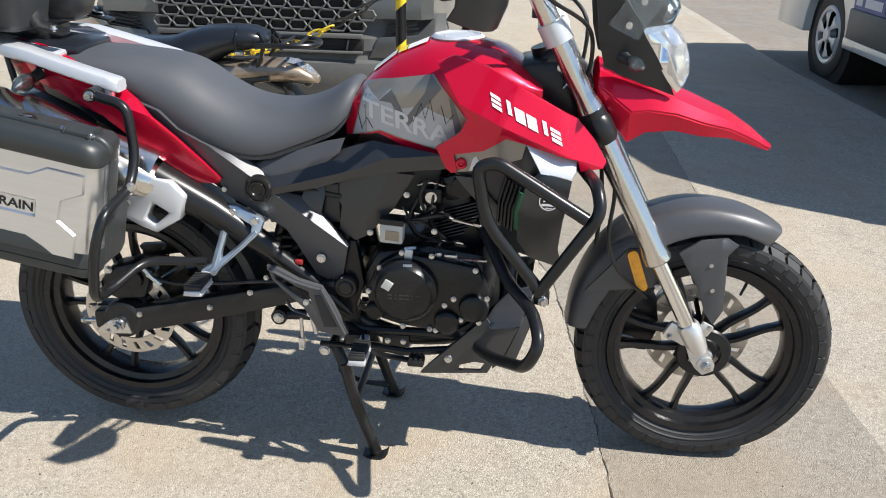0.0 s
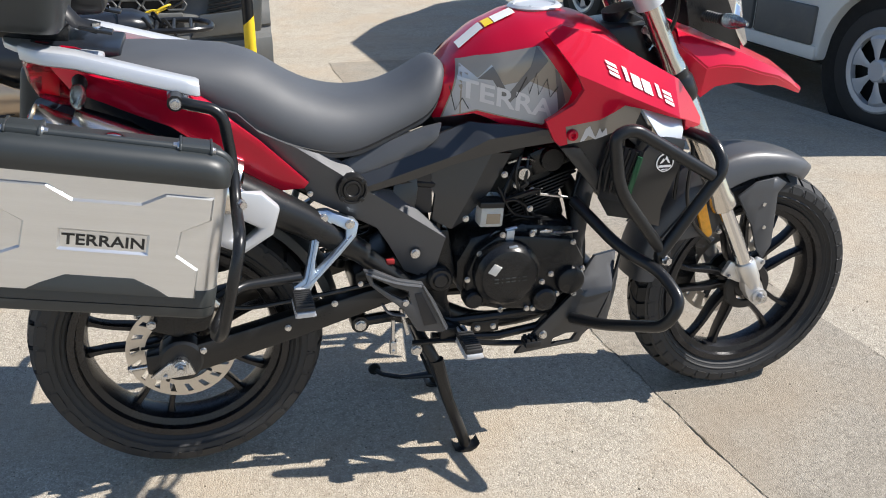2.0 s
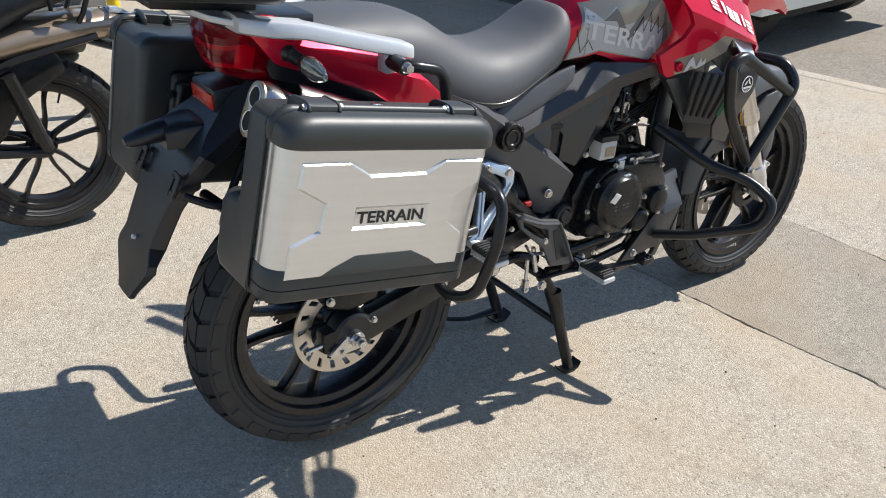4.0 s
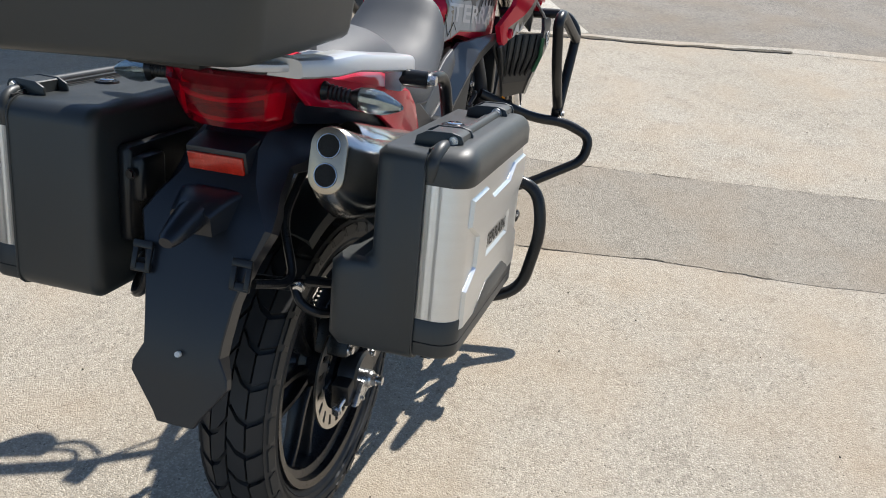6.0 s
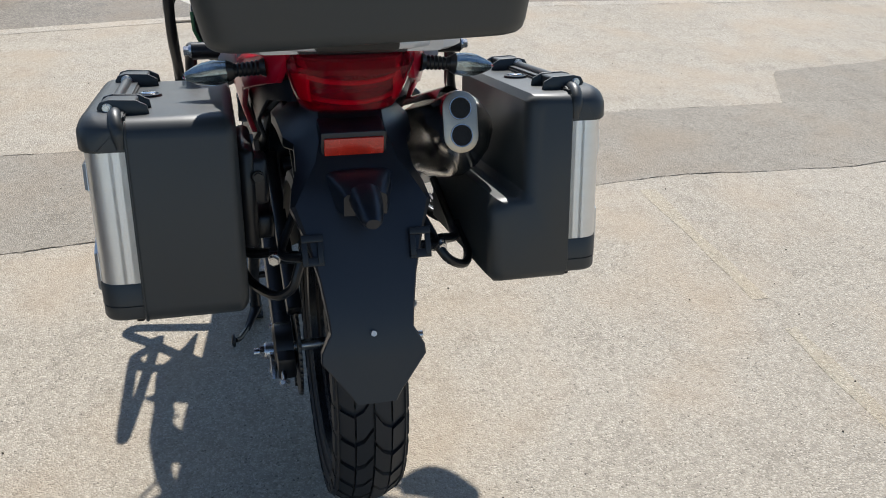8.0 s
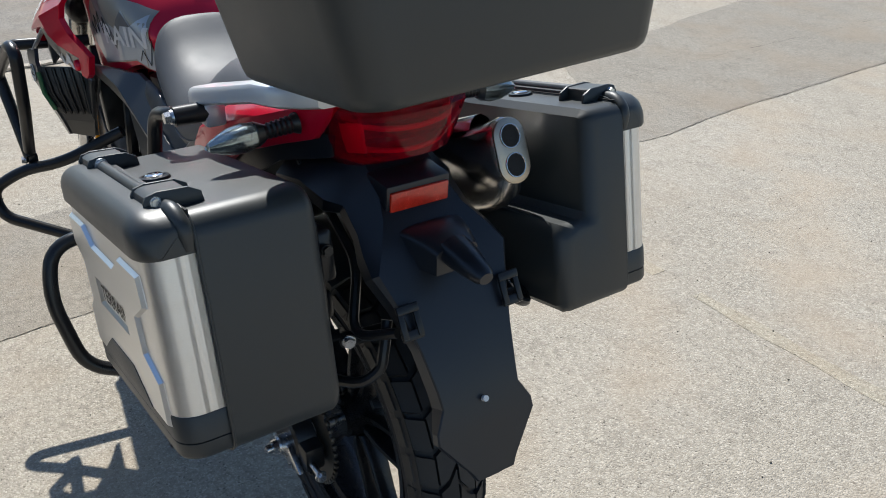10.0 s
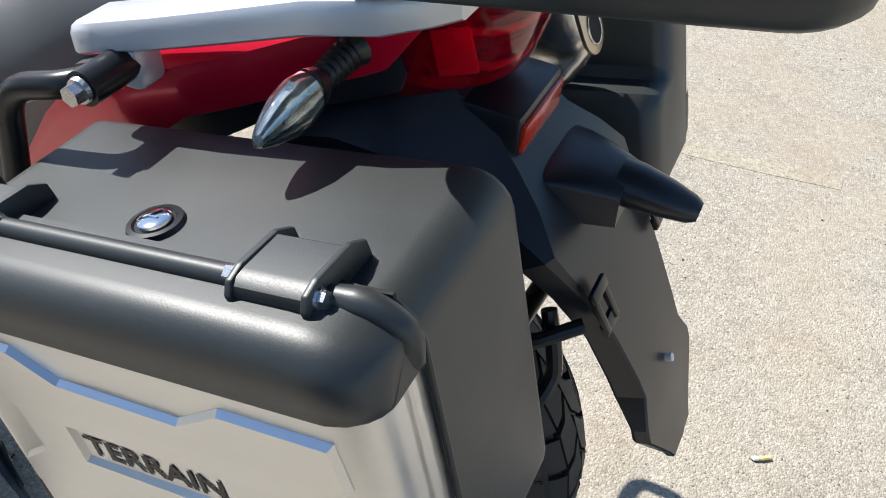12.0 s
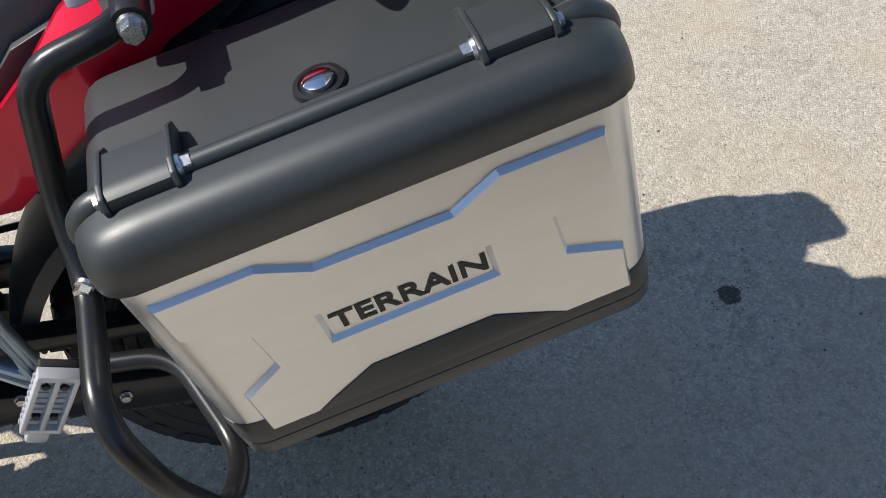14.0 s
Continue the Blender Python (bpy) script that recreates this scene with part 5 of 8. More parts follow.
def lamp_rings(levels):
    rings = []
    for z, rear, ex, ey, sx, sy in levels:
        half = [(sx, sy, z + 0.004), ((sx + ex) / 2 - 0.004, (sy + ey) / 2 + 0.006, z + 0.002), (ex, ey, z), (rear + 0.002, ey * 0.55, z), (rear, ey * 0.18, z)]
        rings.append([(x, -y, zz) for x, y, zz in half] + [(x, y, zz) for x, y, zz in half[::-1]])
    return rings


LAMP = [(0.954, -0.184, -0.170, 0.084, -0.136, 0.093), (0.936, -0.198, -0.183, 0.080, -0.135, 0.092), (0.902, -0.194, -0.180, 0.069, -0.115, 0.089), (0.873, -0.186, -0.173, 0.058, -0.098, 0.083), (0.850, -0.138, -0.130, 0.050, -0.085, 0.076)]
b = bmesh.new()
loft(b, lamp_rings(LAMP), False, False)
tail_lamp = part("tail_light", b, REDLENS, bike, "dark red faceted tail light lens", 38)
tail_lamp.visible_shadow = False
b = bmesh.new()
inner = []
for i in range(9):
    f = i / 8
    z = 0.944 - 0.082 * f
    rear = -0.176 + 0.026 * f * f + (0.014 if i % 2 else 0.0)
    inner.append((z, rear, rear + 0.012, 0.068 - 0.030 * f, -0.118 + 0.02 * f, 0.074 - 0.004 * f))
loft(b, lamp_rings(inner), False, False)
part("reflector", b, material("dark_lamp_inside", (0.30, 0.004, 0.026), 0.22, 0.4, 0.7, 45, 200), tail_lamp, "dark ribbed lamp inside", 6)
guide = material("red_light_guide", (0.95, 0.03, 0.10), 0.20, 0.2, 0.15)
for z, w, x in ((0.917, 0.054, -0.183), (0.886, 0.046, -0.177)):
    b = bmesh.new()
    tube(b, spline([(x + 0.040, -w - 0.012, z + 0.004), (x + 0.008, -w * 0.8, z), (x, 0, z - 0.003), (x + 0.008, w * 0.8, z), (x + 0.040, w + 0.012, z + 0.004)], 5), 0.0048, 8, 0.8)
    part("light_guide", b, guide, tail_lamp, "bright red light guide bar")
for s in (-1, 1):
    b = bmesh.new()
    box(b, (-0.148, 0.064 * s, 0.902), (0.030, 0.006, 0.042), 0.002, (0, 10, 18 * s))
    part("side_reflector", b, guide, tail_lamp, "bright red side reflector")
b = bmesh.new()
box(b, (-0.105, 0, 0.9585), (0.165, 0.158, 0.020), 0.006, (0, 5, 0))
part("tail_cover", b, DARK, bike, "black cover above the tail light")
for s in (-1, 1):
    indicator((-0.093, 0.118 * s, 0.912), (0.03, s, -0.10), 0)

# rear mudguard: a long moulded tail hanging behind the wheel
b = bmesh.new()
rings = []
hug = [(0.02, 0.858, 0.108, 0.050), (-0.06, 0.872, 0.106, 0.050), (-0.135, 0.858, 0.100, 0.048), (-0.170, 0.838, 0.086, 0.048), (-0.205, 0.804, 0.088, 0.060), (-0.232, 0.783, 0.098, 0.078), (-0.254, 0.758, 0.103, 0.096), (-0.280, 0.718, 0.086, 0.082), (-0.310, 0.668, 0.071, 0.069),
       (-0.336, 0.618, 0.063, 0.061), (-0.346, 0.596, 0.061, 0.059), (-0.357, 0.570, 0.076, 0.074), (-0.362, 0.556, 0.077, 0.075), (-0.380, 0.506, 0.038, 0.036), (-0.385, 0.493, 0.030, 0.028)]
for i, (x, z, w, level) in enumerate(hug):
    q = Vector((hug[min(i + 1, len(hug) - 1)][0] - hug[max(i - 1, 0)][0], 0, hug[min(i + 1, len(hug) - 1)][1] - hug[max(i - 1, 0)][1])).normalized()
    n = Vector((q.z, 0, -q.x))
    fold = 0.018 if i < 5 else 0.024 if i < 9 else 0.026 if i < 11 else 0.012 if i < 13 else 0.006
    front, back = [], []
    for y, c in ((w, fold + 0.95 * (w - level)), (w, 0.95 * (w - level)), (level, 0.0), (level * 0.5, 0.0), (0.0, -0.001)):
        back.append(Vector((x, y, z)) - n * c)
        front.append(Vector((x, max(0.0, y - 0.003), z)) - n * (c + 0.004))
    back += [Vector((p.x, -p.y, p.z)) for p in back[-2::-1]]
    front += [Vector((p.x, -p.y, p.z)) for p in front[-2::-1]]
    rings.append(back + front[::-1])
loft(b, rings)
guard = part("rear_mudguard", b, DARK, bike, "long black moulded rear mudguard", 22)
# raised shoulder round the plate lamp
b = bmesh.new()
rings = []
for x, z, w, h, lo in ((-0.212, 0.788, 0.052, 0.006, 0.020), (-0.235, 0.787, 0.046, 0.011, 0.024), (-0.260, 0.783, 0.039, 0.013, 0.030), (-0.284, 0.778, 0.031, 0.011, 0.026)):
    rings.append([(x, -w, z - lo)] + [(x, -w * math.cos(k) ** 0.8, z + h * math.sin(k)) for k in [math.pi / 2 * j / 5 for j in range(5)]] + [(x, 0, z + h)] + [(x, w * math.cos(k) ** 0.8, z + h * math.sin(k)) for k in [math.pi / 2 * j / 5 for j in range(4, -1, -1)]] + [(x, w, z - lo)])
loft(b, rings)
tube(b, [(-0.274, 0, 0.779), (-0.290, 0, 0.777), (-0.316, 0, 0.773), (-0.338, 0, 0.769), (-0.345, 0, 0.768)], [0.024, 0.0235, 0.0195, 0.0145, 0.010], 16, 0.80)
part("plate_lamp", b, DARK, guard, "black number plate lamp housing", 45)
for s in (-1, 1):
    b = bmesh.new()
    for dy, dz, wy, hz in ((0, 0.019, 0.048, 0.014), (0, -0.019, 0.048, 0.016), (-0.018, 0, 0.013, 0.050), (0.018, 0, 0.013, 0.050)):
        box(b, (-0.296 + 0.45 * 0.8 * dz, 0.078 * s + dy * 0.62, 0.708 + 0.8 * dz), (0.005, wy * 0.65, hz * 0.8), 0.0015, (0, 30, 0))
    part("plate_bracket", b, BLACK, guard, "slotted black plate bracket")
# pale disc stands in for light seen through a hole in the guard
b = bmesh.new()
lathe(b, [(0, -0.002), (0.0042, -0.002), (0.0042, 0.004), (0, 0.004)], (0, 0, 0), 14, "x")
b.transform(Matrix.Translation((-0.3535, 0, 0.595)) @ Matrix.Rotation(radians(30), 4, "Y"))
part("hole_light_disc", b, LEAF, guard, "small pale disc, light through a mudguard hole painted in")
b = bmesh.new()
box(b, (-0.166, 0.003, 0.829), (0.068, 0.098, 0.038), 0.005, (0, -4, 0))
part("reflector_housing", b, DARK, guard)
b = bmesh.new()
box(b, (-0.201, 0.003, 0.8235), (0.006, 0.088, 0.027), 0.002, (0, -4, 0))
part("rear_reflector", b, REDREF, guard, "orange-red oblong reflector")
b = bmesh.new()
for s in (-1, 1):
    tube(b, bent([(-0.02, 0.085 * s, 0.835), (-0.17, 0.080 * s, 0.735), (-0.23, 0.124 * s, 0.665), (-0.285, 0.09 * s, 0.69)], 0.03), 0.007, 10)
    rod(b, (-0.225, 0.02 * s, 0.652), (-0.222, 0.135 * s, 0.660), 0.010)
part("mudguard_stay", b, BLACK, bike, "black tubular mudguard stay")
b = bmesh.new()
for s in (-1, 1):
    bolt(b, (-0.228, 0.128 * s, 0.660), (-1, 0.3 * s, 0), 0.008, 0.008)
part("stay_bolt", b, STEEL, bike)

# ---- frame covers and spar ----
CREST = [(0.34, 0.664), (0.418, 0.687), (0.509, 0.713), (0.601, 0.739), (0.657, 0.765), (0.734, 0.774), (0.84, 0.776)]


def cover_side(x, z):
    """The moulded cover: an upper facet that leans in under the seat and tank, a lower one that is undercut."""
    c = rise(x, CREST)
    return -(0.148 + 0.012 * max(0.0, (x - 0.60) / 0.2) - 0.85 * max(0.0, z - c) - 0.30 * max(0.0, c - z))


def spar_crest(x):
    return 0.698 - 0.733 * (x - 0.375)


for s in (-1, 1):
    b = bmesh.new()
    knots = [((x, 0, z), ((z2 - z) / (x2 - x), 0, -1.0)) for (x, z), (x2, z2) in zip(CREST[1:-2], CREST[2:-1])]
    panel(b, [(0.386, 0.700), (0.445, 0.716), (0.508, 0.737), (0.544, 0.764), (0.627, 0.793), (0.694, 0.789), (0.800, 0.776), (0.832, 0.762), (0.800, 0.750), (0.717, 0.739), (0.660, 0.729), (0.584, 0.714), (0.510, 0.690), (0.418, 0.672), (0.390, 0.670)], cover_side, 0.008, 0.012, 0.002, creases=knots)
    cover = part("frame_cover", b if s < 0 else mirrored(b), COVER, bike, "dark satin cover between seat and tank", 16)
    b = bmesh.new()
    panel(b, [(0.362, 0.728), (0.440, 0.757), (0.527, 0.787), (0.566, 0.796), (0.556, 0.766), (0.512, 0.732), (0.397, 0.694), (0.372, 0.704)], lambda x, z: -(0.126 - 0.45 * max(0, z - 0.70 - 0.42 * (x - 0.38))), 0.008, 0.02, 0.002)
    part("seat_side_panel", b if s < 0 else mirrored(b), GREYP, bike, "dark grey panel under the seat edge")
    b = bmesh.new()
    panel(b, [(0.120, 0.862), (0.168, 0.845), (0.206, 0.806), (0.257, 0.780), (0.310, 0.757), (0.352, 0.738), (0.395, 0.704), (0.429, 0.673), (0.463, 0.660), (0.505, 0.625), (0.572, 0.557), (0.553, 0.467), (0.520, 0.458), (0.490, 0.471), (0.452, 0.545), (0.428, 0.585), (0.390, 0.606), (0.297, 0.656), (0.274, 0.715), (0.215, 0.772), (0.150, 0.815), (0.110, 0.845)], lambda x, z: -(0.142 - min(1.0, max(0.15, (x - 0.20) / 0.15)) * max(0, z - spar_crest(x)) - 0.22 * max(0, spar_crest(x) - z)), 0.012, 0.02, 0.003, creases=[((0.375, 0, 0.698), (0.733, 0, 1.0))])
    spar = part("frame_spar", b if s < 0 else mirrored(b), GREYP, bike, "dark grey satin frame side cover", 15)
    b = bmesh.new()
    lathe(b, [(0.0, -0.006), (0.012, -0.006), (0.014, -0.009), (0.018, -0.009), (0.020, -0.005), (0.024, -0.005), (0.026, -0.009), (0.029, -0.009), (0.031, -0.002), (0.031, 0.010), (0, 0.010)], (0.377, -0.144, 0.681), 32)
    for k in (0.6, 2.2, 3.8, 5.4):
        box(b, (0.377 + 0.0275 * math.cos(k), -0.152, 0.681 + 0.0275 * math.sin(k)), (0.009, 0.004, 0.009), 0.001, (0, -math.degrees(k), 0))
    part("pivot_cap", b if s < 0 else mirrored(b), BLACK, spar, "round black plastic cap")
    b = bmesh.new()
    bolt(b, (0.508, -0.132, 0.520), (0, -1, 0), 0.009, 0.007)
    bolt(b, (0.296, -0.130, 0.672), (0, -1, 0), 0.005, 0.005)
    bolt(b, (0.600, -0.110, 0.585), (0, -1, 0), 0.007, 0.006)
    part("spar_bolt", b if s < 0 else mirrored(b), STEEL, spar)
    b = bmesh.new()
    panel(b, [(0.525, 0.683), (0.590, 0.716), (0.660, 0.731), (0.717, 0.722), (0.672, 0.643), (0.612, 0.578), (0.587, 0.566), (0.548, 0.586), (0.555, 0.642)], lambda x, z: -(0.134 - 0.28 * abs(x - 0.605 - 0.50 * (z - 0.60)) - 0.10 * max(0, 0.64 - z)), 0.010, 0.02, 0.003, creases=[((0.605, 0, 0.60), (1.0, 0, -0.50))])
    part("air_box_cover", b if s < 0 else mirrored(b), COVER, bike, "matt black faceted side cover behind the engine", 12)
    b = bmesh.new()
    panel(b, [(0.474, 0.690), (0.517, 0.690), (0.518, 0.660), (0.505, 0.600), (0.480, 0.606), (0.460, 0.640)], lambda x, z: -(0.122 - 0.3 * max(0, z - 0.64)), 0.006, 0.04, 0.002)
    part("inner_cover", b if s < 0 else mirrored(b), COVER, bike)
    b = bmesh.new()
    panel(b, [(0.520, 0.690), (0.548, 0.690), (0.550, 0.600), (0.500, 0.600)], lambda x, z: -0.110, 0.006, 0.04, 0.002)
    part("inner_cover", b if s < 0 else mirrored(b), DARK, bike)
    b = bmesh.new()
    panel(b, [(0.545, 0.560), (0.585, 0.560), (0.602, 0.455), (0.585, 0.400), (0.600, 0.330), (0.545, 0.330), (0.530, 0.400), (0.520, 0.465)], lambda x, z: -0.115, 0.030, 0.05, 0.005)
    plate = part("pivot_plate", b if s < 0 else mirrored(b), ENGINE, bike, "black frame plate at the swingarm pivot")
    b = bmesh.new()
    lathe(b, [(0.0, -0.020), (0.014, -0.020), (0.018, -0.016), (0.024, -0.016), (0.028, -0.010), (0.028, 0.004)], (0.563, -0.122, 0.452), 24)
    part("pivot_nut", b if s < 0 else mirrored(b), BLACK, plate)
b = bmesh.new()
for s in (-1, 1):
    tube(b, bent([(0.97, 0.03 * s, 0.93), (0.80, 0.075 * s, 0.80), (0.58, 0.095 * s, 0.69), (0.55, 0.10 * s, 0.50), (0.575, 0.10 * s, 0.335), (0.80, 0.10 * s, 0.322), (0.90, 0.09 * s, 0.40), (0.885, 0.08 * s, 0.60), (1.01, 0.03 * s, 0.84)], 0.05), 0.014, 10)
    tube(b, [(0.56, 0.10 * s, 0.66), (0.30, 0.105 * s, 0.70), (0.10, 0.10 * s, 0.79), (-0.08, 0.070 * s, 0.90)], 0.012, 10)
    tube(b, [(0.54, 0.10 * s, 0.52), (0.30, 0.105 * s, 0.665), (0.02, 0.10 * s, 0.85)], 0.010, 10)
part("frame", b, BLACK, bike, "black tubular steel frame")
b = bmesh.new()
box(b, (0.42, 0, 0.69), (0.30, 0.17, 0.12), 0.02, (0, 12, 0))
box(b, (0.15, 0, 0.83), (0.30, 0.17, 0.08), 0.02, (0, 26, 0))
# added filler that makes the gap behind the side covers read dark
box(b, (0.665, 0, 0.690), (0.21, 0.13, 0.15), 0.02, (0, 8, 0))
part("battery_box", b, MATT, bike, "black plastic boxes under the seat and a dark filler box")
b = bmesh.new()
rod(b, (0.36, 0, 0.45), (0.42, 0, 0.66), 0.018)
tube(b, [(0.385 + 0.06 * (i / 80) + 0.030 * math.cos(i * 0.6), 0.030 * math.sin(i * 0.6), 0.46 + 0.18 * i / 80) for i in range(81)], 0.006, 8)
part("shock_absorber", b, BLACK, bike, "black coil-over shock absorber")

# ---- swingarm, rear brake, chain ----
for s in (-1, 1):
    b = bmesh.new()
    prism(b, [(-0.055, 0.345), (0.02, 0.352), (0.20, 0.392), (0.40, 0.438), (0.58, 0.470), (0.59, 0.440), (0.45, 0.402), (0.25, 0.345), (0.12, 0.312), (0.03, 0.290), (-0.055, 0.300)], -0.125, -0.090, 0.006)
    lathe(b, [(0.0, -0.128), (0.040, -0.128), (0.046, -0.124), (0.048, -0.118), (0.048, -0.092), (0, -0.092)], (RW[0], 0, RW[2]), 28)
    arm = part("swingarm", b if s < 0 else mirrored(b), BLACK, bike, "black box-section swingarm")
    b = bmesh.new()
    prism(b, [(-0.050, 0.300), (-0.034, 0.292), (0.040, 0.296), (0.030, 0.325), (-0.01, 0.330)], -0.136, -0.1265, 0.002)
    rod(b, (0.012, -0.128, 0.322), (0.012, -0.142, 0.322), 0.017)
    bolt(b, (0.012, -0.142, 0.322), (0, -1, 0), 0.013, 0.012)
    rod(b, (0.012, -0.154, 0.322), (0.012, -0.165, 0.322), 0.008)
    bolt(b, (-0.020, -0.137, 0.300), (0, -1, 0), 0.004, 0.004)
    rod(b, (-0.085, -0.115, 0.315), (-0.04, -0.115, 0.318), 0.005)
    bolt(b, (-0.085, -0.115, 0.315), (-1, 0, 0), 0.008, 0.008)
    part("chain_adjuster", b if s < 0 else mirrored(b), STEEL, arm, "zinc axle plate and adjuster")
    b = bmesh.new()
    for x, z in ((0.235, 0.375), (0.335, 0.420), (0.06, 0.345)):
        bolt(b, (x, -0.126, z), (0, -1, 0), 0.006, 0.006)
    part("arm_bolt", b if s < 0 else mirrored(b), STEEL, arm)
b = bmesh.new()
prism(b, [(0.385, 0.395), (0.385, 0.465), (0.470, 0.500), (0.580, 0.480), (0.580, 0.430), (0.440, 0.395)], -0.089, 0.062, 0.008)
part("swingarm_bridge", b, BLACK, bike, "black swingarm cross member")
b = bmesh.new()
rod(b, (RW[0], -0.12, RW[2]), (RW[0], 0.12, RW[2]), 0.011)
part("rear_axle", b, STEEL, bike)
b = bmesh.new()
prism(b, [(-0.045, 0.400), (-0.01, 0.455), (0.055, 0.475), (0.095, 0.440), (0.075, 0.385), (0.01, 0.375)], -0.118, -0.052, 0.008)
rod(b, (0.055, -0.118, 0.435), (0.055, -0.130, 0.435), 0.024, 0.022)
rear_cal = part("rear_caliper", b, ENGINE, bike, "black rear brake caliper")
b = bmesh.new()
for x, z in ((-0.035, 0.415), (-0.005, 0.455), (0.095, 0.450), (0.11, 0.425), (-0.02, 0.470)):
    bolt(b, (x, -0.120, z), (0, -1, 0), 0.008, 0.008)
tube(b, [(0.085, -0.13, 0.47), (0.105, -0.13, 0.445), (0.125, -0.13, 0.43)], 0.006, 8)
part("caliper_bolt", b, STEEL, rear_cal)
b = bmesh.new()
tube(b, spline([(0.10, -0.125, 0.445), (0.16, -0.13, 0.435), (0.24, -0.13, 0.440), (0.32, -0.13, 0.448), (0.42, -0.12, 0.455)]), 0.005, 8)
part("brake_hose", b, BLACK, bike, "black rear brake hose")
b = bmesh.new()
rings = []
for k in range(19):
    a = radians(6 + 100 * k / 18)
    rings.append([(RW[0] + (r * math.cos(a)), y, RW[2] + r * math.sin(a)) for y, r in ((-0.078, 0.318), (-0.074, 0.336), (-0.050, 0.346), (0.0, 0.349), (0.050, 0.346), (0.074, 0.336), (0.078, 0.318), (0.070, 0.330), (0.048, 0.342), (0.0, 0.345), (-0.048, 0.342), (-0.070, 0.330))])
loft(b, rings)
part("inner_mudguard", b, MATT, bike, "black inner mudguard over the rear wheel", 40)
b = bmesh.new()
n = 44
for k in range(n):
    a = 2 * math.pi * k / n
    box(b, (RW[0] + 0.092 * math.cos(a), 0.083, RW[2] + 0.092 * math.sin(a)), (0.008, 0.006, 0.006), 0.0015, (0, -math.degrees(a), 0))
lathe(b, [(0.035, 0.080), (0.089, 0.080), (0.089, 0.086), (0.035, 0.086)], RW, 44)
part("sprocket", b, CHAIN, rear_wheel, "steel rear sprocket")
for up, name in ((1, "chain"), (-1, "chain")):
    b = bmesh.new()
    p0, p1 = Vector((RW[0], 0.083, RW[2] + 0.094 * up)), Vector((0.60, 0.083, 0.435 + 0.036 * up))
    for k in range(46):
        q = p0.lerp(p1, k / 45)
        box(b, q + Vector((0, 0.005 * (1 if k % 2 else -1), 0)), (0.015, 0.003, 0.009), 0.001, (0, -9 - 4 * up, 0))
        rod(b, q - Vector((0, 0.007, 0)), q + Vector((0, 0.007, 0)), 0.0035, None, 6)
    part(name, b, CHAIN, bike, "drive chain")
b = bmesh.new()
prism(b, [(-0.02, 0.435), (0.20, 0.462), (0.52, 0.520), (0.52, 0.490), (0.20, 0.440), (0.0, 0.405)], 0.072, 0.100, 0.004)
part("chain_guard", b, BLACK, bike, "black chain guard")

# ---- engine ----
b = bmesh.new()
prism(b, [(0.600, 0.480), (0.632, 0.540), (0.750, 0.560), (0.875, 0.545), (0.905, 0.460), (0.880, 0.385), (0.790, 0.345), (0.640, 0.360), (0.600, 0.430)], -0.120, 0.120, 0.02)
engine = part("engine", b, ENGINE, bike, "black liquid-cooled single cylinder engine")
b = bmesh.new()
prism(b, [(0.618, 0.470), (0.640, 0.520), (0.690, 0.552), (0.770, 0.540), (0.860, 0.525), (0.890, 0.470), (0.880, 0.420), (0.830, 0.380), (0.770, 0.362), (0.690, 0.372), (0.635, 0.388), (0.615, 0.430)], -0.150, -0.118, 0.008)
part("clutch_case", b, ENGINE, engine, "black clutch side case")
b = bmesh.new()
lathe(b, [(0.0, -0.030), (0.050, -0.030), (0.060, -0.027), (0.066, -0.018), (0.072, -0.014), (0.074, 0.0), (0.074, 0.02), (0, 0.02)], (0.702, -0.158, 0.467), 48)
cover = part("clutch_cover", b, ENGINE, engine, "round black clutch cover")
b = bmesh.new()
for k in range(6):
    w = 0.0095 if k not in (1, 4) else 0.003
    x = 0.667 + 0.0125 * k
    for dz in (-0.0042, 0.0042):
        box(b, (x + 0.005, -0.1885, 0.462 + dz), (w, 0.0015, 0.003), 0.0005)
part("maker_mark", b, MATT, cover, "small raised block mark")
for x, z, r, nm in ((0.796, 0.389, 0.030, "oil_filter_cover"), (0.856, 0.428, 0.034, "pump_cover"), (0.632, 0.408, 0.022, "side_cap")):
    b = bmesh.new()
    lathe(b, [(0.0, -0.016), (r * 0.7, -0.016), (r * 0.9, -0.012), (r, -0.004), (r, 0.02)], (x, -0.150, z), 28)
    part(nm, b, ENGINE, engine)
b = bmesh.new()
for x, z in ((0.644, 0.513), (0.618, 0.455), (0.638, 0.391), (0.696, 0.372), (0.757, 0.368), (0.771, 0.366), (0.790, 0.430), (0.810, 0.447), (0.827, 0.396), (0.857, 0.519), (0.884, 0.452), (0.694, 0.552), (0.868, 0.392), (0.76, 0.548)):
    bolt(b, (x, -0.151, z), (0, -1, 0), 0.0055, 0.006)
for x, z in ((0.619, 0.586), (0.762, 0.596), (0.701, 0.678)):
    bolt(b, (x, -0.125, z), (0, -1, 0), 0.006, 0.006)
part("case_bolt", b, STEEL, engine)
b = bmesh.new()
c = Vector((0.80, 0, 0.60))
fins = [bmesh.new() for _ in range(9)]
for k, fin in enumerate(fins):
    box(fin, c + Vector((0.10 * 0.12 * (k - 4) / 4 * 3, 0, 0.011 * (k - 4))), (0.126, 0.146, 0.005), 0.002, (0, -18, 0))
box(b, c, (0.105, 0.125, 0.15), 0.01, (0, -18, 0))
box(b, c + Vector((0.035, 0, 0.095)), (0.135, 0.165, 0.062), 0.016, (0, -18, 0))
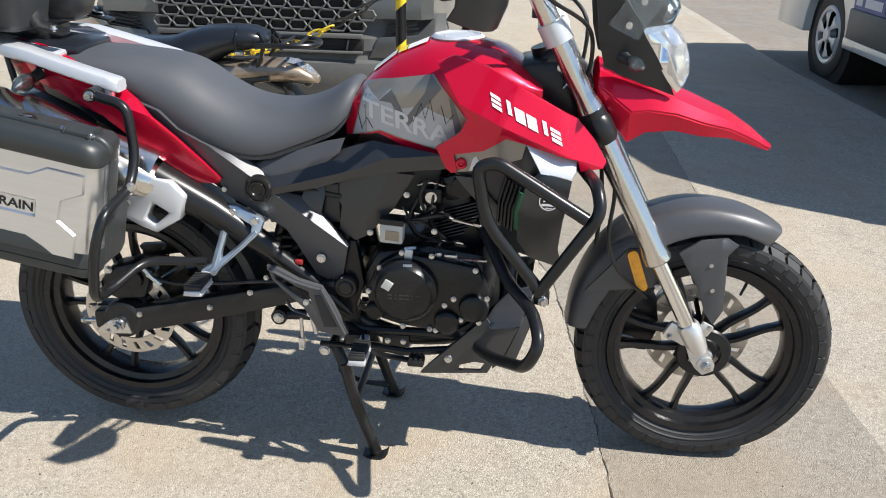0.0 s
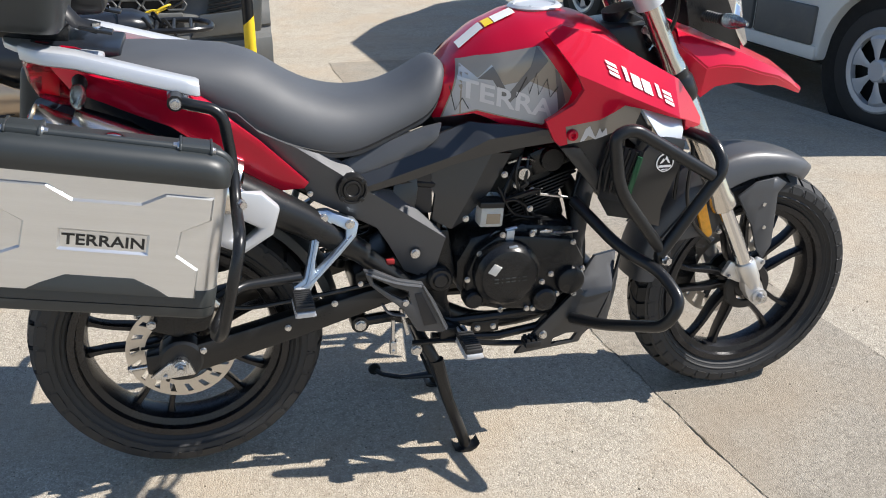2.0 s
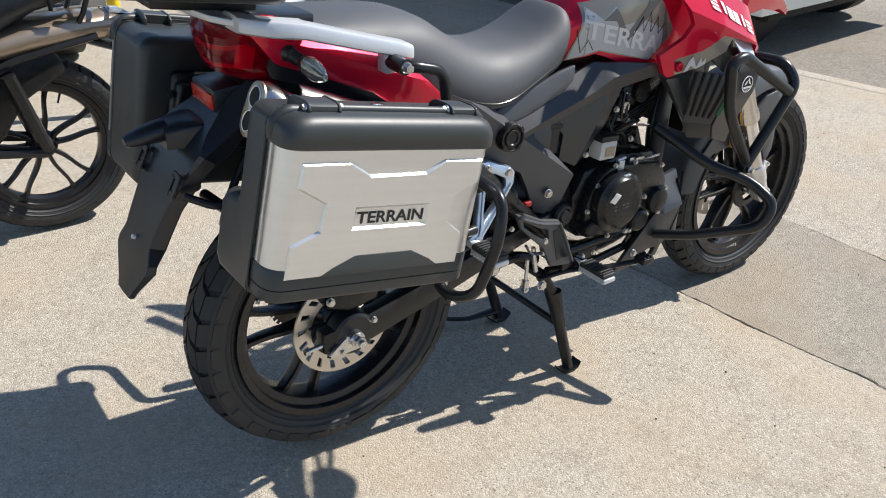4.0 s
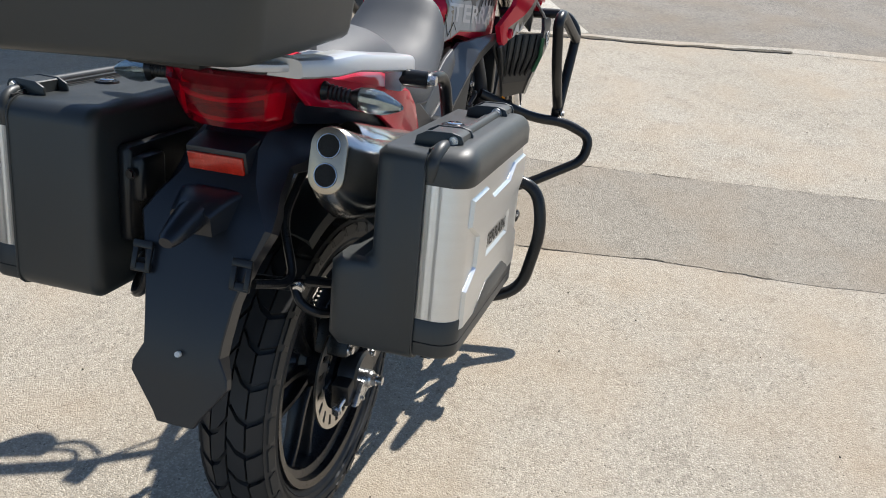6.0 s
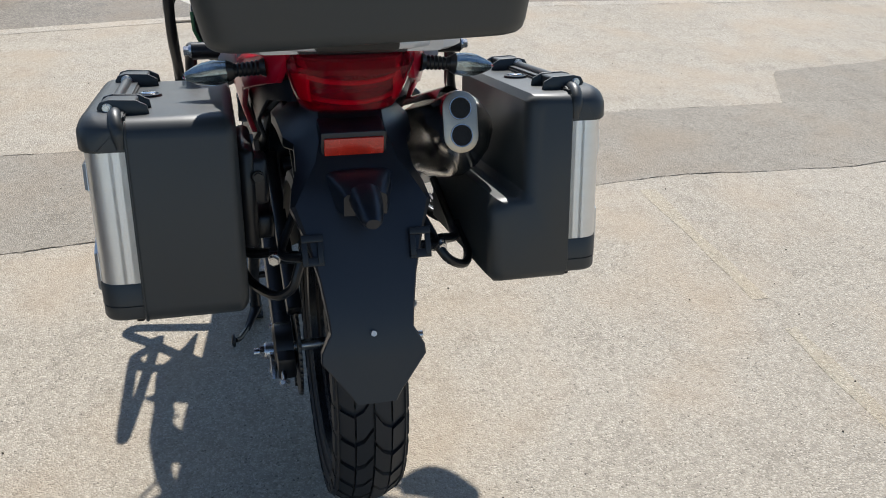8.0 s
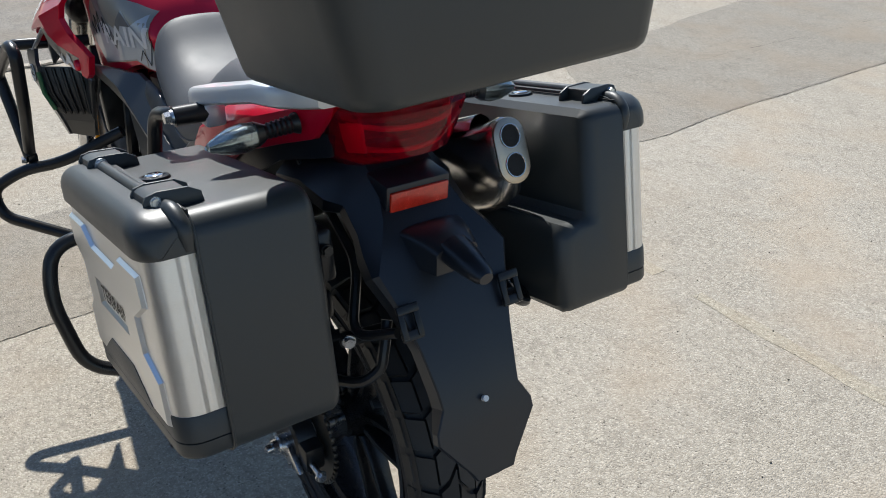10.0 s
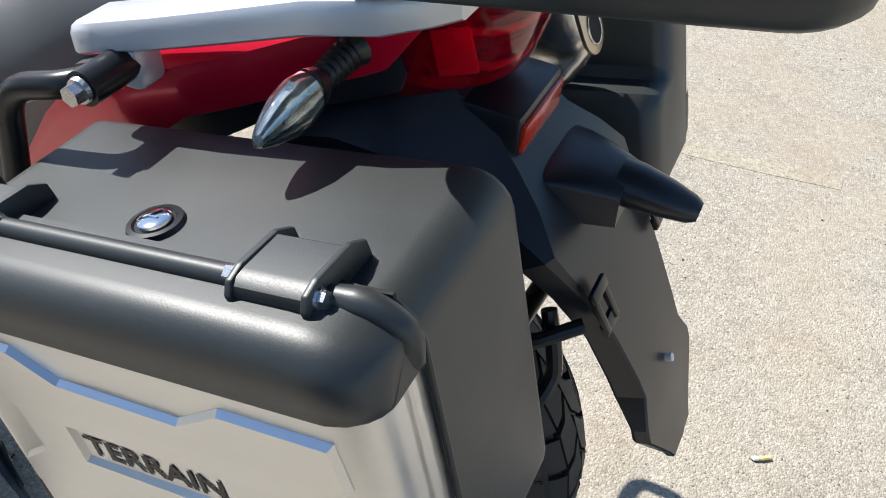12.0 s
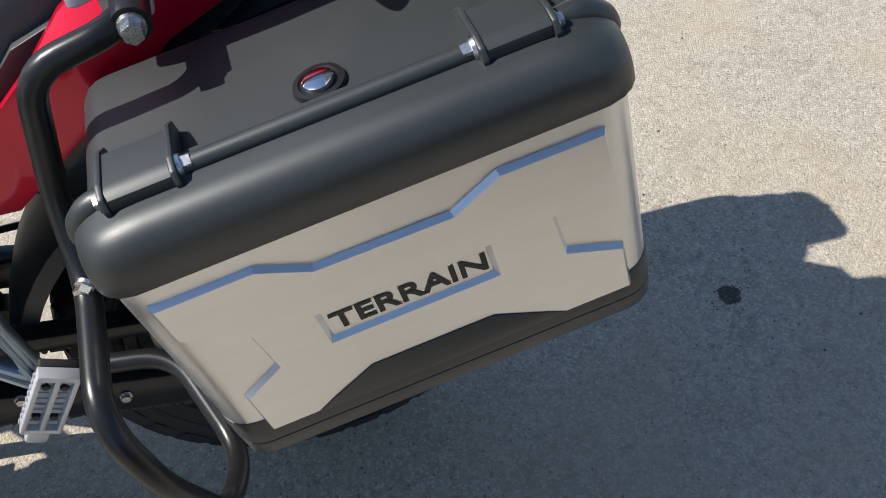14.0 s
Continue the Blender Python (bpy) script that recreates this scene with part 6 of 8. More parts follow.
rod(b, c + Vector((0.02, -0.06, 0.09)), c + Vector((0.02, -0.095, 0.09)), 0.028, 0.025)
barrel = part("cylinder", b, ENGINE, engine, "black finned cylinder and head")
for fin in fins:
    part("cooling_fin", fin, ENGINE, barrel)
b = bmesh.new()
for p in (((0.79, -0.085, 0.612), (0.845, -0.09, 0.603), (0.90, -0.085, 0.588)), ((0.745, -0.12, 0.535), (0.80, -0.125, 0.533), (0.88, -0.12, 0.53))):
    tube(b, spline(p), 0.0032, 6)
box(b, (0.80, -0.128, 0.540), (0.030, 0.010, 0.010), 0.002)
box(b, (0.772, -0.128, 0.541), (0.016, 0.008, 0.014), 0.002)
part("clip_wire", b, STEEL, engine, "zinc clip and wire")
b = bmesh.new()
box(b, (0.709, -0.155, 0.548), (0.018, 0.004, 0.030), 0.001, (0, 5, 0))
box(b, (0.710, -0.167, 0.533), (0.020, 0.024, 0.005), 0.001)
tube(b, [(0.70, -0.150, 0.562), (0.725, -0.15, 0.566)], 0.004, 8)
part("clutch_lever", b, CAST, engine, "bright zinc cable bracket")
b = bmesh.new()
box(b, (0.667, -0.190, 0.490), (0.020, 0.0015, 0.026), 0.0004, (12, 30, 0))
part("label", b, LEAF, cover, "small white sticker")
b = bmesh.new()
box(b, (0.670, -0.128, 0.592), (0.052, 0.040, 0.045), 0.006, (0, 4, 0))
reservoir = part("brake_reservoir", b, clear("milky_plastic", (0.75, 0.74, 0.68), 0.35, 0.35), bike, "milky plastic brake fluid reservoir")
b = bmesh.new()
box(b, (0.670, -0.128, 0.620), (0.054, 0.042, 0.014), 0.003, (0, 4, 0))
part("cap", b, BLACK, reservoir, "black cap")
b = bmesh.new()
box(b, (0.672, -0.1495, 0.590), (0.030, 0.001, 0.022), 0, (0, 4, 0))
part("print", b, material("brown_print", (0.35, 0.27, 0.18), 0.6), reservoir)
b = bmesh.new()
rod(b, (0.715, -0.02, 0.675), (0.78, -0.02, 0.635), 0.030, 0.028)
rod(b, (0.735, -0.03, 0.665), (0.735, -0.10, 0.668), 0.016)
box(b, (0.75, -0.085, 0.668), (0.05, 0.03, 0.035), 0.006)
throttle = part("throttle_body", b, ENGINE, engine, "black throttle body")
b = bmesh.new()
rod(b, (0.752, -0.10, 0.668), (0.752, -0.108, 0.668), 0.013)
tube(b, spline([(0.72, -0.09, 0.69), (0.75, -0.10, 0.70), (0.78, -0.09, 0.69)]), 0.003, 6)
bolt(b, (0.735, -0.105, 0.645), (0, -1, 0), 0.006, 0.008)
bolt(b, (0.775, -0.10, 0.628), (0, -1, 0), 0.006, 0.008)
part("fitting", b, STEEL, throttle)
rng = random.Random(8)
for k in range(9):
    b = bmesh.new()
    a = Vector((rng.uniform(0.68, 0.80), -0.09 - 0.03 * rng.random(), rng.uniform(0.60, 0.72)))
    e = Vector((rng.uniform(0.66, 0.86), -0.08, rng.uniform(0.54, 0.64)))
    tube(b, spline([a, (a + e) / 2 + Vector((rng.uniform(-0.03, 0.03), -0.02, rng.uniform(-0.03, 0.03))), e]), rng.choice((0.003, 0.004, 0.006)), 6)
    part("hose", b, BLACK, engine, "black cable or hose")
b = bmesh.new()
tube(b, bent([(0.955, -0.055, 0.72), (0.893, -0.10, 0.60), (0.884, -0.105, 0.497), (0.862, -0.105, 0.398)], 0.04), 0.019, 14)
part("coolant_hose", b, RUBBER, bike, "black rubber coolant hose")
b = bmesh.new()
holed(b, [(0.735, 0.250), (0.759, 0.278), (0.861, 0.382), (0.885, 0.403), (0.903, 0.380), (0.960, 0.385), (0.927, 0.302), (0.906, 0.289), (0.892, 0.261), (0.750, 0.250)], [(0.824, 0.265), (0.874, 0.267), (0.886, 0.286), (0.860, 0.288), (0.828, 0.278)], -0.150, -0.138)
panel(b, [(0.880, 0.392), (0.903, 0.424), (0.938, 0.452), (0.992, 0.458), (0.962, 0.388), (0.896, 0.378)], lambda x, z: -(0.155 - 0.85 * max(0, z - 0.385)), 0.010, 0.02, 0.002)
panel(b, [(0.962, 0.390), (0.992, 0.459), (0.985, 0.380), (0.955, 0.300), (0.925, 0.300)], lambda x, z: -(0.152 - 0.9 * max(0, x - 0.955)), 0.010, 0.02, 0.002)
add(b, mirrored(b))
prism(b, [(0.90, 0.262), (0.945, 0.300), (0.975, 0.40), (0.950, 0.40), (0.925, 0.32)], -0.135, 0.135, 0.004)
skid = part("bash_plate", b, COVER, bike, "matt black engine bash plate")
b = bmesh.new()
for s in (-1, 1):
    for x, z in ((0.801, 0.294), (0.877, 0.326)):
        bolt(b, (x, 0.151 * s, z), (0, s, 0), 0.008, 0.008)
    for x, z in ((0.655, 0.313), (0.692, 0.313)):
        bolt(b, (x, 0.118 * s, z), (0, s, 0), 0.006, 0.006)
part("plate_bolt", b, STEEL, skid)
b = bmesh.new()
box(b, (0.674, -0.112, 0.313), (0.064, 0.012, 0.030), 0.003)
tube(b, [(0.56, -0.105, 0.345), (0.60, -0.11, 0.335), (0.90, -0.105, 0.335)], 0.011, 10)
tube(b, [(0.55, -0.11, 0.30), (0.70, -0.115, 0.285), (0.80, -0.12, 0.300), (0.90, -0.10, 0.37)], 0.010, 10)
both("lower_frame_rail", b, BLACK, bike, "black lower frame rail")

# ---- exhaust ----
b = bmesh.new()
tube(b, spline([(0.845, 0.03, 0.62), (0.915, 0.03, 0.58), (0.925, -0.03, 0.42), (0.86, -0.075, 0.335), (0.70, -0.085, 0.312), (0.58, -0.095, 0.36), (0.46, -0.115, 0.47), (0.33, -0.135, 0.58), (0.20, -0.15, 0.660)], 6), 0.020, 14)
tube(b, [(0.40, -0.125, 0.53), (0.27, -0.142, 0.628), (0.15, -0.153, 0.698)], [0.024, 0.034, 0.042], 18)
part("exhaust_pipe", b, BLACK, bike, "black exhaust pipe")
tip, tail = Vector((-0.184, -0.162, 0.836)), Vector((0.16, -0.156, 0.690))
dirn = (tail - tip).normalized()
upv = (Vector((0, 0, 1)) - dirn * dirn.z).normalized()
sidev = dirn.cross(upv)


def oval(p, w, h, r, n=5):
    return [p + sidev * x + upv * z for x, z in rounded_rect(w, h, r, n)]


b = bmesh.new()
PENT = [(-0.039, 0.022), (-0.034, 0.040), (-0.018, 0.050), (0.006, 0.053), (0.032, 0.050), (0.056, 0.037), (0.071, 0.012), (0.073, -0.008), (0.064, -0.034), (0.042, -0.060), (0.016, -0.076), (-0.004, -0.076), (-0.022, -0.064), (-0.034, -0.044), (-0.040, -0.018), (-0.041, 0.004)]
plain = []
for a, c in PENT:
    k = math.atan2(c + 0.010, (a - 0.010) * 1.5)
    plain.append((0.0285 * math.cos(k), math.copysign(0.0185, c + 0.010) + 0.0285 * math.sin(k)))
rings = []
for t, k, grow in ((0.0, 0.0, 0.95), (0.004, 0.0, 1.03), (0.012, 0.18, 1.05), (0.030, 0.62, 1.0), (0.055, 0.92, 1.0), (0.085, 1.0, 1.0), (0.22, 1.0, 1.0), (0.31, 1.0, 0.88), (0.365, 1.0, 0.66), (0.385, 1.0, 0.5)):
    rings.append([tip + dirn * t + upv * (0.009 * (1 - k) + grow * ((1 - k) * p[1] + k * q[1])) + sidev * (grow * ((1 - k) * p[0] + k * q[0])) for p, q in zip(plain, PENT)])
loft(b, rings)
muffler = part("muffler", b, STAIN, bike, "brushed stainless muffler", 34)
b = bmesh.new()
face_at = tip + upv * 0.009
loft(b, [oval(face_at - dirn * 0.0005, 0.054, 0.093, 0.026), oval(face_at - dirn * 0.0040, 0.054, 0.093, 0.026), oval(face_at - dirn * 0.0050, 0.050, 0.089, 0.024)])
part("end_cap", b, material("brushed_end_plate", (0.52, 0.44, 0.34), 0.38, 1.0, 0.10, 12, 300, streak=(1, 1, 12)), muffler, "brushed steel end plate")
b = bmesh.new()
for k in (-1, 1):
    c = face_at + upv * 0.0205 * k
    tube(b, [c - dirn * 0.0052, c - dirn * 0.0062], [0.0160, 0.0150], 20)
part("outlet", b, VOID, muffler, "dark round outlet")
b = bmesh.new()
for k in (-1, 1):
    c = face_at + upv * 0.0205 * k - dirn * 0.0055
    ring = [c + 0.0166 * (math.cos(a) * sidev + math.sin(a) * upv) for a in [2 * math.pi * j / 24 for j in range(24)]]
    tube(b, ring, 0.0013, 6, 1, True)
part("outlet_ring", b, STAIN, muffler)
b = bmesh.new()
rings = []
for t, w in ((0.060, 0.030), (0.075, 0.046), (0.20, 0.047), (0.30, 0.044), (0.36, 0.036)):
    p = tip + dirn * t
    rings.append([p + sidev * (w * 1.06 * math.cos(a)) + upv * (0.068 * math.sin(a)) for a in [radians(-40 + 175 * j / 10) for j in range(11)]])
rings = [[q - Vector((0, 0.002, 0)) for q in r] for r in rings]
loft(b, rings, False, False)
part("heat_shield", b, STAIN, muffler, "polished steel heat shield")
b = bmesh.new()
holed(b, [(0.070, 0.630), (0.045, 0.668), (0.060, 0.715), (0.116, 0.722), (0.200, 0.704), (0.232, 0.672), (0.216, 0.620), (0.160, 0.586), (0.128, 0.598)], [(0.158, 0.655), (0.192, 0.634), (0.158, 0.604), (0.138, 0.618)], -0.197, -0.160, 0.006)
part("link_pipe_shield", b, SILVER, muffler, "silver sculpted heat guard", 40)
b = bmesh.new()
bolt(b, (0.105, -0.200, 0.655), (0, -1, 0), 0.006, 0.006)
bolt(b, (0.115, -0.198, 0.692), (0, -1, 0), 0.006, 0.006)
part("guard_bolt", b, STEEL, muffler)

# ---- footrests, pedals, stand ----
for s in (-1, 1):
    b = bmesh.new()
    y = -0.190
    o = [(0.302, 0.658), (0.325, 0.659), (0.362, 0.640), (0.378, 0.634), (0.387, 0.622), (0.380, 0.596), (0.345, 0.558), (0.292, 0.506), (0.280, 0.486), (0.246, 0.492), (0.248, 0.502), (0.270, 0.517), (0.284, 0.570), (0.296, 0.625)]
    holed(b, o, [(0.318, 0.623), (0.334, 0.628), (0.360, 0.612), (0.358, 0.594), (0.326, 0.558), (0.292, 0.527), (0.294, 0.548), (0.308, 0.598)], y, y + 0.018, 0.004)
    tube(b, spline([(0.308, y - 0.001, 0.640), (0.296, y - 0.001, 0.585), (0.278, y - 0.001, 0.512), (0.264, y - 0.001, 0.498)]), 0.0032, 6)
    tube(b, spline([(0.372, y - 0.001, 0.600), (0.335, y - 0.001, 0.560), (0.288, y - 0.001, 0.510), (0.268, y - 0.001, 0.496)]), 0.0032, 6)
    for v in b.verts:
        k = (v.co.z - 0.49) / 0.17
        v.co.y, v.co.z = v.co.y + 0.045 * k, v.co.z - 0.018 * k
    hanger = part("footrest_hanger", b if s < 0 else mirrored(b), CAST, bike, "bright cast alloy pillion footrest hanger")
    b = bmesh.new()
    bolt(b, (0.317, y + 0.038, 0.626), (0, -1, 0), 0.008, 0.005)
    bolt(b, (0.369, y + 0.034, 0.610), (0, -1, 0), 0.008, 0.005)
    part("hanger_bolt", b if s < 0 else mirrored(b), STEEL, hanger)
    # pillion and rider pegs: ribbed rubber on a metal bar
    for at, name, ln, lab in (((0.260, -0.240, 0.496), "pillion_footrest", 0.080, "silver pillion footrest with ribbed rubber pad"), ((0.607, -0.215, 0.338), "rider_footrest", 0.085, "silver rider footrest with ribbed rubber pad")):
        if s > 0 and name == "pillion_footrest":
            continue
        b = bmesh.new()
        box(b, (at[0], at[1], at[2] - 0.012), (0.036, ln, 0.012), 0.003)
        for i in range(9):
            rod(b, (at[0] - 0.020, at[1] - ln / 2 + 0.006 + i * (ln - 0.012) / 8, at[2] - 0.016), (at[0] + 0.020, at[1] - ln / 2 + 0.006 + i * (ln - 0.012) / 8, at[2] - 0.016), 0.003, None, 6)
        box(b, (at[0], at[1] + ln / 2 + 0.012, at[2] - 0.006), (0.022, 0.04, 0.016), 0.004)
        peg = part(name, b if s < 0 else mirrored(b), SILVER, bike, lab)
        b = bmesh.new()
        box(b, (at[0], at[1], at[2] - 0.001), (0.038, ln - 0.006, 0.010), 0.003)
        ribs = bmesh.new()
        for i in range(8):
            box(ribs, (at[0], at[1] - ln / 2 + 0.010 + i * (ln - 0.02) / 7, at[2] + 0.0055), (0.034, 0.0055, 0.005), 0.0012)
        part("pad_rib", ribs if s < 0 else mirrored(ribs), RUBBER, peg)
        part("rubber_pad", b if s < 0 else mirrored(b), RUBBER, peg, "ribbed black rubber pad")
    b = bmesh.new()
    tube(b, [(0.555, -0.11, 0.345), (0.60, -0.135, 0.330), (0.607, -0.17, 0.330)], 0.011, 10)
    box(b, (0.585, -0.135, 0.325), (0.05, 0.03, 0.03), 0.005)
    part("footrest_mount", b if s < 0 else mirrored(b), BLACK, bike)
    b = bmesh.new()
    holed(b, [(0.391, 0.511), (0.417, 0.506), (0.463, 0.481), (0.515, 0.467), (0.540, 0.425), (0.574, 0.352), (0.560, 0.344), (0.504, 0.353), (0.473, 0.410), (0.440, 0.440), (0.404, 0.475)], [(0.409, 0.492), (0.455, 0.464), (0.484, 0.452), (0.490, 0.422), (0.450, 0.447), (0.412, 0.478)], -0.170, -0.156, 0.003)
    tube(b, spline([(0.515, -0.171, 0.463), (0.536, -0.172, 0.420), (0.566, -0.171, 0.352)]), 0.005, 8, 0.6)
    tube(b, spline([(0.395, -0.171, 0.505), (0.455, -0.172, 0.477), (0.512, -0.171, 0.461)]), 0.005, 8, 0.6)
    tube(b, spline([(0.430, -0.160, 0.424), (0.445, -0.162, 0.402), (0.478, -0.162, 0.392)]), 0.005, 8, 0.6)
    heel = part("heel_guard", b if s < 0 else mirrored(b), GREYP, bike, "dark grey openwork heel guard")
    # dark panel on the surface paints the shade of a recess
    b = bmesh.new()
    panel(b, [(0.497, 0.445), (0.513, 0.447), (0.548, 0.368), (0.518, 0.366)], lambda x, z: -0.1715, 0.003, 0.03, 0.001)
    part("guard_recess_shade", b if s < 0 else mirrored(b), DARK, heel)
    b = bmesh.new()
    bolt(b, (0.478, -0.168, 0.425), (0, -1, 0), 0.007, 0.005)
    bolt(b, (0.482, -0.160, 0.392), (0, -1, 0), 0.006, 0.005)
    bolt(b, (0.386, -0.158, 0.476), (0, -1, 0), 0.005, 0.005)
    part("guard_screw", b if s < 0 else mirrored(b), STEEL, heel)
# the pillion footrest on the chain side is folded up and shows its underside
lift, out = Vector((-0.52, 0.06, 0.85)).normalized(), Vector((0, 1, -0.06)).normalized()
out = (out - lift * lift.dot(out)).normalized()
across = lift.cross(out)
fold_at = Matrix.Translation((0.262, 0.222, 0.528)) @ Matrix((across, lift, out)).transposed().to_4x4()
b = bmesh.new()
for x in (-0.0165, 0.0, 0.0165):
    box(b, (x, 0.0, 0.006), (0.0055, 0.092, 0.012), 0.002)
for y in (-0.044, 0.044):
    box(b, (0, y, 0.006), (0.038, 0.008, 0.012), 0.002)
box(b, (0, 0, 0.0), (0.038, 0.094, 0.004), 0.001)
box(b, (0, -0.058, 0.000), (0.022, 0.030, 0.014), 0.004)
for y in [-0.038 + 0.0095 * i for i in range(9)]:
    rod(b, (-0.021, y, 0.002), (0.021, y, 0.002), 0.003, None, 6)
b.transform(fold_at)
peg = part("pillion_footrest", b, SILVER, bike, "silver pillion footrest, folded up")
b = bmesh.new()
box(b, (0, 0.004, -0.006), (0.036, 0.090, 0.009), 0.003)
ribs = bmesh.new()
for i in range(8):
    box(ribs, (0, -0.034 + 0.0105 * i, -0.0125), (0.034, 0.0055, 0.005), 0.001)
ribs.transform(fold_at)
b.transform(fold_at)
part("pad_rib", ribs, RUBBER, peg)
part("rubber_pad", b, RUBBER, peg, "ribbed black rubber pad")
for x in (-0.008, 0.008):
    for y in (-0.024, 0.026):
        b = bmesh.new()
        rod(b, (x, y, 0.0), (x, y, 0.008), 0.0042, 0.0035, 10)
        b.transform(fold_at)
        part("pad_stud", b, RUBBER, peg)
b = bmesh.new()
tube(b, spline([(0.50, -0.135, 0.305), (0.585, -0.150, 0.310), (0.66, -0.19, 0.315), (0.735, -0.225, 0.325)]), 0.008, 10, 0.7)
box(b, (0.738, -0.238, 0.335), (0.036, 0.034, 0.016), 0.004)
for i in range(3):
    for j in range(3):
        box(b, (0.727 + 0.011 * i, -0.249 + 0.011 * j, 0.344), (0.007, 0.007, 0.006), 0.001)
part("brake_pedal", b, BLACK, bike, "black brake pedal with knurled tip")
b = bmesh.new()
rod(b, (0.457, -0.140, 0.372), (0.457, -0.140, 0.318), 0.0045, 0.0045)
box(b, (0.456, -0.140, 0.304), (0.014, 0.014, 0.032), 0.002)
rod(b, (0.456, -0.150, 0.296), (0.456, -0.128, 0.296), 0.004)
rod(b, (0.490, -0.135, 0.330), (0.476, -0.135, 0.395), 0.006, 0.005)
part("brake_rod", b, STEEL, bike, "zinc brake push rod")
b = bmesh.new()
tube(b, bent([(0.395, -0.085, 0.348), (0.470, -0.085, 0.352), (0.530, -0.09, 0.33)], 0.02), 0.013, 10)
rod(b, (0.392, -0.070, 0.347), (0.392, -0.102, 0.347), 0.020, 0.019, 24)
link = part("suspension_link", b, BLACK, bike, "black linkage arm below the swingarm")
b = bmesh.new()
bolt(b, (0.392, -0.103, 0.347), (0, -1, 0), 0.011, 0.008)
part("link_nut", b, STEEL, link)
b = bmesh.new()
box(b, (0.455, -0.125, 0.505), (0.018, 0.012, 0.012), 0.002)
part("brake_switch", b, material("red_plastic", (0.35, 0.02, 0.02), 0.5), bike, "small red brake switch")
b = bmesh.new()
for s in (-1, 1):
    tube(b, bent([(0.528, 0.118 * s, 0.300), (0.556, 0.135 * s, 0.245), (0.578, 0.142 * s, 0.160), (0.628, 0.140 * s, 0.014)], 0.03), 0.0140, 12)
    tube(b, [(0.553, 0.134 * s, 0.255), (0.582, 0.142 * s, 0.150)], [0.021, 0.015], 14, 0.7)
    loft(b, [[(x, 0.140 * s + dy, z) for dy, z in ((-0.016, 0.004 + k), (0.016, 0.004 + k), (0.016, 0.009 + k), (-0.016, 0.009 + k))] for x, k in ((0.598, 0.006), (0.610, -0.001), (0.636, -0.003), (0.650, 0.003), (0.658, 0.014))])
rod(b, (0.528, -0.13, 0.300), (0.528, 0.13, 0.300), 0.013)
rod(b, (0.580, -0.135, 0.155), (0.580, 0.135, 0.155), 0.009)
tube(b, bent([(0.618, 0.138, 0.035), (0.542, 0.170, 0.016), (0.492, 0.190, 0.022), (0.478, 0.200, 0.030)], 0.02), 0.0065, 10)
tube(b, [(0.622, 0.138, 0.036), (0.540, 0.170, 0.016)], [0.016, 0.008], 12, 0.6)
lathe(b, [(0.0, 0.0), (0.015, 0.0), (0.017, 0.003), (0.017, 0.006), (0.013, 0.009), (0, 0.009)], (0.476, 0.200, 0.031), 20)
stand = part("centre_stand", b, BLACK, bike, "black tubular centre stand, lowered")
b = bmesh.new()
for s in (-1, 1):
    bolt(b, (0.509, 0.138 * s, 0.288), (0, s, 0), 0.011, 0.008)
part("pivot_bolt", b, STEEL, stand)

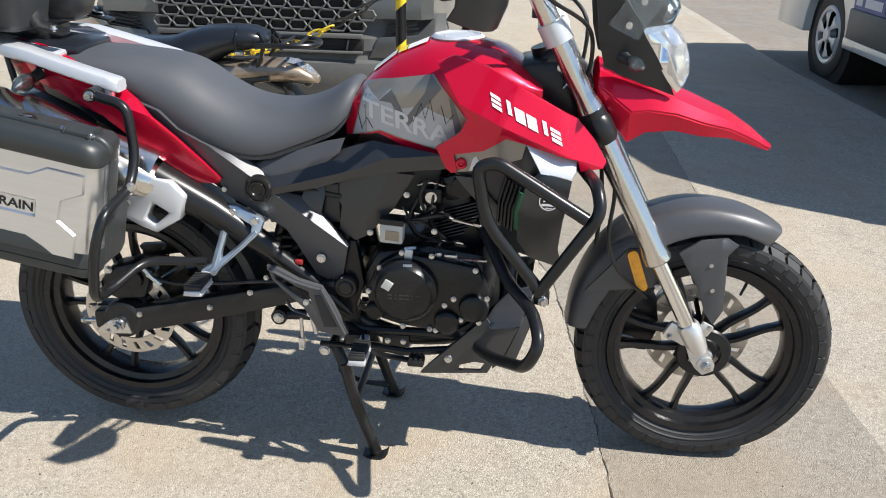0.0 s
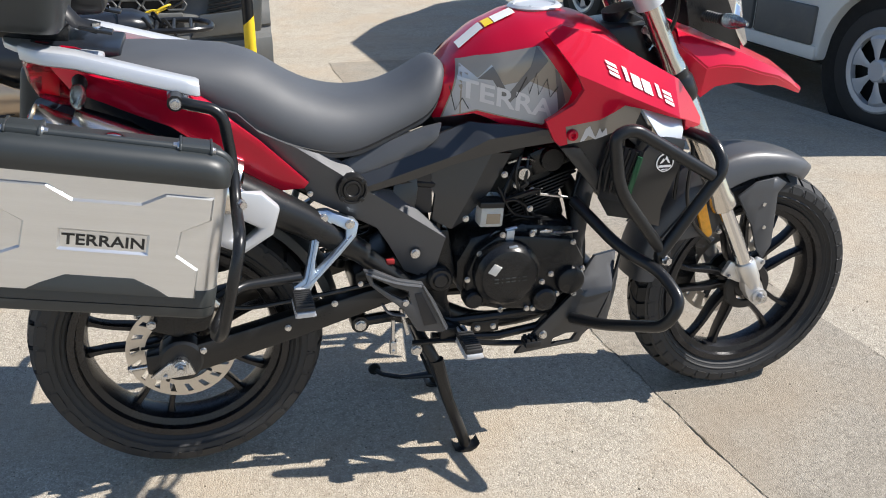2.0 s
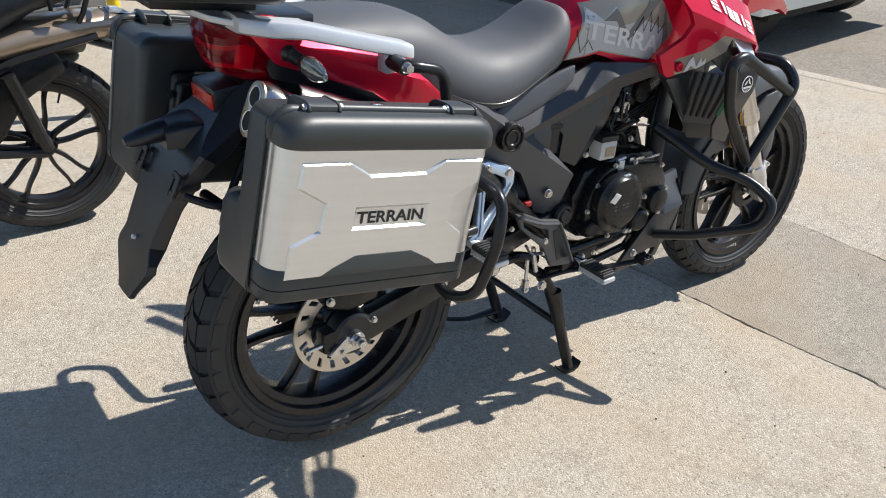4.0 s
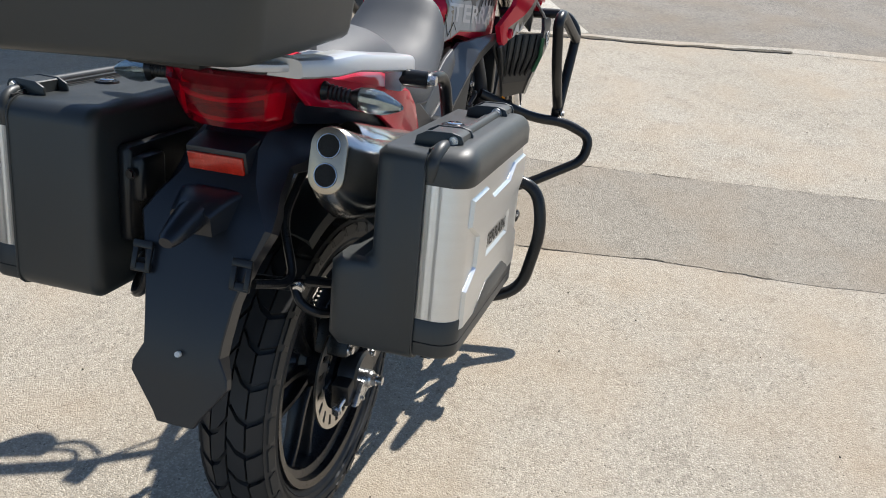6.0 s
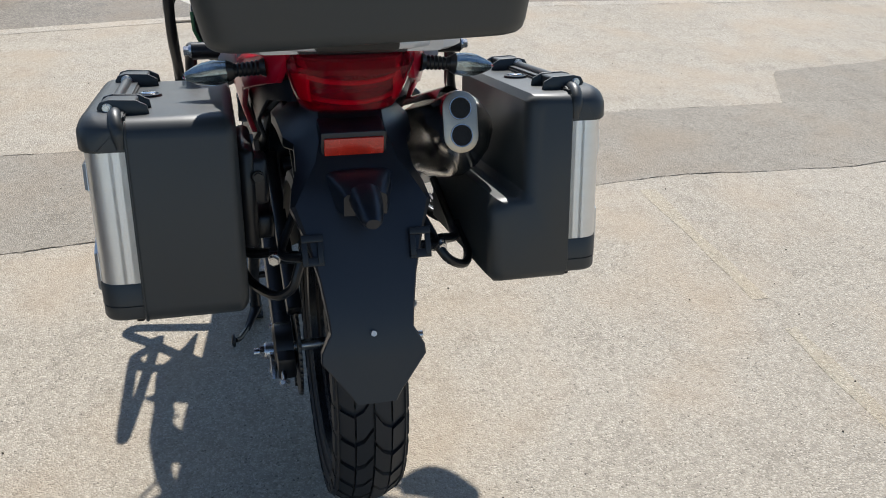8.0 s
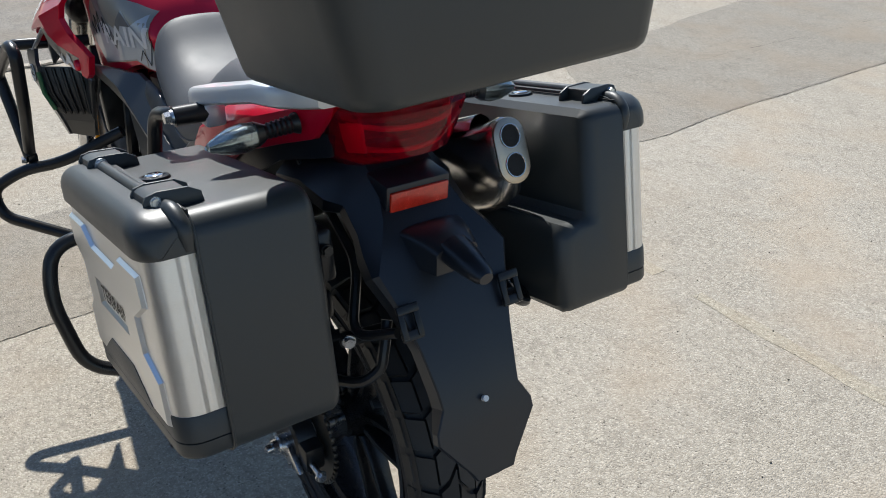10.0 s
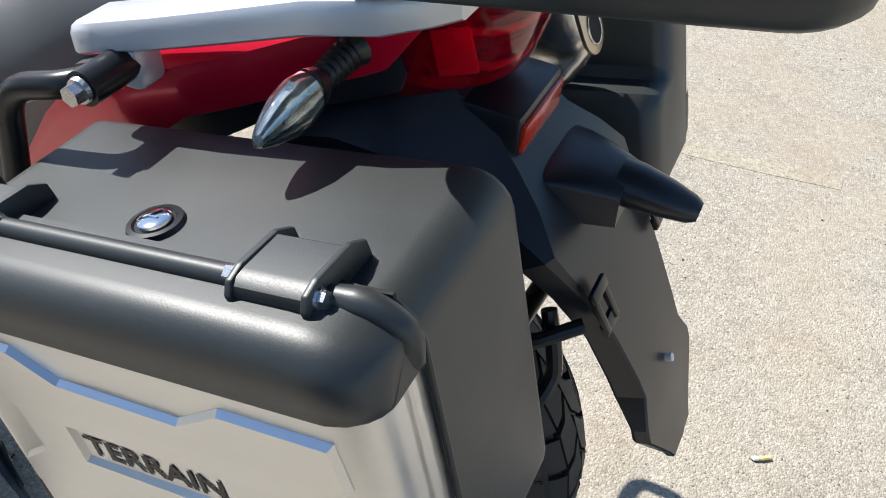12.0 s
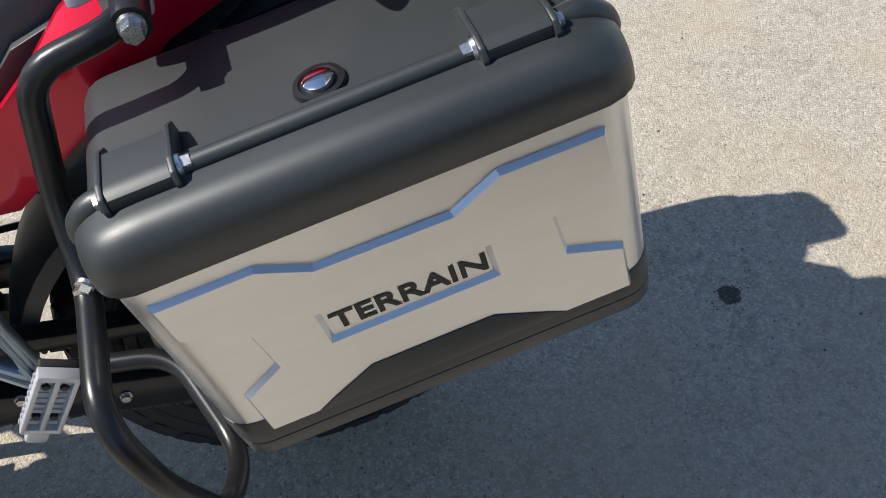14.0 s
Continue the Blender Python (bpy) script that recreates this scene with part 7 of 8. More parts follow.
# ---- crash bars and luggage rails ----
for s in (-1, 1):
    b = bmesh.new()
    tube(b, bent([(0.994, -0.286, 0.545), (0.880, -0.292, 0.690), (0.862, -0.290, 0.800), (0.900, -0.292, 0.812), (1.076, -0.304, 0.708)], 0.045), 0.0130, 12)
    tube(b, bent([(1.062, -0.100, 0.762), (1.094, -0.270, 0.765), (1.103, -0.303, 0.722), (0.990, -0.288, 0.535)], 0.05), 0.0130, 12)
    upper = part("crash_bar", b if s < 0 else mirrored(b), BLACK, bike, "black tubular engine crash bar")
    b = bmesh.new()
    tube(b, bent([(0.870, -0.105, 0.598), (0.930, -0.230, 0.530), (0.985, -0.312, 0.508), (1.000, -0.380, 0.470), (0.975, -0.372, 0.412), (0.900, -0.235, 0.352), (0.868, -0.155, 0.330)], 0.05, 6), 0.0130, 12)
    part("lower_loop", b if s < 0 else mirrored(b), BLACK, upper, "lower loop of the crash bar")
    b = bmesh.new()
    box(b, (1.000, -0.282, 0.528), (0.032, 0.020, 0.030), 0.004)
    part("clamp_block", b if s < 0 else mirrored(b), BLACK, upper)
    b = bmesh.new()
    bolt(b, (1.003, -0.294, 0.524), (0.3, -1, 0), 0.009, 0.010)
    bolt(b, (0.872, -0.168, 0.333), (0, -1, 0), 0.009, 0.010)
    part("bar_bolt", b if s < 0 else mirrored(b), STEEL, upper)
    b = bmesh.new()
    fore = 0.010 if s > 0 else 0.0
    low = [(x + fore, y, z) for x, y, z in ((0.152, -0.235, 0.775), (0.150, -0.272, 0.715), (0.150, -0.398, 0.702), (0.130, -0.415, 0.630), (0.104, -0.392, 0.518), (0.088, -0.320, 0.492), (0.132, -0.209, 0.525))]
    tube(b, bent([(0.066, -0.205, 0.892), (0.085, -0.224, 0.890), (0.142, -0.228, 0.876)] + low + [(0.262, -0.185, 0.520)], 0.035, 6), 0.0105, 12)
    rod(b, (0.066, -0.180, 0.892), (0.066, -0.225, 0.892), 0.014)
    rail = part("pannier_rail", b if s < 0 else mirrored(b), BLACK, bike, "black tubular pannier rail")
    b = bmesh.new()
    bolt(b, (0.066, -0.226, 0.892), (0, -1, 0), 0.0085, 0.012)
    bolt(b, (0.158, -0.285, 0.722), (0.5, -1, 0), 0.008, 0.010)
    part("rail_bolt", b if s < 0 else mirrored(b), STEEL, rail)
    b = bmesh.new()
    tube(b, bent([(0.10, -0.19, 0.64), (-0.08, -0.185, 0.62), (-0.18, -0.165, 0.645), (-0.215, -0.13, 0.665)], 0.03), 0.008, 10)
    tube(b, spline([(-0.228, -0.122, 0.662), (-0.240, -0.140, 0.640), (-0.225, -0.170, 0.622), (-0.17, -0.190, 0.618), (-0.10, -0.19, 0.63)], 4) if s < 0 else spline([(-0.252, -0.085, 0.690), (-0.265, -0.098, 0.655), (-0.268, -0.108, 0.630), (-0.252, -0.135, 0.612), (-0.18, -0.170, 0.606), (-0.10, -0.180, 0.615)], 4), 0.0074, 10)
    part("rear_stay", b if s < 0 else mirrored(b), BLACK, rail)

# ---- panniers: local x along the case, z up, y outwards; tilted nose down ----


def shell(bm, x0, x1, z0, z1, y0, y1, r, bulge=0.010, n=5):
    """A rounded case half: a rounded rectangle drawn out along y with softened end."""
    w, h = x1 - x0, z1 - z0
    cx, cz = (x0 + x1) / 2, (z0 + z1) / 2
    rings = []
    for y, k in ((y0, 0.0), (y0 + (y1 - y0) * 0.5, 0.0), (y1 - bulge, 0.0), (y1 - bulge * 0.7, 0.05), (y1 - bulge * 0.35, 0.3), (y1 - bulge * 0.1, 0.65), (y1, 1.0)):
        d = bulge * k
        rings.append([(cx + a, y, cz + c) for a, c in rounded_rect(w - 2 * d, h - 2 * d, max(0.004, r - d * 0.5), n)])
    return loft(bm, rings)


def pannier(s):
    """One side case; s = -1 for the exhaust side."""
    case = thing("pannier", ("shut black and aluminium pannier, notched beside the exhaust" if s < 0 else "shut black and aluminium pannier beside the drive chain"), "pannier", group="side panniers")
    case.matrix_world = pose(-0.0735, -0.007, 0.7225, 0, 10.2, 0) if s > 0 else pose(-0.0627, 0, 0.726, 0, 11.1, 0)
    flip = Matrix.Diagonal((1, s, 1, 1))

    def p(name, bm, mat, parent=case, label="", sharp=32):
        # the rear end is a little longer than the front and slopes out towards the foot
        for v in bm.verts:
            v.co.x -= (0.0055 - 0.012 * min(0.12, max(-0.12, v.co.z))) * min(1.0, max(0.0, (-0.05 - v.co.x) / 0.14))
        bm.transform(flip)
        return part(name, bm, mat, parent, label, sharp)

    # inner half
    b = bmesh.new()
    if s < 0:
        # stepped in plan: full depth below, cut back above for the exhaust
        o = [(0.318, -0.153), (0.318, 0.138), (0.259, 0.138), (0.249, 0.128), (0.249, -0.008), (0.239, -0.018), (0.206, -0.018), (0.192, -0.032), (0.192, -0.139), (0.206, -0.153)]
        rings = []
        for x, d in ((-0.193, 0.022), (-0.190, 0.012), (-0.184, 0.005), (-0.173, 0.0), (0.162, 0.0), (0.173, 0.005), (0.179, 0.012), (0.182, 0.022)):
            rings.append([(x, y + (d if y < 0.30 else 0), z + d * (1 if z < -0.05 else -1) * (0.75 if abs(z) > 0.03 else 0.5)) for y, z in o])
        loft(b, rings)
    else:
        shell(b, -0.191, 0.184, -0.153, 0.138, -0.318, -0.176, 0.028, 0.016)
        b.transform(Matrix.Diagonal((1, -1, 1, 1)))
    p("inner_shell", b, MATT, case, "textured black plastic inner half", 40)
    # outer half: black frame at top and foot, aluminium face that wraps round the ends
    b = bmesh.new()
    rings = []
    for x in (-0.190, -0.1895, -0.187, -0.182, -0.174, -0.163, -0.15, -0.135, 0.0, 0.135, 0.15, 0.163, 0.174, 0.182, 0.187, 0.1895, 0.190):
        u = max(0.0, (abs(x) - 0.160) / 0.030)
        d = 0.026 * (1 - math.sqrt(max(0.0, 1 - u * u)))
        yo, zt = 0.382 - d, 0.1455 - d * 0.5 - 0.010 * max(0.0, (abs(x) - 0.135) / 0.055) ** 2
        rings.append([(x, 0.320, 0.0965), (x, yo - 0.003, 0.0965), (x, yo, 0.0995), (x, yo, zt - 0.024)] + [(x, yo - 0.024 * (1 - math.cos(k)), zt - 0.024 * (1 - math.sin(k))) for k in [math.pi / 2 * j / 6 for j in range(1, 7)]] + [(x, 0.320, zt)])
    loft(b, rings)
    p("top_cap", b, MATT, case, "rounded textured black top moulding", 50)
    b = bmesh.new()
    rings = []
    for z, d in ((-0.1445, 0.012), (-0.1443, 0.006), (-0.1425, 0.0025), (-0.1385, 0.0005), (-0.1232, 0.0005), (-0.1226, 0.0022), (-0.1214, 0.0022), (-0.1208, 0.0), (-0.0908, 0.0), (-0.0888, 0.0012)):
        right = [(0.1582 + (0.030 - d) * math.sin(k), 0.3472 + (0.030 - d) * math.cos(k)) for k in [math.pi / 2 * i / 7 for i in range(8)]] + [(0.1882 - d, 0.320)]
        rings.append([(x, y, z) for x, y in right] + [(-x, y, z) for x, y in right[::-1]])
    loft(b, rings)
    lift = 0.004 if s > 0 else 0.0
    foot_bar = p("bottom_moulding", b, MATT, case, "black bottom moulding", 45)
    b = bmesh.new()
    prism(b, [(-0.108, -0.102), (-0.088, -0.0890), (-0.052, -0.0715 + lift), (0.052, -0.0715 + lift), (0.090, -0.0890), (0.110, -0.102)], 0.366, 0.3820, 0.001)
    p("raised_foot", b, MATT, foot_bar)
    b = bmesh.new()
    rings = []
    n = 6
    for z in (-0.105, 0.103):
        ring = []
        for sg in (-1, 1):
            # from the face round to the end
            arc = [(sg * (0.157 + 0.030 * math.sin(k)), 0.346 + 0.030 * math.cos(k)) for k in [math.pi / 2 * i / n for i in range(n + 1)]] + [(sg * 0.187, 0.338), (sg * 0.1864, 0.335), (sg * 0.187, 0.332), (sg * 0.187, 0.3190)]
            ring += arc[::-1] if sg < 0 else arc
        rings.append([(x, y, z) for x, y in ring])
    loft(b, [rings[0], rings[1]], False, False)
    t = b.copy()
    bmesh.ops.translate(t, verts=t.verts, vec=(0, -0.003, 0))
    add(b, t)
    face = p("aluminium_face", b, ALU, case, "brushed aluminium outer face with pressed ridges", 28)
    # raised field with a sloping rim and a sunk name plate
    field = [(-0.160, 0.078), (-0.083, 0.079), (-0.046, 0.058), (0.055, 0.060), (0.091, 0.080), (0.166, 0.080), (0.165, 0.040), (0.121, 0.016), (0.117, -0.026), (0.152, -0.049), (0.152, -0.104), (-0.164, -0.104), (-0.162, -0.049), (-0.119, -0.028), (-0.115, 0.014), (-0.163, 0.040)]
    up = 0.005 if s > 0 else 0.0
    sunk = [(-0.066, -0.029 + up), (-0.065, 0.0085 + up), (0.072, 0.0085 + up), (0.071, -0.029 + up)]

    def inset(line, d):
        out = []
        for a, c, e in zip(line[-1:] + line, line, line[1:] + line[:1]):
            u, v = (Vector(c) - Vector(a)).normalized(), (Vector(e) - Vector(c)).normalized()
            m = Vector((u.y + v.y, -u.x - v.x))
            out.append(tuple(Vector(c) + m * (d / max(0.3, 1 + u.dot(v)))))
        return out

    b = bmesh.new()
    low, high = 0.3762, 0.3808
    loops = [[b.verts.new((x, y, z)) for x, z in line] for line, y in ((field, low - 0.001), (field, low), (inset(field, 0.0030), high), (sunk, high), (inset(sunk, 0.0040), low + 0.0006))]
    for a, c in zip(loops[:3], loops[1:3]):
        for i in range(len(a)):
            b.faces.new((a[i], a[(i + 1) % len(a)], c[(i + 1) % len(a)], c[i]))
    for i in range(4):
        b.faces.new((loops[3][i], loops[3][(i + 1) % 4], loops[4][(i + 1) % 4], loops[4][i]))
    rim = [b.edges.get((v[i], v[(i + 1) % len(v)])) for v in loops[2:4] for i in range(len(v))]
    bmesh.ops.triangle_fill(b, edges=rim, use_beauty=True, use_dissolve=False)
    p("raised_field", b, ALU, face, "raised field with sloping rim", 15)
    b = bmesh.new()
    prism(b, inset(sunk, 0.0040), low - 0.0006, low + 0.0008, 0.0)
    plate = p("name_plate", b, ALU, face, "sunk rectangular name plate")
    t = lettering("TERRAIN", 0.0235, 1.42)
    span = max(v.co.x for v in t.verts)
    for v in t.verts:
        u, h = v.co.x / span * 0.124, v.co.y * 1.12
        x = -0.0595 + u if s < 0 else 0.0645 - u
        v.co = Vector((x, low + 0.0016, -0.0195 + up + h))
    p("word", t, INK, plate, "black capital lettering")
    # seam strap, latches, rod, lock
    b = bmesh.new()
    o = rounded_rect(0.3775, 0.291, 0.026, 5)
    tube(b, [(x - 0.0025, 0.319, z - 0.0070) for x, z in o], 0.0020, 8, 1, True)
    p("seam_strap", b, MATT, case, "black strap round the seam")
    b = bmesh.new()
    tube(b, [(-0.098, 0.3365, 0.1462), (0.106, 0.3365, 0.1462)], 0.0074, 14)
    p("hinge_rod", b, MATT, case, "black hinge rod along the lid", 50)
    # near-black strip stands for the shade in the lid seam
    b = bmesh.new()
    box(b, (-0.003, 0.3192, 0.1392), (0.352, 0.0032, 0.0045), 0.0004)
    p("lid_gap", b, VOID, case, "dark gap along the lid")
    for k in (-1, 1):
        b = bmesh.new()
        tube(b, bent([(k * 0.146, 0.332, 0.1430), (k * 0.172, 0.331, 0.1400), (k * 0.1865, 0.328, 0.126), (k * 0.1870, 0.326, 0.100)], 0.022, 6), [0.0070] + [0.0095] * 14 + [0.0060], 12)
        p("corner_strap", b, MATT, case, "thick black strap end round the corner", 50)
    for x in (-0.1225, 0.1310):
        b = bmesh.new()
        rings = []
        for y, z in ((0.350, 0.1395), (0.3515, 0.1480), (0.3500, 0.1530), (0.3450, 0.1560), (0.3380, 0.1570), (0.3060, 0.1560), (0.3040, 0.1545)):
            rings.append([(x - 0.0215, y, z), (x + 0.0215, y, z), (x + 0.0215, min(y, 0.346), 0.1385), (x - 0.0215, min(y, 0.346), 0.1385)])
        loft(b, rings)
        latch = p("latch", b, MATT, case, "black lid latch")
        b = bmesh.new()
        for k in (-1, 1):
            t = bmesh.new()
            prism(t, [(0.288, 0.138), (0.290, 0.1500), (0.304, 0.1575), (0.338, 0.1590), (0.350, 0.1560), (0.3545, 0.1480), (0.3520, 0.1385), (0.342, 0.1365)], -0.0022, 0.0022, 0.0012)
            add(b, t, Matrix(((0, 1, 0, x + 0.0240 * k), (1, 0, 0, 0), (0, 0, 1, 0), (0, 0, 0, 1))))
        p("latch_cheek", b, MATT, latch)
        b = bmesh.new()
        k = 1 if x < 0 else -1
        bolt(b, (x - 0.0262 * k, 0.341, 0.1480), (-k, 0, 0), 0.0055, 0.005)
        bolt(b, (x + 0.0262 * k, 0.337, 0.1480), (k, 0, 0), 0.0072, 0.009)
        rod(b, (x + 0.034 * k, 0.337, 0.148), (x + 0.043 * k, 0.337, 0.148), 0.0052, 0.0048)
        p("latch_screw", b, STEEL, latch)
    b = bmesh.new()
    lathe(b, [(0.020, -0.001), (0.0185, 0.003), (0.015, 0.0035), (0.0135, 0.002), (0.0, 0.002)], (0.004, 0.298, 0.1385), 28, "z")
    lock = p("lock", b, BLACK, case, "round lock with chrome barrel")
    b = bmesh.new()
    lathe(b, [(0.0115, 0.001), (0.0115, 0.005), (0.0095, 0.006), (0.0, 0.006)], (0.004, 0.298, 0.1385), 24, "z")
    box(b, (0.004, 0.298, 0.1447), (0.008, 0.0016, 0.001), 0)
    p("barrel", b, CHROME, lock, "chrome key barrel")
    if s > 0:
        b = bmesh.new()
        box(b, (-0.045, 0.166, 0.005), (0.190, 0.026, 0.150), 0.010)
        box(b, (-0.105, 0.150, 0.030), (0.060, 0.030, 0.070), 0.008)
        box(b, (-0.060, 0.146, -0.050), (0.080, 0.034, 0.040), 0.008)
        mount = p("mount_plate", b, BLACK, case, "black mounting plate on the inner side", 45)
        b = bmesh.new()
        bolt(b, (-0.142, 0.150, 0.040), (-1, 0, 0), 0.007, 0.006)
        p("mount_bolt", b, BLACK, mount)
    b = bmesh.new()
    for x in (-0.16, 0.02, 0.15):
        rod(b, (x, 0.330, -0.146), (x, 0.330, -0.155), 0.007, 0.006)
    p("drain_stud", b, BLACK, foot_bar)
    return case


for s in (-1, 1):
    pannier(s)

# ---- top case ----
top_case = thing("top_case", "large black textured plastic top case on the luggage plate", "top case", (-0.219, 0.010, 1.007))
b = bmesh.new()
rings = []
for z, x0, x1, w, r in ((0.0, -0.182, 0.102, 0.174, 0.030), (0.002, -0.188, 0.107, 0.181, 0.034), (0.007, -0.193, 0.111, 0.187, 0.038), (0.016, -0.196, 0.114, 0.190, 0.040), (0.10, -0.204, 0.122, 0.206, 0.042), (0.165, -0.210, 0.134, 0.219, 0.044), (0.17, -0.205, 0.129, 0.216, 0.05)):
    rings.append([((x0 + x1) / 2 + a, c, z) for a, c in rounded_rect(x1 - x0, 2 * w, r, 6)])
loft(b, rings)
b.transform(pose(0, 0, 0, -2.4, 7.5, 0))
base = part("case_base", b, MATT, top_case, "textured black case base", 40)
b = bmesh.new()
rings = []
for z, x0, x1, w, r in ((0.172, -0.210, 0.134, 0.221, 0.055), (0.18, -0.216, 0.139, 0.226, 0.055), (0.31, -0.208, 0.134, 0.217, 0.06), (0.37, -0.175, 0.116, 0.195, 0.07), (0.39, -0.135, 0.08, 0.145, 0.07)):
    rings.append([((x0 + x1) / 2 + a, c, z) for a, c in rounded_rect(x1 - x0, 2 * w, r, 6)])
loft(b, rings)
b.transform(pose(0, 0, 0, -2.4, 7.5, 0))
part("case_lid", b, MATT, top_case, "black domed lid", 40)
b = bmesh.new()
box(b, (0.02, 0, -0.015), (0.18, 0.11, 0.032), 0.006, (0, 8, 0))
part("case_mount", b, BLACK, top_case)
b = bmesh.new()
box(b, (0.13, 0, 0.03), (0.09, 0.10, 0.05), 0.012)
part("release_catch", b, BLACK, base)

# ---- second motorcycle, facing the other way behind the first ----
other = thing("motorcycle", "champagne and black commuter motorcycle parked behind the red one", "motorcycle", (-0.075, 1.385, 0))
other.scale = (0.93, 0.93, 0.93)


def o_part(name, b, mat, label="", parent=None, sharp=32):
    return part(name, b, mat, parent or other, label, sharp)


for x, name in ((-0.16, "rear_wheel"), (-1.42, "front_wheel")):
    b = bmesh.new()
    rim = o_part(name, rim_mesh((x, 0, 0.30), 0.215, 0.038), RIMB, "black cast wheel")
    part("tyre", tyre_mesh((x, 0, 0.30), 0.298, 0.10, 0.215, 40, 5), RUBBER, rim, "black road tyre", 25)
    arms = [finish(spoke_mesh(0.215, s), "spoke", RIMB) for s in (-1, 1)]
    for i in range(5):
        for me in arms:
            ob = new("spoke", me)
            ob.parent = rim
            ob.matrix_local = Matrix.Translation((x, 0, 0.30)) @ Matrix.Rotation(-(0.3 + 2 * math.pi * i / 5), 4, "Y")
b = bmesh.new()
rings = []
for x, top, low, w in ((-0.78, 0.76, 0.70, 0.06), (-0.70, 0.79, 0.68, 0.10), (-0.60, 0.80, 0.665, 0.12), (-0.50, 0.80, 0.645, 0.128), (-0.42, 0.80, 0.612, 0.130), (-0.36, 0.808, 0.608, 0.128), (-0.30, 0.83, 0.64, 0.124), (-0.22, 0.852, 0.695, 0.118), (-0.12, 0.859, 0.745, 0.112), (-0.03, 0.856, 0.765, 0.10), (0.02, 0.838, 0.78, 0.08), (0.04, 0.815, 0.79, 0.05)):
    h = (top - low) / 1.1
    z = low + h / 2
    rings.append([(x, w * math.copysign(abs(math.cos(k)) ** 0.7, math.cos(k)), z + h * (max(0, math.sin(k)) ** 0.8 * 0.6 - max(0, -math.sin(k)) * 0.5)) for k in [2 * math.pi * j / 20 for j in range(20)]])
loft(b, rings)
o_seat = o_part("seat", b, GLOSSV, "shiny blue-black dual seat with a strap", None, 60)
b = bmesh.new()
tube(b, [(-0.075, -0.108, 0.755), (-0.078, -0.106, 0.820), (-0.08, -0.070, 0.858)], 0.012, 8, 0.2)
box(b, (-0.060, -0.110, 0.765), (0.040, 0.012, 0.018), 0.003)
part("strap", b, BLACK, o_seat, "black strap with steel buckle")
b = bmesh.new()
box(b, (-0.058, -0.118, 0.761), (0.034, 0.006, 0.014), 0.002)
part("buckle", b, STEEL, o_seat, "steel buckle")
b = bmesh.new()
rings = []
for x, z, w, h in ((-0.40, 0.628, 0.112, 0.026), (-0.30, 0.645, 0.116, 0.044), (-0.15, 0.670, 0.112, 0.052), (-0.02, 0.678, 0.100, 0.050), (0.09, 0.680, 0.085, 0.045), (0.17, 0.672, 0.070, 0.036), (0.215, 0.655, 0.055, 0.022), (0.235, 0.645, 0.035, 0.012)):
    rings.append([(x, w * math.copysign(abs(math.cos(k)) ** 0.6, math.cos(k)), z + h * math.sin(k)) for k in [2 * math.pi * j / 20 for j in range(20)]])
loft(b, rings)
o_tail = o_part("tail_cowl", b, GOLD, "champagne painted tail cowl", None, 50)
b = bmesh.new()
rings = []
for x, z, w in ((0.10, 0.728, 0.045), (0.15, 0.722, 0.050), (0.20, 0.694, 0.044), (0.232, 0.660, 0.03)):
    rings.append([(x, w * (j / 5 - 1), z + 0.004 - 0.012 * (j / 5 - 1) ** 2) for j in range(11)])
loft(b, rings, False, False)
part("tail_light", b, GLASS, o_tail, "clear tail light lens")
b = bmesh.new()
rings = []
for x, z, w in ((0.11, 0.722, 0.040), (0.15, 0.714, 0.044), (0.20, 0.688, 0.038), (0.228, 0.656, 0.025)):
    rings.append([(x, w * (j / 5 - 1), z + 0.003 * (j % 2)) for j in range(11)])
loft(b, rings, False, False)
part("light_reflector", b, CHROME, o_tail)
b = bmesh.new()
tube(b, spline([(0.00, -0.10, 0.790), (0.07, -0.112, 0.795), (0.17, -0.105, 0.795), (0.235, -0.05, 0.792), (0.235, 0.05, 0.792), (0.17, 0.105, 0.795), (0.07, 0.112, 0.795), (0.00, 0.10, 0.790)]), 0.011, 10)
for x in (0.05, 0.11, 0.17):
    tube(b, [(x, -0.105, 0.798), (x, 0.105, 0.798)], 0.007, 8)
for s in (-1, 1):
    tube(b, [(0.04, 0.10 * s, 0.795), (0.02, 0.085 * s, 0.735), (0.0, 0.08 * s, 0.70)], 0.009, 8)
rack = o_part("rear_rack", b, BLACK, "black tubular rear rack")
b = bmesh.new()
for x, y in ((0.0, -0.06), (0.03, 0.05), (0.07, -0.09)):
    tube(b, spline([(x, y, 0.80), (x + 0.01, y - 0.01, 0.835), (x + 0.03, y - 0.02, 0.81), (x + 0.05, y - 0.03, 0.78)]), 0.007, 8, 0.5)
    box(b, (x + 0.015, y, 0.815), (0.03, 0.018, 0.012), 0.003)
part("luggage_strap", b, BLACK, rack, "black luggage straps with buckles")
b = bmesh.new()
tube(b, [(0.02, 0, 0.64), (0.12, 0, 0.60), (0.20, 0, 0.50), (0.26, 0, 0.36)], [0.06, 0.065, 0.06, 0.055], 10, 0.25)
o_guard = o_part("rear_mudguard", b, MATT, "black rear mudguard")
b = bmesh.new()
box(b, (0.235, 0, 0.47), (0.006, 0.18, 0.13), 0.002, (0, 25, 0))
plate = part("number_plate", b, YELLOW, o_guard, "yellow rear number plate")
b = bmesh.new()
for k in range(6):
    box(b, (0.2385, -0.065 + 0.026 * k, 0.472), (0.004, 0.015, 0.06), 0, (0, 25, 0))
part("plate_bar", b, INK, plate, "dark bars")
b = bmesh.new()
box(b, (0.285, 0, 0.375), (0.006, 0.06, 0.035), 0.003, (0, 20, 0))
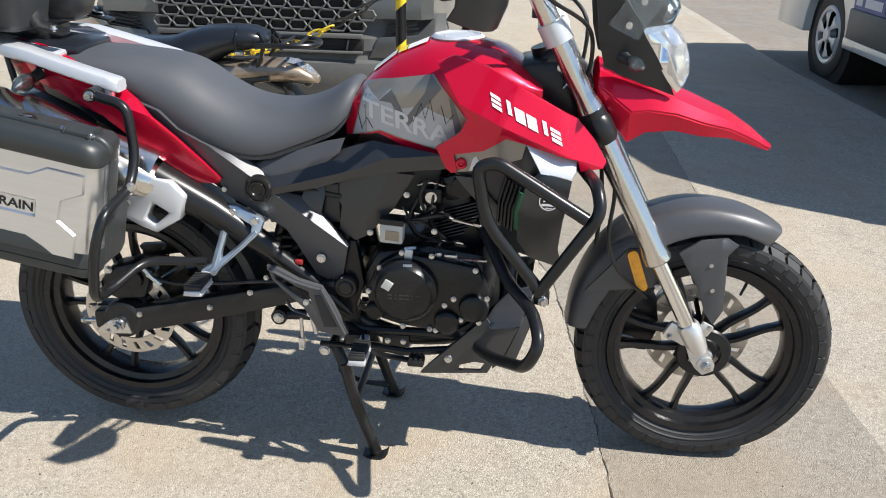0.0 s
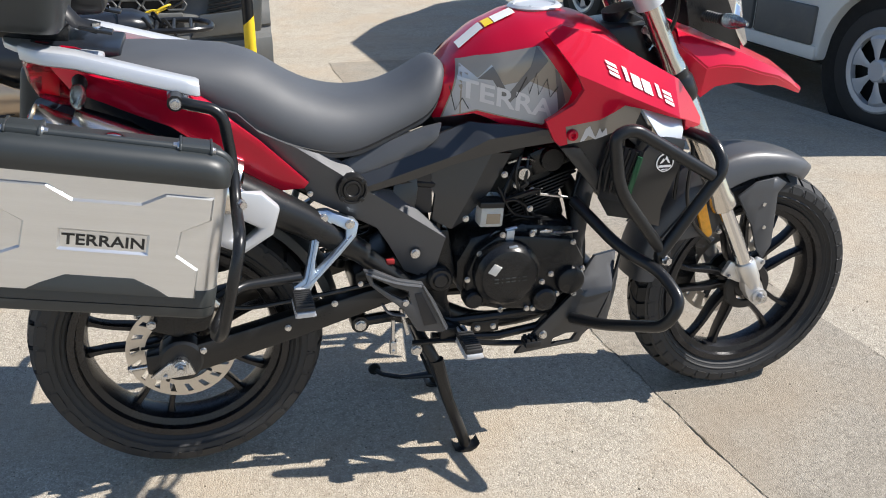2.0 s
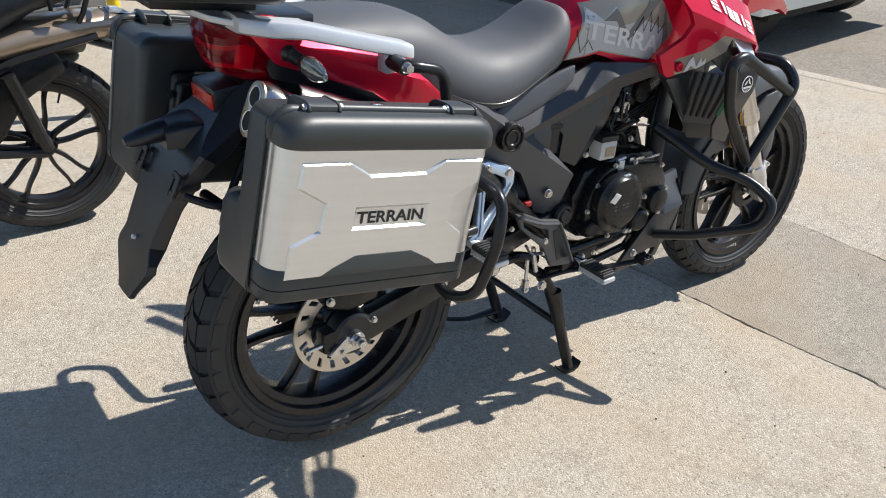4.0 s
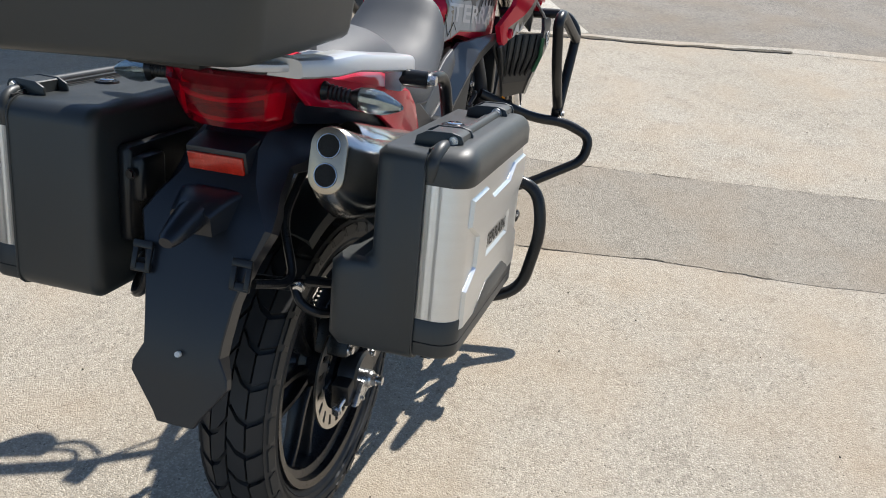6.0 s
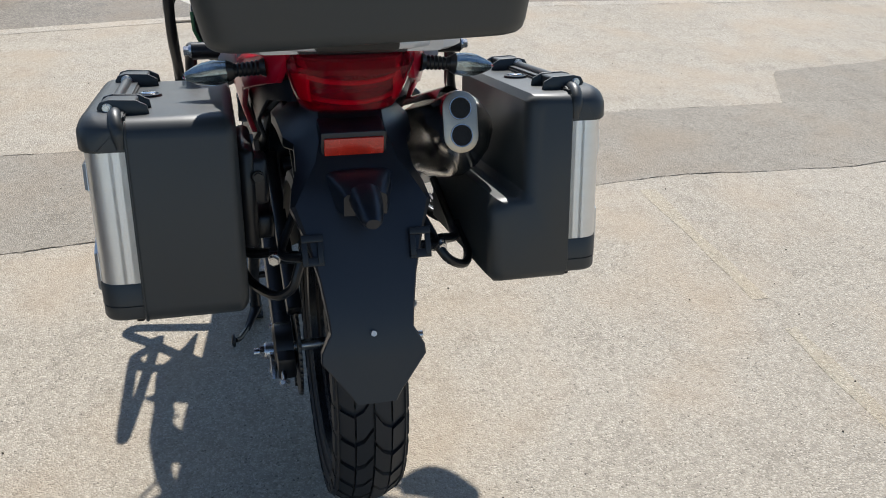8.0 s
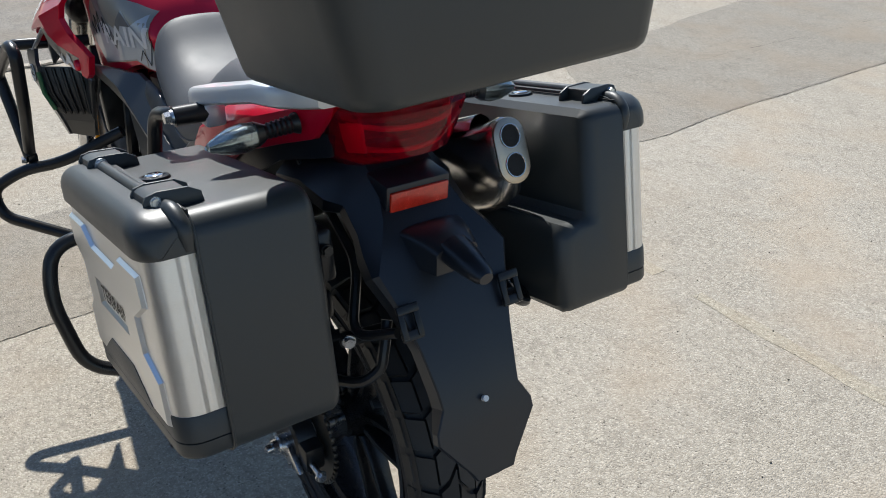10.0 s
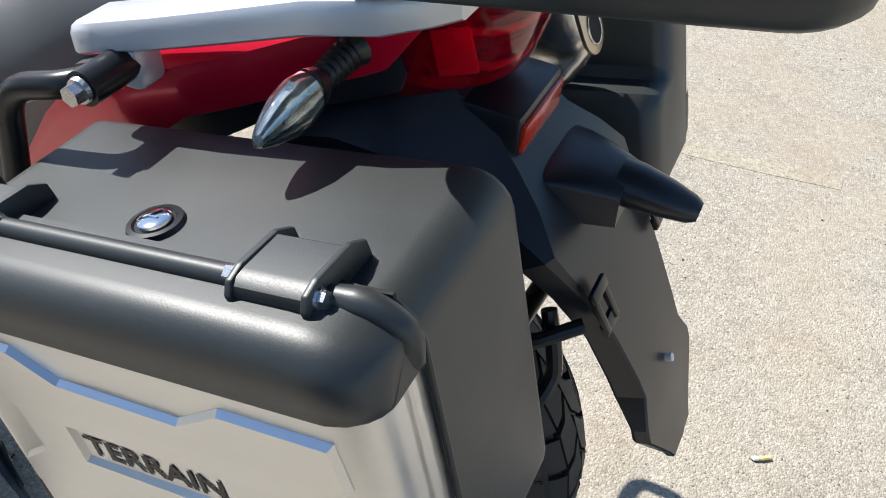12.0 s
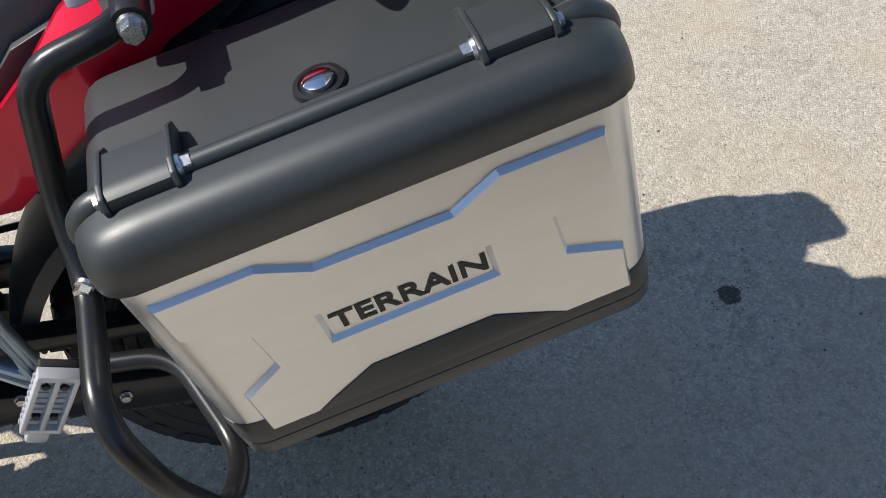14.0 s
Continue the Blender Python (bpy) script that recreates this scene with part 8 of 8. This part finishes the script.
part("rear_reflector", b, REDREF, o_guard, "red reflector")
b = bmesh.new()
for s in (-1, 1):
    tube(b, [(0.10, 0.06 * s, 0.62), (0.14, 0.12 * s, 0.60)], 0.008, 8)
    t = bmesh.new()
    bmesh.ops.create_uvsphere(t, u_segments=14, v_segments=10, radius=1)
    add(b, t, pose(0.15, 0.155 * s, 0.60) @ Matrix.Diagonal((0.022, 0.042, 0.024, 1)))
o_part("indicator", b, BLACK, "black indicators")
b = bmesh.new()
rings = []
for x, z, w, h in ((-1.05, 0.80, 0.08, 0.07), (-1.0, 0.82, 0.12, 0.10), (-0.90, 0.83, 0.14, 0.11), (-0.78, 0.80, 0.13, 0.10), (-0.70, 0.76, 0.10, 0.06)):
    rings.append([(x, w * math.copysign(abs(math.cos(k)) ** 0.7, math.cos(k)), z + h * math.sin(k)) for k in [2 * math.pi * j / 20 for j in range(20)]])
loft(b, rings)
o_part("fuel_tank", b, GOLD, "champagne fuel tank", None, 60)
for s in (-1, 1):
    b = bmesh.new()
    panel(b, [(-0.70, 0.672), (-0.60, 0.665), (-0.511, 0.654), (-0.440, 0.622), (-0.371, 0.605), (-0.316, 0.575), (-0.435, 0.491), (-0.545, 0.472), (-0.66, 0.485), (-0.72, 0.53), (-0.74, 0.60)], lambda x, z: -(0.135 - 0.6 * (z - 0.59) ** 2 * 10), 0.010, 0.03, 0.004)
    o_part("side_panel", b if s < 0 else mirrored(b), GOLD, "champagne side panel", None, 40)
b = bmesh.new()
for s in (-1, 1):
    tube(b, [(-1.15, 0.03 * s, 0.92), (-0.90, 0.09 * s, 0.70), (-0.55, 0.10 * s, 0.50), (-0.40, 0.10 * s, 0.36), (-0.90, 0.10 * s, 0.27), (-1.05, 0.06 * s, 0.50), (-1.12, 0.03 * s, 0.85)], 0.014, 8)
    tube(b, [(-0.56, 0.10 * s, 0.50), (-0.20, 0.11 * s, 0.62), (0.05, 0.09 * s, 0.66)], 0.011, 8)
    tube(b, [(-0.16, 0.085 * s, 0.30), (-0.50, 0.10 * s, 0.36)], 0.018, 8)
    tube(b, [(-0.16, 0.085 * s, 0.31), (-0.24, 0.12 * s, 0.58)], 0.022, 10)
    tube(b, [(-1.42, 0.08 * s, 0.30), (-1.17, 0.08 * s, 0.92)], 0.019, 10)
o_part("frame", b, BLACK, "black tubular frame and suspension")
b = bmesh.new()
box(b, (-0.72, 0, 0.40), (0.34, 0.22, 0.22), 0.04)
box(b, (-0.85, 0, 0.55), (0.14, 0.14, 0.16), 0.02, (0, 15, 0))
prism(b, [(-0.62, 0.50), (-0.38, 0.47), (-0.30, 0.42), (-0.40, 0.35), (-0.60, 0.33)], -0.13, -0.10, 0.01)
o_part("engine", b, ENGINE, "black air-cooled engine")
b = bmesh.new()
prism(b, [(-0.58, 0.47), (-0.43, 0.495), (-0.31, 0.580), (-0.20, 0.640), (-0.08, 0.62), (-0.06, 0.56), (-0.20, 0.48), (-0.28, 0.37), (-0.36, 0.30), (-0.56, 0.28), (-0.62, 0.36)], -0.095, 0.095, 0.012)
o_part("air_box", b, ENGINE, "black air box and inner mudguard")
b = bmesh.new()
tube(b, [(-0.575, -0.13, 0.42), (-0.60, -0.15, 0.34), (-0.645, -0.17, 0.285)], [0.012, 0.010, 0.008], 8)
peg = o_part("footrest", b, CAST, "bright footrest bracket")
b = bmesh.new()
box(b, (-0.655, -0.185, 0.275), (0.030, 0.06, 0.022), 0.005, (0, 20, 0))
part("rubber_pad", b, LEAF, peg, "pale grey ribbed rubber")
b = bmesh.new()
tube(b, [(-0.575, -0.10, 0.33), (-0.590, -0.15, 0.16), (-0.605, -0.19, 0.012)], 0.013, 10)
tube(b, [(-0.66, -0.20, 0.008), (-0.585, -0.19, 0.010)], 0.010, 8, 0.6)
o_part("side_stand", b, BLACK, "black side stand, lowered")
b = bmesh.new()
tube(b, bent([(-1.05, -0.34, 1.02), (-1.12, -0.20, 1.04), (-1.17, 0, 0.98), (-1.12, 0.20, 1.04), (-1.05, 0.34, 1.02)], 0.04), 0.011, 10)
o_part("handlebar", b, BLACK, "black handlebar")
b = bmesh.new()
lathe(b, [(0.0, 0.09), (0.05, 0.08), (0.085, 0.04), (0.09, 0.0), (0.0, 0.0)], (-1.26, 0, 0.86), 28, "x")
o_part("headlamp", b, BLACK, "round headlamp shell")

# ---- striped post with a chain ----
post = thing("barrier_post", "black and yellow striped steel post with a chain", "post", (0.322, 2.34, 0))
bands = [(-0.0, 0.25, 1), (0.25, 0.41, 0), (0.41, 0.585, 1), (0.585, 0.76, 0), (0.76, 0.93, 1), (0.93, 1.05, 0)]
for z0, z1, y in bands:
    b = bmesh.new()
    tilt = 0.022
    n = 20
    vs = []
    for z, t in ((z0, 0 if z0 == 0 else tilt), (z1, tilt)):
        vs.append([b.verts.new((0.026 * math.cos(2 * math.pi * k / n), 0.026 * math.sin(2 * math.pi * k / n), z + t * math.cos(2 * math.pi * k / n))) for k in range(n)])
    for k in range(n):
        b.faces.new((vs[0][k], vs[0][(k + 1) % n], vs[1][(k + 1) % n], vs[1][k]))
    if z1 > 1.0:
        b.faces.new(vs[1])
    part("band", b, YELLOW if y else BLACK, post, "yellow band" if y else "black band")
b = bmesh.new()
lathe(b, [(0.0, 0.012), (0.05, 0.012), (0.055, 0.008), (0.055, 0.0)], (0, 0, 0), 24, "z")
part("base_plate", b, BLACK, post)
chain = thing("barrier_chain", "sagging plastic chain, part black and part yellow, hooked to the post", "chain")
link = {}
for col, mat in (("black", CHAIN), ("yellow", YELLOW)):
    b = bmesh.new()
    ring = [(0.030 * math.cos(k) + 0.012 * (1 if math.cos(k) > 0 else -1), 0.016 * math.sin(k), 0) for k in [2 * math.pi * j / 16 for j in range(16)]]
    tube(b, ring, 0.005, 6, 1, True)
    link[col] = finish(b, "link", mat)
p0, p1 = Vector((0.30, 2.34, 0.86)), Vector((-1.15, 2.36, 0.60))
n = 26
for k in range(n):
    f = k / (n - 1)
    g = f + 0.01
    a = p0.lerp(p1, f) - Vector((0, 0, 0.85 * f * (1 - f)))
    c = p0.lerp(p1, g) - Vector((0, 0, 0.85 * g * (1 - g)))
    ob = new("link", link["black" if f < 0.24 or f > 0.8 else "yellow"])
    ob.parent = chain
    ob.matrix_local = Matrix.Translation(a) @ (c - a).to_track_quat("X", "Z").to_matrix().to_4x4() @ pose(0, 0, 0, 90 * (k % 2) + 20)
tagged(post, group="barrier")

# ---- grey van: bumper and grille towards the yard ----
van = thing("van", "grey delivery van with a hexagon grille, parked facing the yard", "van", (-0.55, 2.84, 0))
W = 1.02


def bow(x, depth=0.16):
    """How far the nose curves back at x across the van."""
    return depth * abs(x / W) ** 3.0


b = bmesh.new()
rings = []
for z, out in ((0.17, 0.10), (0.20, 0.02), (0.26, 0.0), (0.34, -0.01), (0.38, 0.0), (0.395, 0.03), (0.43, 0.045), (0.445, 0.03), (0.51, 0.035), (0.53, 0.05), (0.64, 0.07)):
    ring = [(-W + 2 * W * j / 40, out + bow(-W + 2 * W * j / 40), z) for j in range(41)]
    rings.append([(-W, 0.24, z)] + ring + [(W, 0.24, z)])
loft(b, rings, False, False)
bumper = part("front_bumper", b, VANP, van, "grey moulded plastic bumper")
b = bmesh.new()
for sx in (-1, 1):
    prism(b, [(sx * 0.60, 0.40), (sx * 0.96, 0.43), (sx * 0.98, 0.64), (sx * 0.88, 0.54), (sx * 0.66, 0.52)], 0.06, 0.15, 0.01)
part("bumper_corner", b, VANG, bumper, "painted bumper corner")
b = bmesh.new()
box(b, (0, 0.065, 0.478), (1.16, 0.06, 0.065), 0.01)
box(b, (0, 0.07, 0.67), (1.16, 0.06, 0.25), 0.02)
part("grille_opening", b, VOID, bumper, "black grille opening")
b = bmesh.new()
for r in range(4):
    for c in range(11):
        x, z = -0.55 + 0.11 * c + (0.055 if r % 2 else 0), 0.580 + 0.060 * r
        o = [(x - 0.050, z), (x - 0.034, z + 0.026), (x + 0.034, z + 0.026), (x + 0.050, z), (x + 0.034, z - 0.026), (x - 0.034, z - 0.026)]
        tube(b, [(px, 0.030, pz) for px, pz in o], 0.007, 6, 1, True)
part("grille", b, VANP, bumper, "grey hexagon mesh grille")
b = bmesh.new()
for k in range(7):
    x = -0.50 + 0.166 * k
    box(b, (x, 0.030, 0.478), (0.010, 0.02, 0.060), 0.002, (0, 12, 0))
box(b, (0, 0.022, 0.528), (1.16, 0.03, 0.026), 0.006)
box(b, (0, 0.022, 0.440), (1.16, 0.03, 0.014), 0.004)
part("grille_bar", b, VANP, bumper)
for sx in (-1, 1):
    b = bmesh.new()
    for k in range(4):
        box(b, (sx * 0.79, 0.075, 0.535 + 0.022 * k), (0.20 - 0.012 * k, 0.02, 0.007), 0.001, (0, -10 * sx, 0))
    part("side_vent", b, VOID, bumper, "black louvred side vent")
    b = bmesh.new()
    lathe(b, [(0.0, -0.012), (0.022, -0.012), (0.030, -0.004), (0.033, 0.01)], (sx * 0.83, 0.085, 0.300), 24)
    part("fog_lamp", b, VOID, bumper, "round dark fog lamp blank")
    b = bmesh.new()
    box(b, (sx * 0.82, 0.075, 0.300), (0.17, 0.03, 0.10), 0.012)
    part("fog_surround", b, VANP, bumper)
b = bmesh.new()
box(b, (-0.28, -0.016, 0.325), (0.52, 0.010, 0.11), 0.003)
vplate = part("number_plate", b, LEAF, van, "white front number plate")
b = bmesh.new()
for k in range(7):
    box(b, (-0.48 + 0.066 * k, -0.0225, 0.325), (0.034, 0.003, 0.07), 0)
part("plate_bar", b, INK, vplate, "dark bars")
b = bmesh.new()
rings = []
for y, zt, w in ((0.06, 0.82, 0.90), (0.12, 0.94, 0.96), (0.35, 1.10, 0.98), (0.95, 1.24, 0.99), (1.55, 1.95, 0.96), (2.0, 2.05, 0.96), (4.8, 2.05, 0.96), (4.95, 1.9, 0.95)):
    zb = 0.62 if y < 0.94 else 0.28
    ring = []
    for a, z in ((-w, zb), (-w * 1.0, zb + (zt - zb) * 0.55), (-w * 0.93, zt - 0.08), (-w * 0.80, zt), (w * 0.80, zt), (w * 0.93, zt - 0.08), (w, zb + (zt - zb) * 0.55), (w, zb)):
        ring.append((a, y, z))
    rings.append(ring)
loft(b, rings)
part("body", b, VANG, van, "grey painted van body")
b = bmesh.new()
rings = [[(-0.86, 1.00, 1.275), (0.86, 1.00, 1.275)], [(-0.80, 1.50, 1.905), (0.80, 1.50, 1.905)]]
loft(b, rings, False, False)
bmesh.ops.translate(b, verts=b.verts, vec=(0, -0.02, 0.012))
part("windscreen", b, VANB, van, "dark windscreen")
for sx in (-1, 1):
    for y in (0.58, 4.0):
        b = bmesh.new()
        lathe(b, [(0.20, sx * 0.02), (0.29, sx * 0.0), (0.325, sx * -0.02), (0.33, sx * -0.10), (0.325, sx * -0.20), (0.28, sx * -0.21), (0.20, sx * -0.20)], (sx * 0.97, y, 0.33), 40, "x")
        w_ob = part("tyre", b, RUBBER, van, "black van tyre")
        b = bmesh.new()
        lathe(b, [(0.0, sx * 0.005), (0.06, sx * 0.0), (0.15, sx * -0.03), (0.20, sx * 0.005), (0.205, sx * -0.05)], (sx * 0.97, y, 0.33), 30, "x")
        part("wheel_cover", b, SILVER, w_ob)
# block under the floor, its shade put into a near-black colour
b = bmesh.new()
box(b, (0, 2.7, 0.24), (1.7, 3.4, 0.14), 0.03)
part("shaded_underbody", b, VOID, van)

# ---- wrapped white van on the road ----
wv = thing("van", "white panel van with dark and green side wrap on the road", "van")
wv.matrix_world = pose(3.45, 2.0, -0.06, 0, 0, 94.5) @ Matrix.Diagonal((1.117, -1.117, 1.117, 1))
# here x runs along the van from the nearer wheel, y away from the yard, z up
SIL = [(-0.52, 0.27), (-0.54, 0.90), (-0.38, 1.55), (-0.12, 2.02), (0.6, 2.31), (1.9, 2.31), (2.5, 1.96), (2.85, 1.70), (3.2, 1.36), (3.62, 1.02), (3.82, 0.75), (3.82, 0.27)]
b = bmesh.new()
o = []
low = [(3.82, 0.27), (3.28, 0.27)] + [(2.91 + 0.36 * math.cos(k), 0.30 + 0.36 * math.sin(k)) for k in [math.pi * j / 12 for j in range(13)]] + [(2.54, 0.27), (0.37, 0.27)] + [(0.36 * math.cos(k), 0.30 + 0.36 * math.sin(k)) for k in [math.pi * j / 12 for j in range(13)]] + [(-0.37, 0.27)]
prism(b, SIL[:-1] + low, 0.0, 1.85, 0.03)
wbody = part("body", b, VANW, wv, "white painted van body")


def film(outline, y=-0.004):
    b = bmesh.new()
    panel(b, outline, lambda x, z: y, 0.0, 0.3)
    return b


part("green_wrap", film([(0.38, 0.66), (0.84, 0.66), (0.84, 1.20), (0.25, 1.20), (0.25, 0.66)]), VANGR, wbody, "pale green printed film")
part("green_wrap", film([(-0.50, 0.40), (-0.39, 0.40), (-0.33, 0.58), (-0.15, 0.70), (0.1, 0.71), (0.25, 0.68), (0.25, 1.2), (-0.48, 1.2)]), VANGR, wbody, "pale green printed film")
part("dark_wrap", film([(0.87, 0.66), (1.16, 0.66), (1.12, 1.2), (0.87, 1.2)], -0.0045), VANB, wbody, "dark printed film")
part("grey_print", film([(0.90, 0.68), (0.98, 0.68), (1.05, 1.1), (0.93, 1.1)], -0.006), PALE, wbody, "pale diagonal shape in the print")
part("photo_print", film([(1.20, 0.73), (1.55, 0.73), (1.55, 1.0), (1.20, 1.0)], -0.006), material("brown_photo_print", (0.22, 0.15, 0.11), 0.4, 0, 0.6, 20, 90), wbody, "small brown printed picture")
for k in range(10):
    part("print_bar", film([(1.20 + 0.033 * k, 0.665), (1.222 + 0.033 * k, 0.665), (1.222 + 0.033 * k, 0.71), (1.20 + 0.033 * k, 0.71)], -0.006), INK, wbody, "small dark bar")
sign = part("blue_sign", film([(2.02, 0.53), (2.46, 0.53), (2.46, 0.71), (2.02, 0.71)], -0.008), BLUE, wbody, "blue rectangular sticker with white shapes")
part("sign_square", film([(2.34, 0.56), (2.43, 0.56), (2.43, 0.68), (2.34, 0.68)], -0.010), WHITE, sign)
part("sign_bar", film([(2.06, 0.56), (2.30, 0.56), (2.30, 0.615), (2.06, 0.615)], -0.010), WHITE, sign)
part("sign_bar", film([(2.14, 0.645), (2.30, 0.645), (2.30, 0.67), (2.14, 0.67)], -0.010), WHITE, sign)
for x0, x1 in ((0.40, 0.84), (0.87, 1.52), (1.55, 1.70), (1.72, 2.48)):
    b = bmesh.new()
    box(b, ((x0 + x1) / 2, -0.008, 0.44), (x1 - x0, 0.03, 0.19), 0.012)
    part("side_cladding", b, VANP, wbody, "dark grey side cladding")
b = bmesh.new()
for x in (0.855, 1.535, 1.71):
    box(b, (x, -0.0005, 0.85), (0.012, 0.006, 1.0), 0)
part("door_gap", b, VOID, wbody)
b = bmesh.new()
box(b, (1.45, 0.012, 0.31), (2.16, 0.05, 0.07), 0.01)
part("sill", b, VANW, wbody)
b = bmesh.new()
for x in (0.0, 2.91):
    lathe(b, [(0.28, 0.06), (0.38, 0.06), (0.38, 0.5), (0.05, 0.5)], (x, 0, 0.30), 24)
part("wheel_well", b, VOID, wbody)
# floor block coloured near-black for the shade below the van
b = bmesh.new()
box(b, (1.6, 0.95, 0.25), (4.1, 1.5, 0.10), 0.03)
part("shaded_underbody", b, VOID, wv)
for x in (0.0, 2.91):
    for y, sg in ((0.05, 1), (1.80, -1)):
        b = bmesh.new()
        lathe(b, [(0.19, 0.0), (0.22, -0.01 * sg), (0.28, 0.0), (0.298, 0.03 * sg), (0.30, 0.10 * sg), (0.298, 0.18 * sg), (0.26, 0.20 * sg), (0.19, 0.19 * sg)], (x, y, 0.30), 48)
        ty = part("tyre", b, RUBBER, wv, "black tyre")
        b = bmesh.new()
        lathe(b, [(0.0, -0.022 * sg), (0.045, -0.022 * sg), (0.055, -0.012 * sg), (0.058, 0.03 * sg)], (x, y, 0.30), 24)
        lathe(b, [(0.165, 0.02 * sg), (0.168, -0.006 * sg), (0.190, -0.012 * sg), (0.208, 0.002 * sg)], (x, y, 0.30), 48)
        arms = bmesh.new()
        for k in range(6):
            a = math.pi * k / 3 + 0.3
            rings = []
            for r, hw in ((0.045, 0.20), (0.10, 0.22), (0.15, 0.30), (0.172, 0.36)):
                rings.append([(x + r * math.cos(a + q * hw), y + (-0.014 + 0.02 * (r > 0.16) - 0.004 * (1 - q * q)) * sg, 0.30 + r * math.sin(a + q * hw)) for q in (-1, -0.5, 0, 0.5, 1)])
            loft(arms, rings, False, False)
        part("cover_spoke", arms, SILVER, ty)
        part("wheel_cover", b, SILVER, ty, "silver six-spoke wheel cover")
        b = bmesh.new()
        lathe(b, [(0.0, 0.06 * sg), (0.19, 0.05 * sg)], (x, y, 0.30), 30)
        part("dark_backing", b, VOID, ty)

# ---- litter on the concrete ----
butt = thing("cigarette_end", "flattened yellow and white cigarette end on the concrete", "litter", (-0.516, -0.420, 0.004))
b = bmesh.new()
tube(b, [(-0.012, -0.008, 0), (0, 0, 0.0005), (0.006, 0.003, 0)], [0.0038, 0.0042, 0.004], 10, 0.8)
part("filter", b, material("yellow_filter_paper", (0.62, 0.52, 0.22), 0.7, 0, 0.2, 200, 900), butt, "yellow paper")
b = bmesh.new()
tube(b, [(0.006, 0.003, 0), (0.013, 0.006, 0), (0.017, 0.005, 0)], [0.0041, 0.0042, 0.003], 10, 0.8)
part("paper_end", b, LEAF, butt, "white crumpled paper")
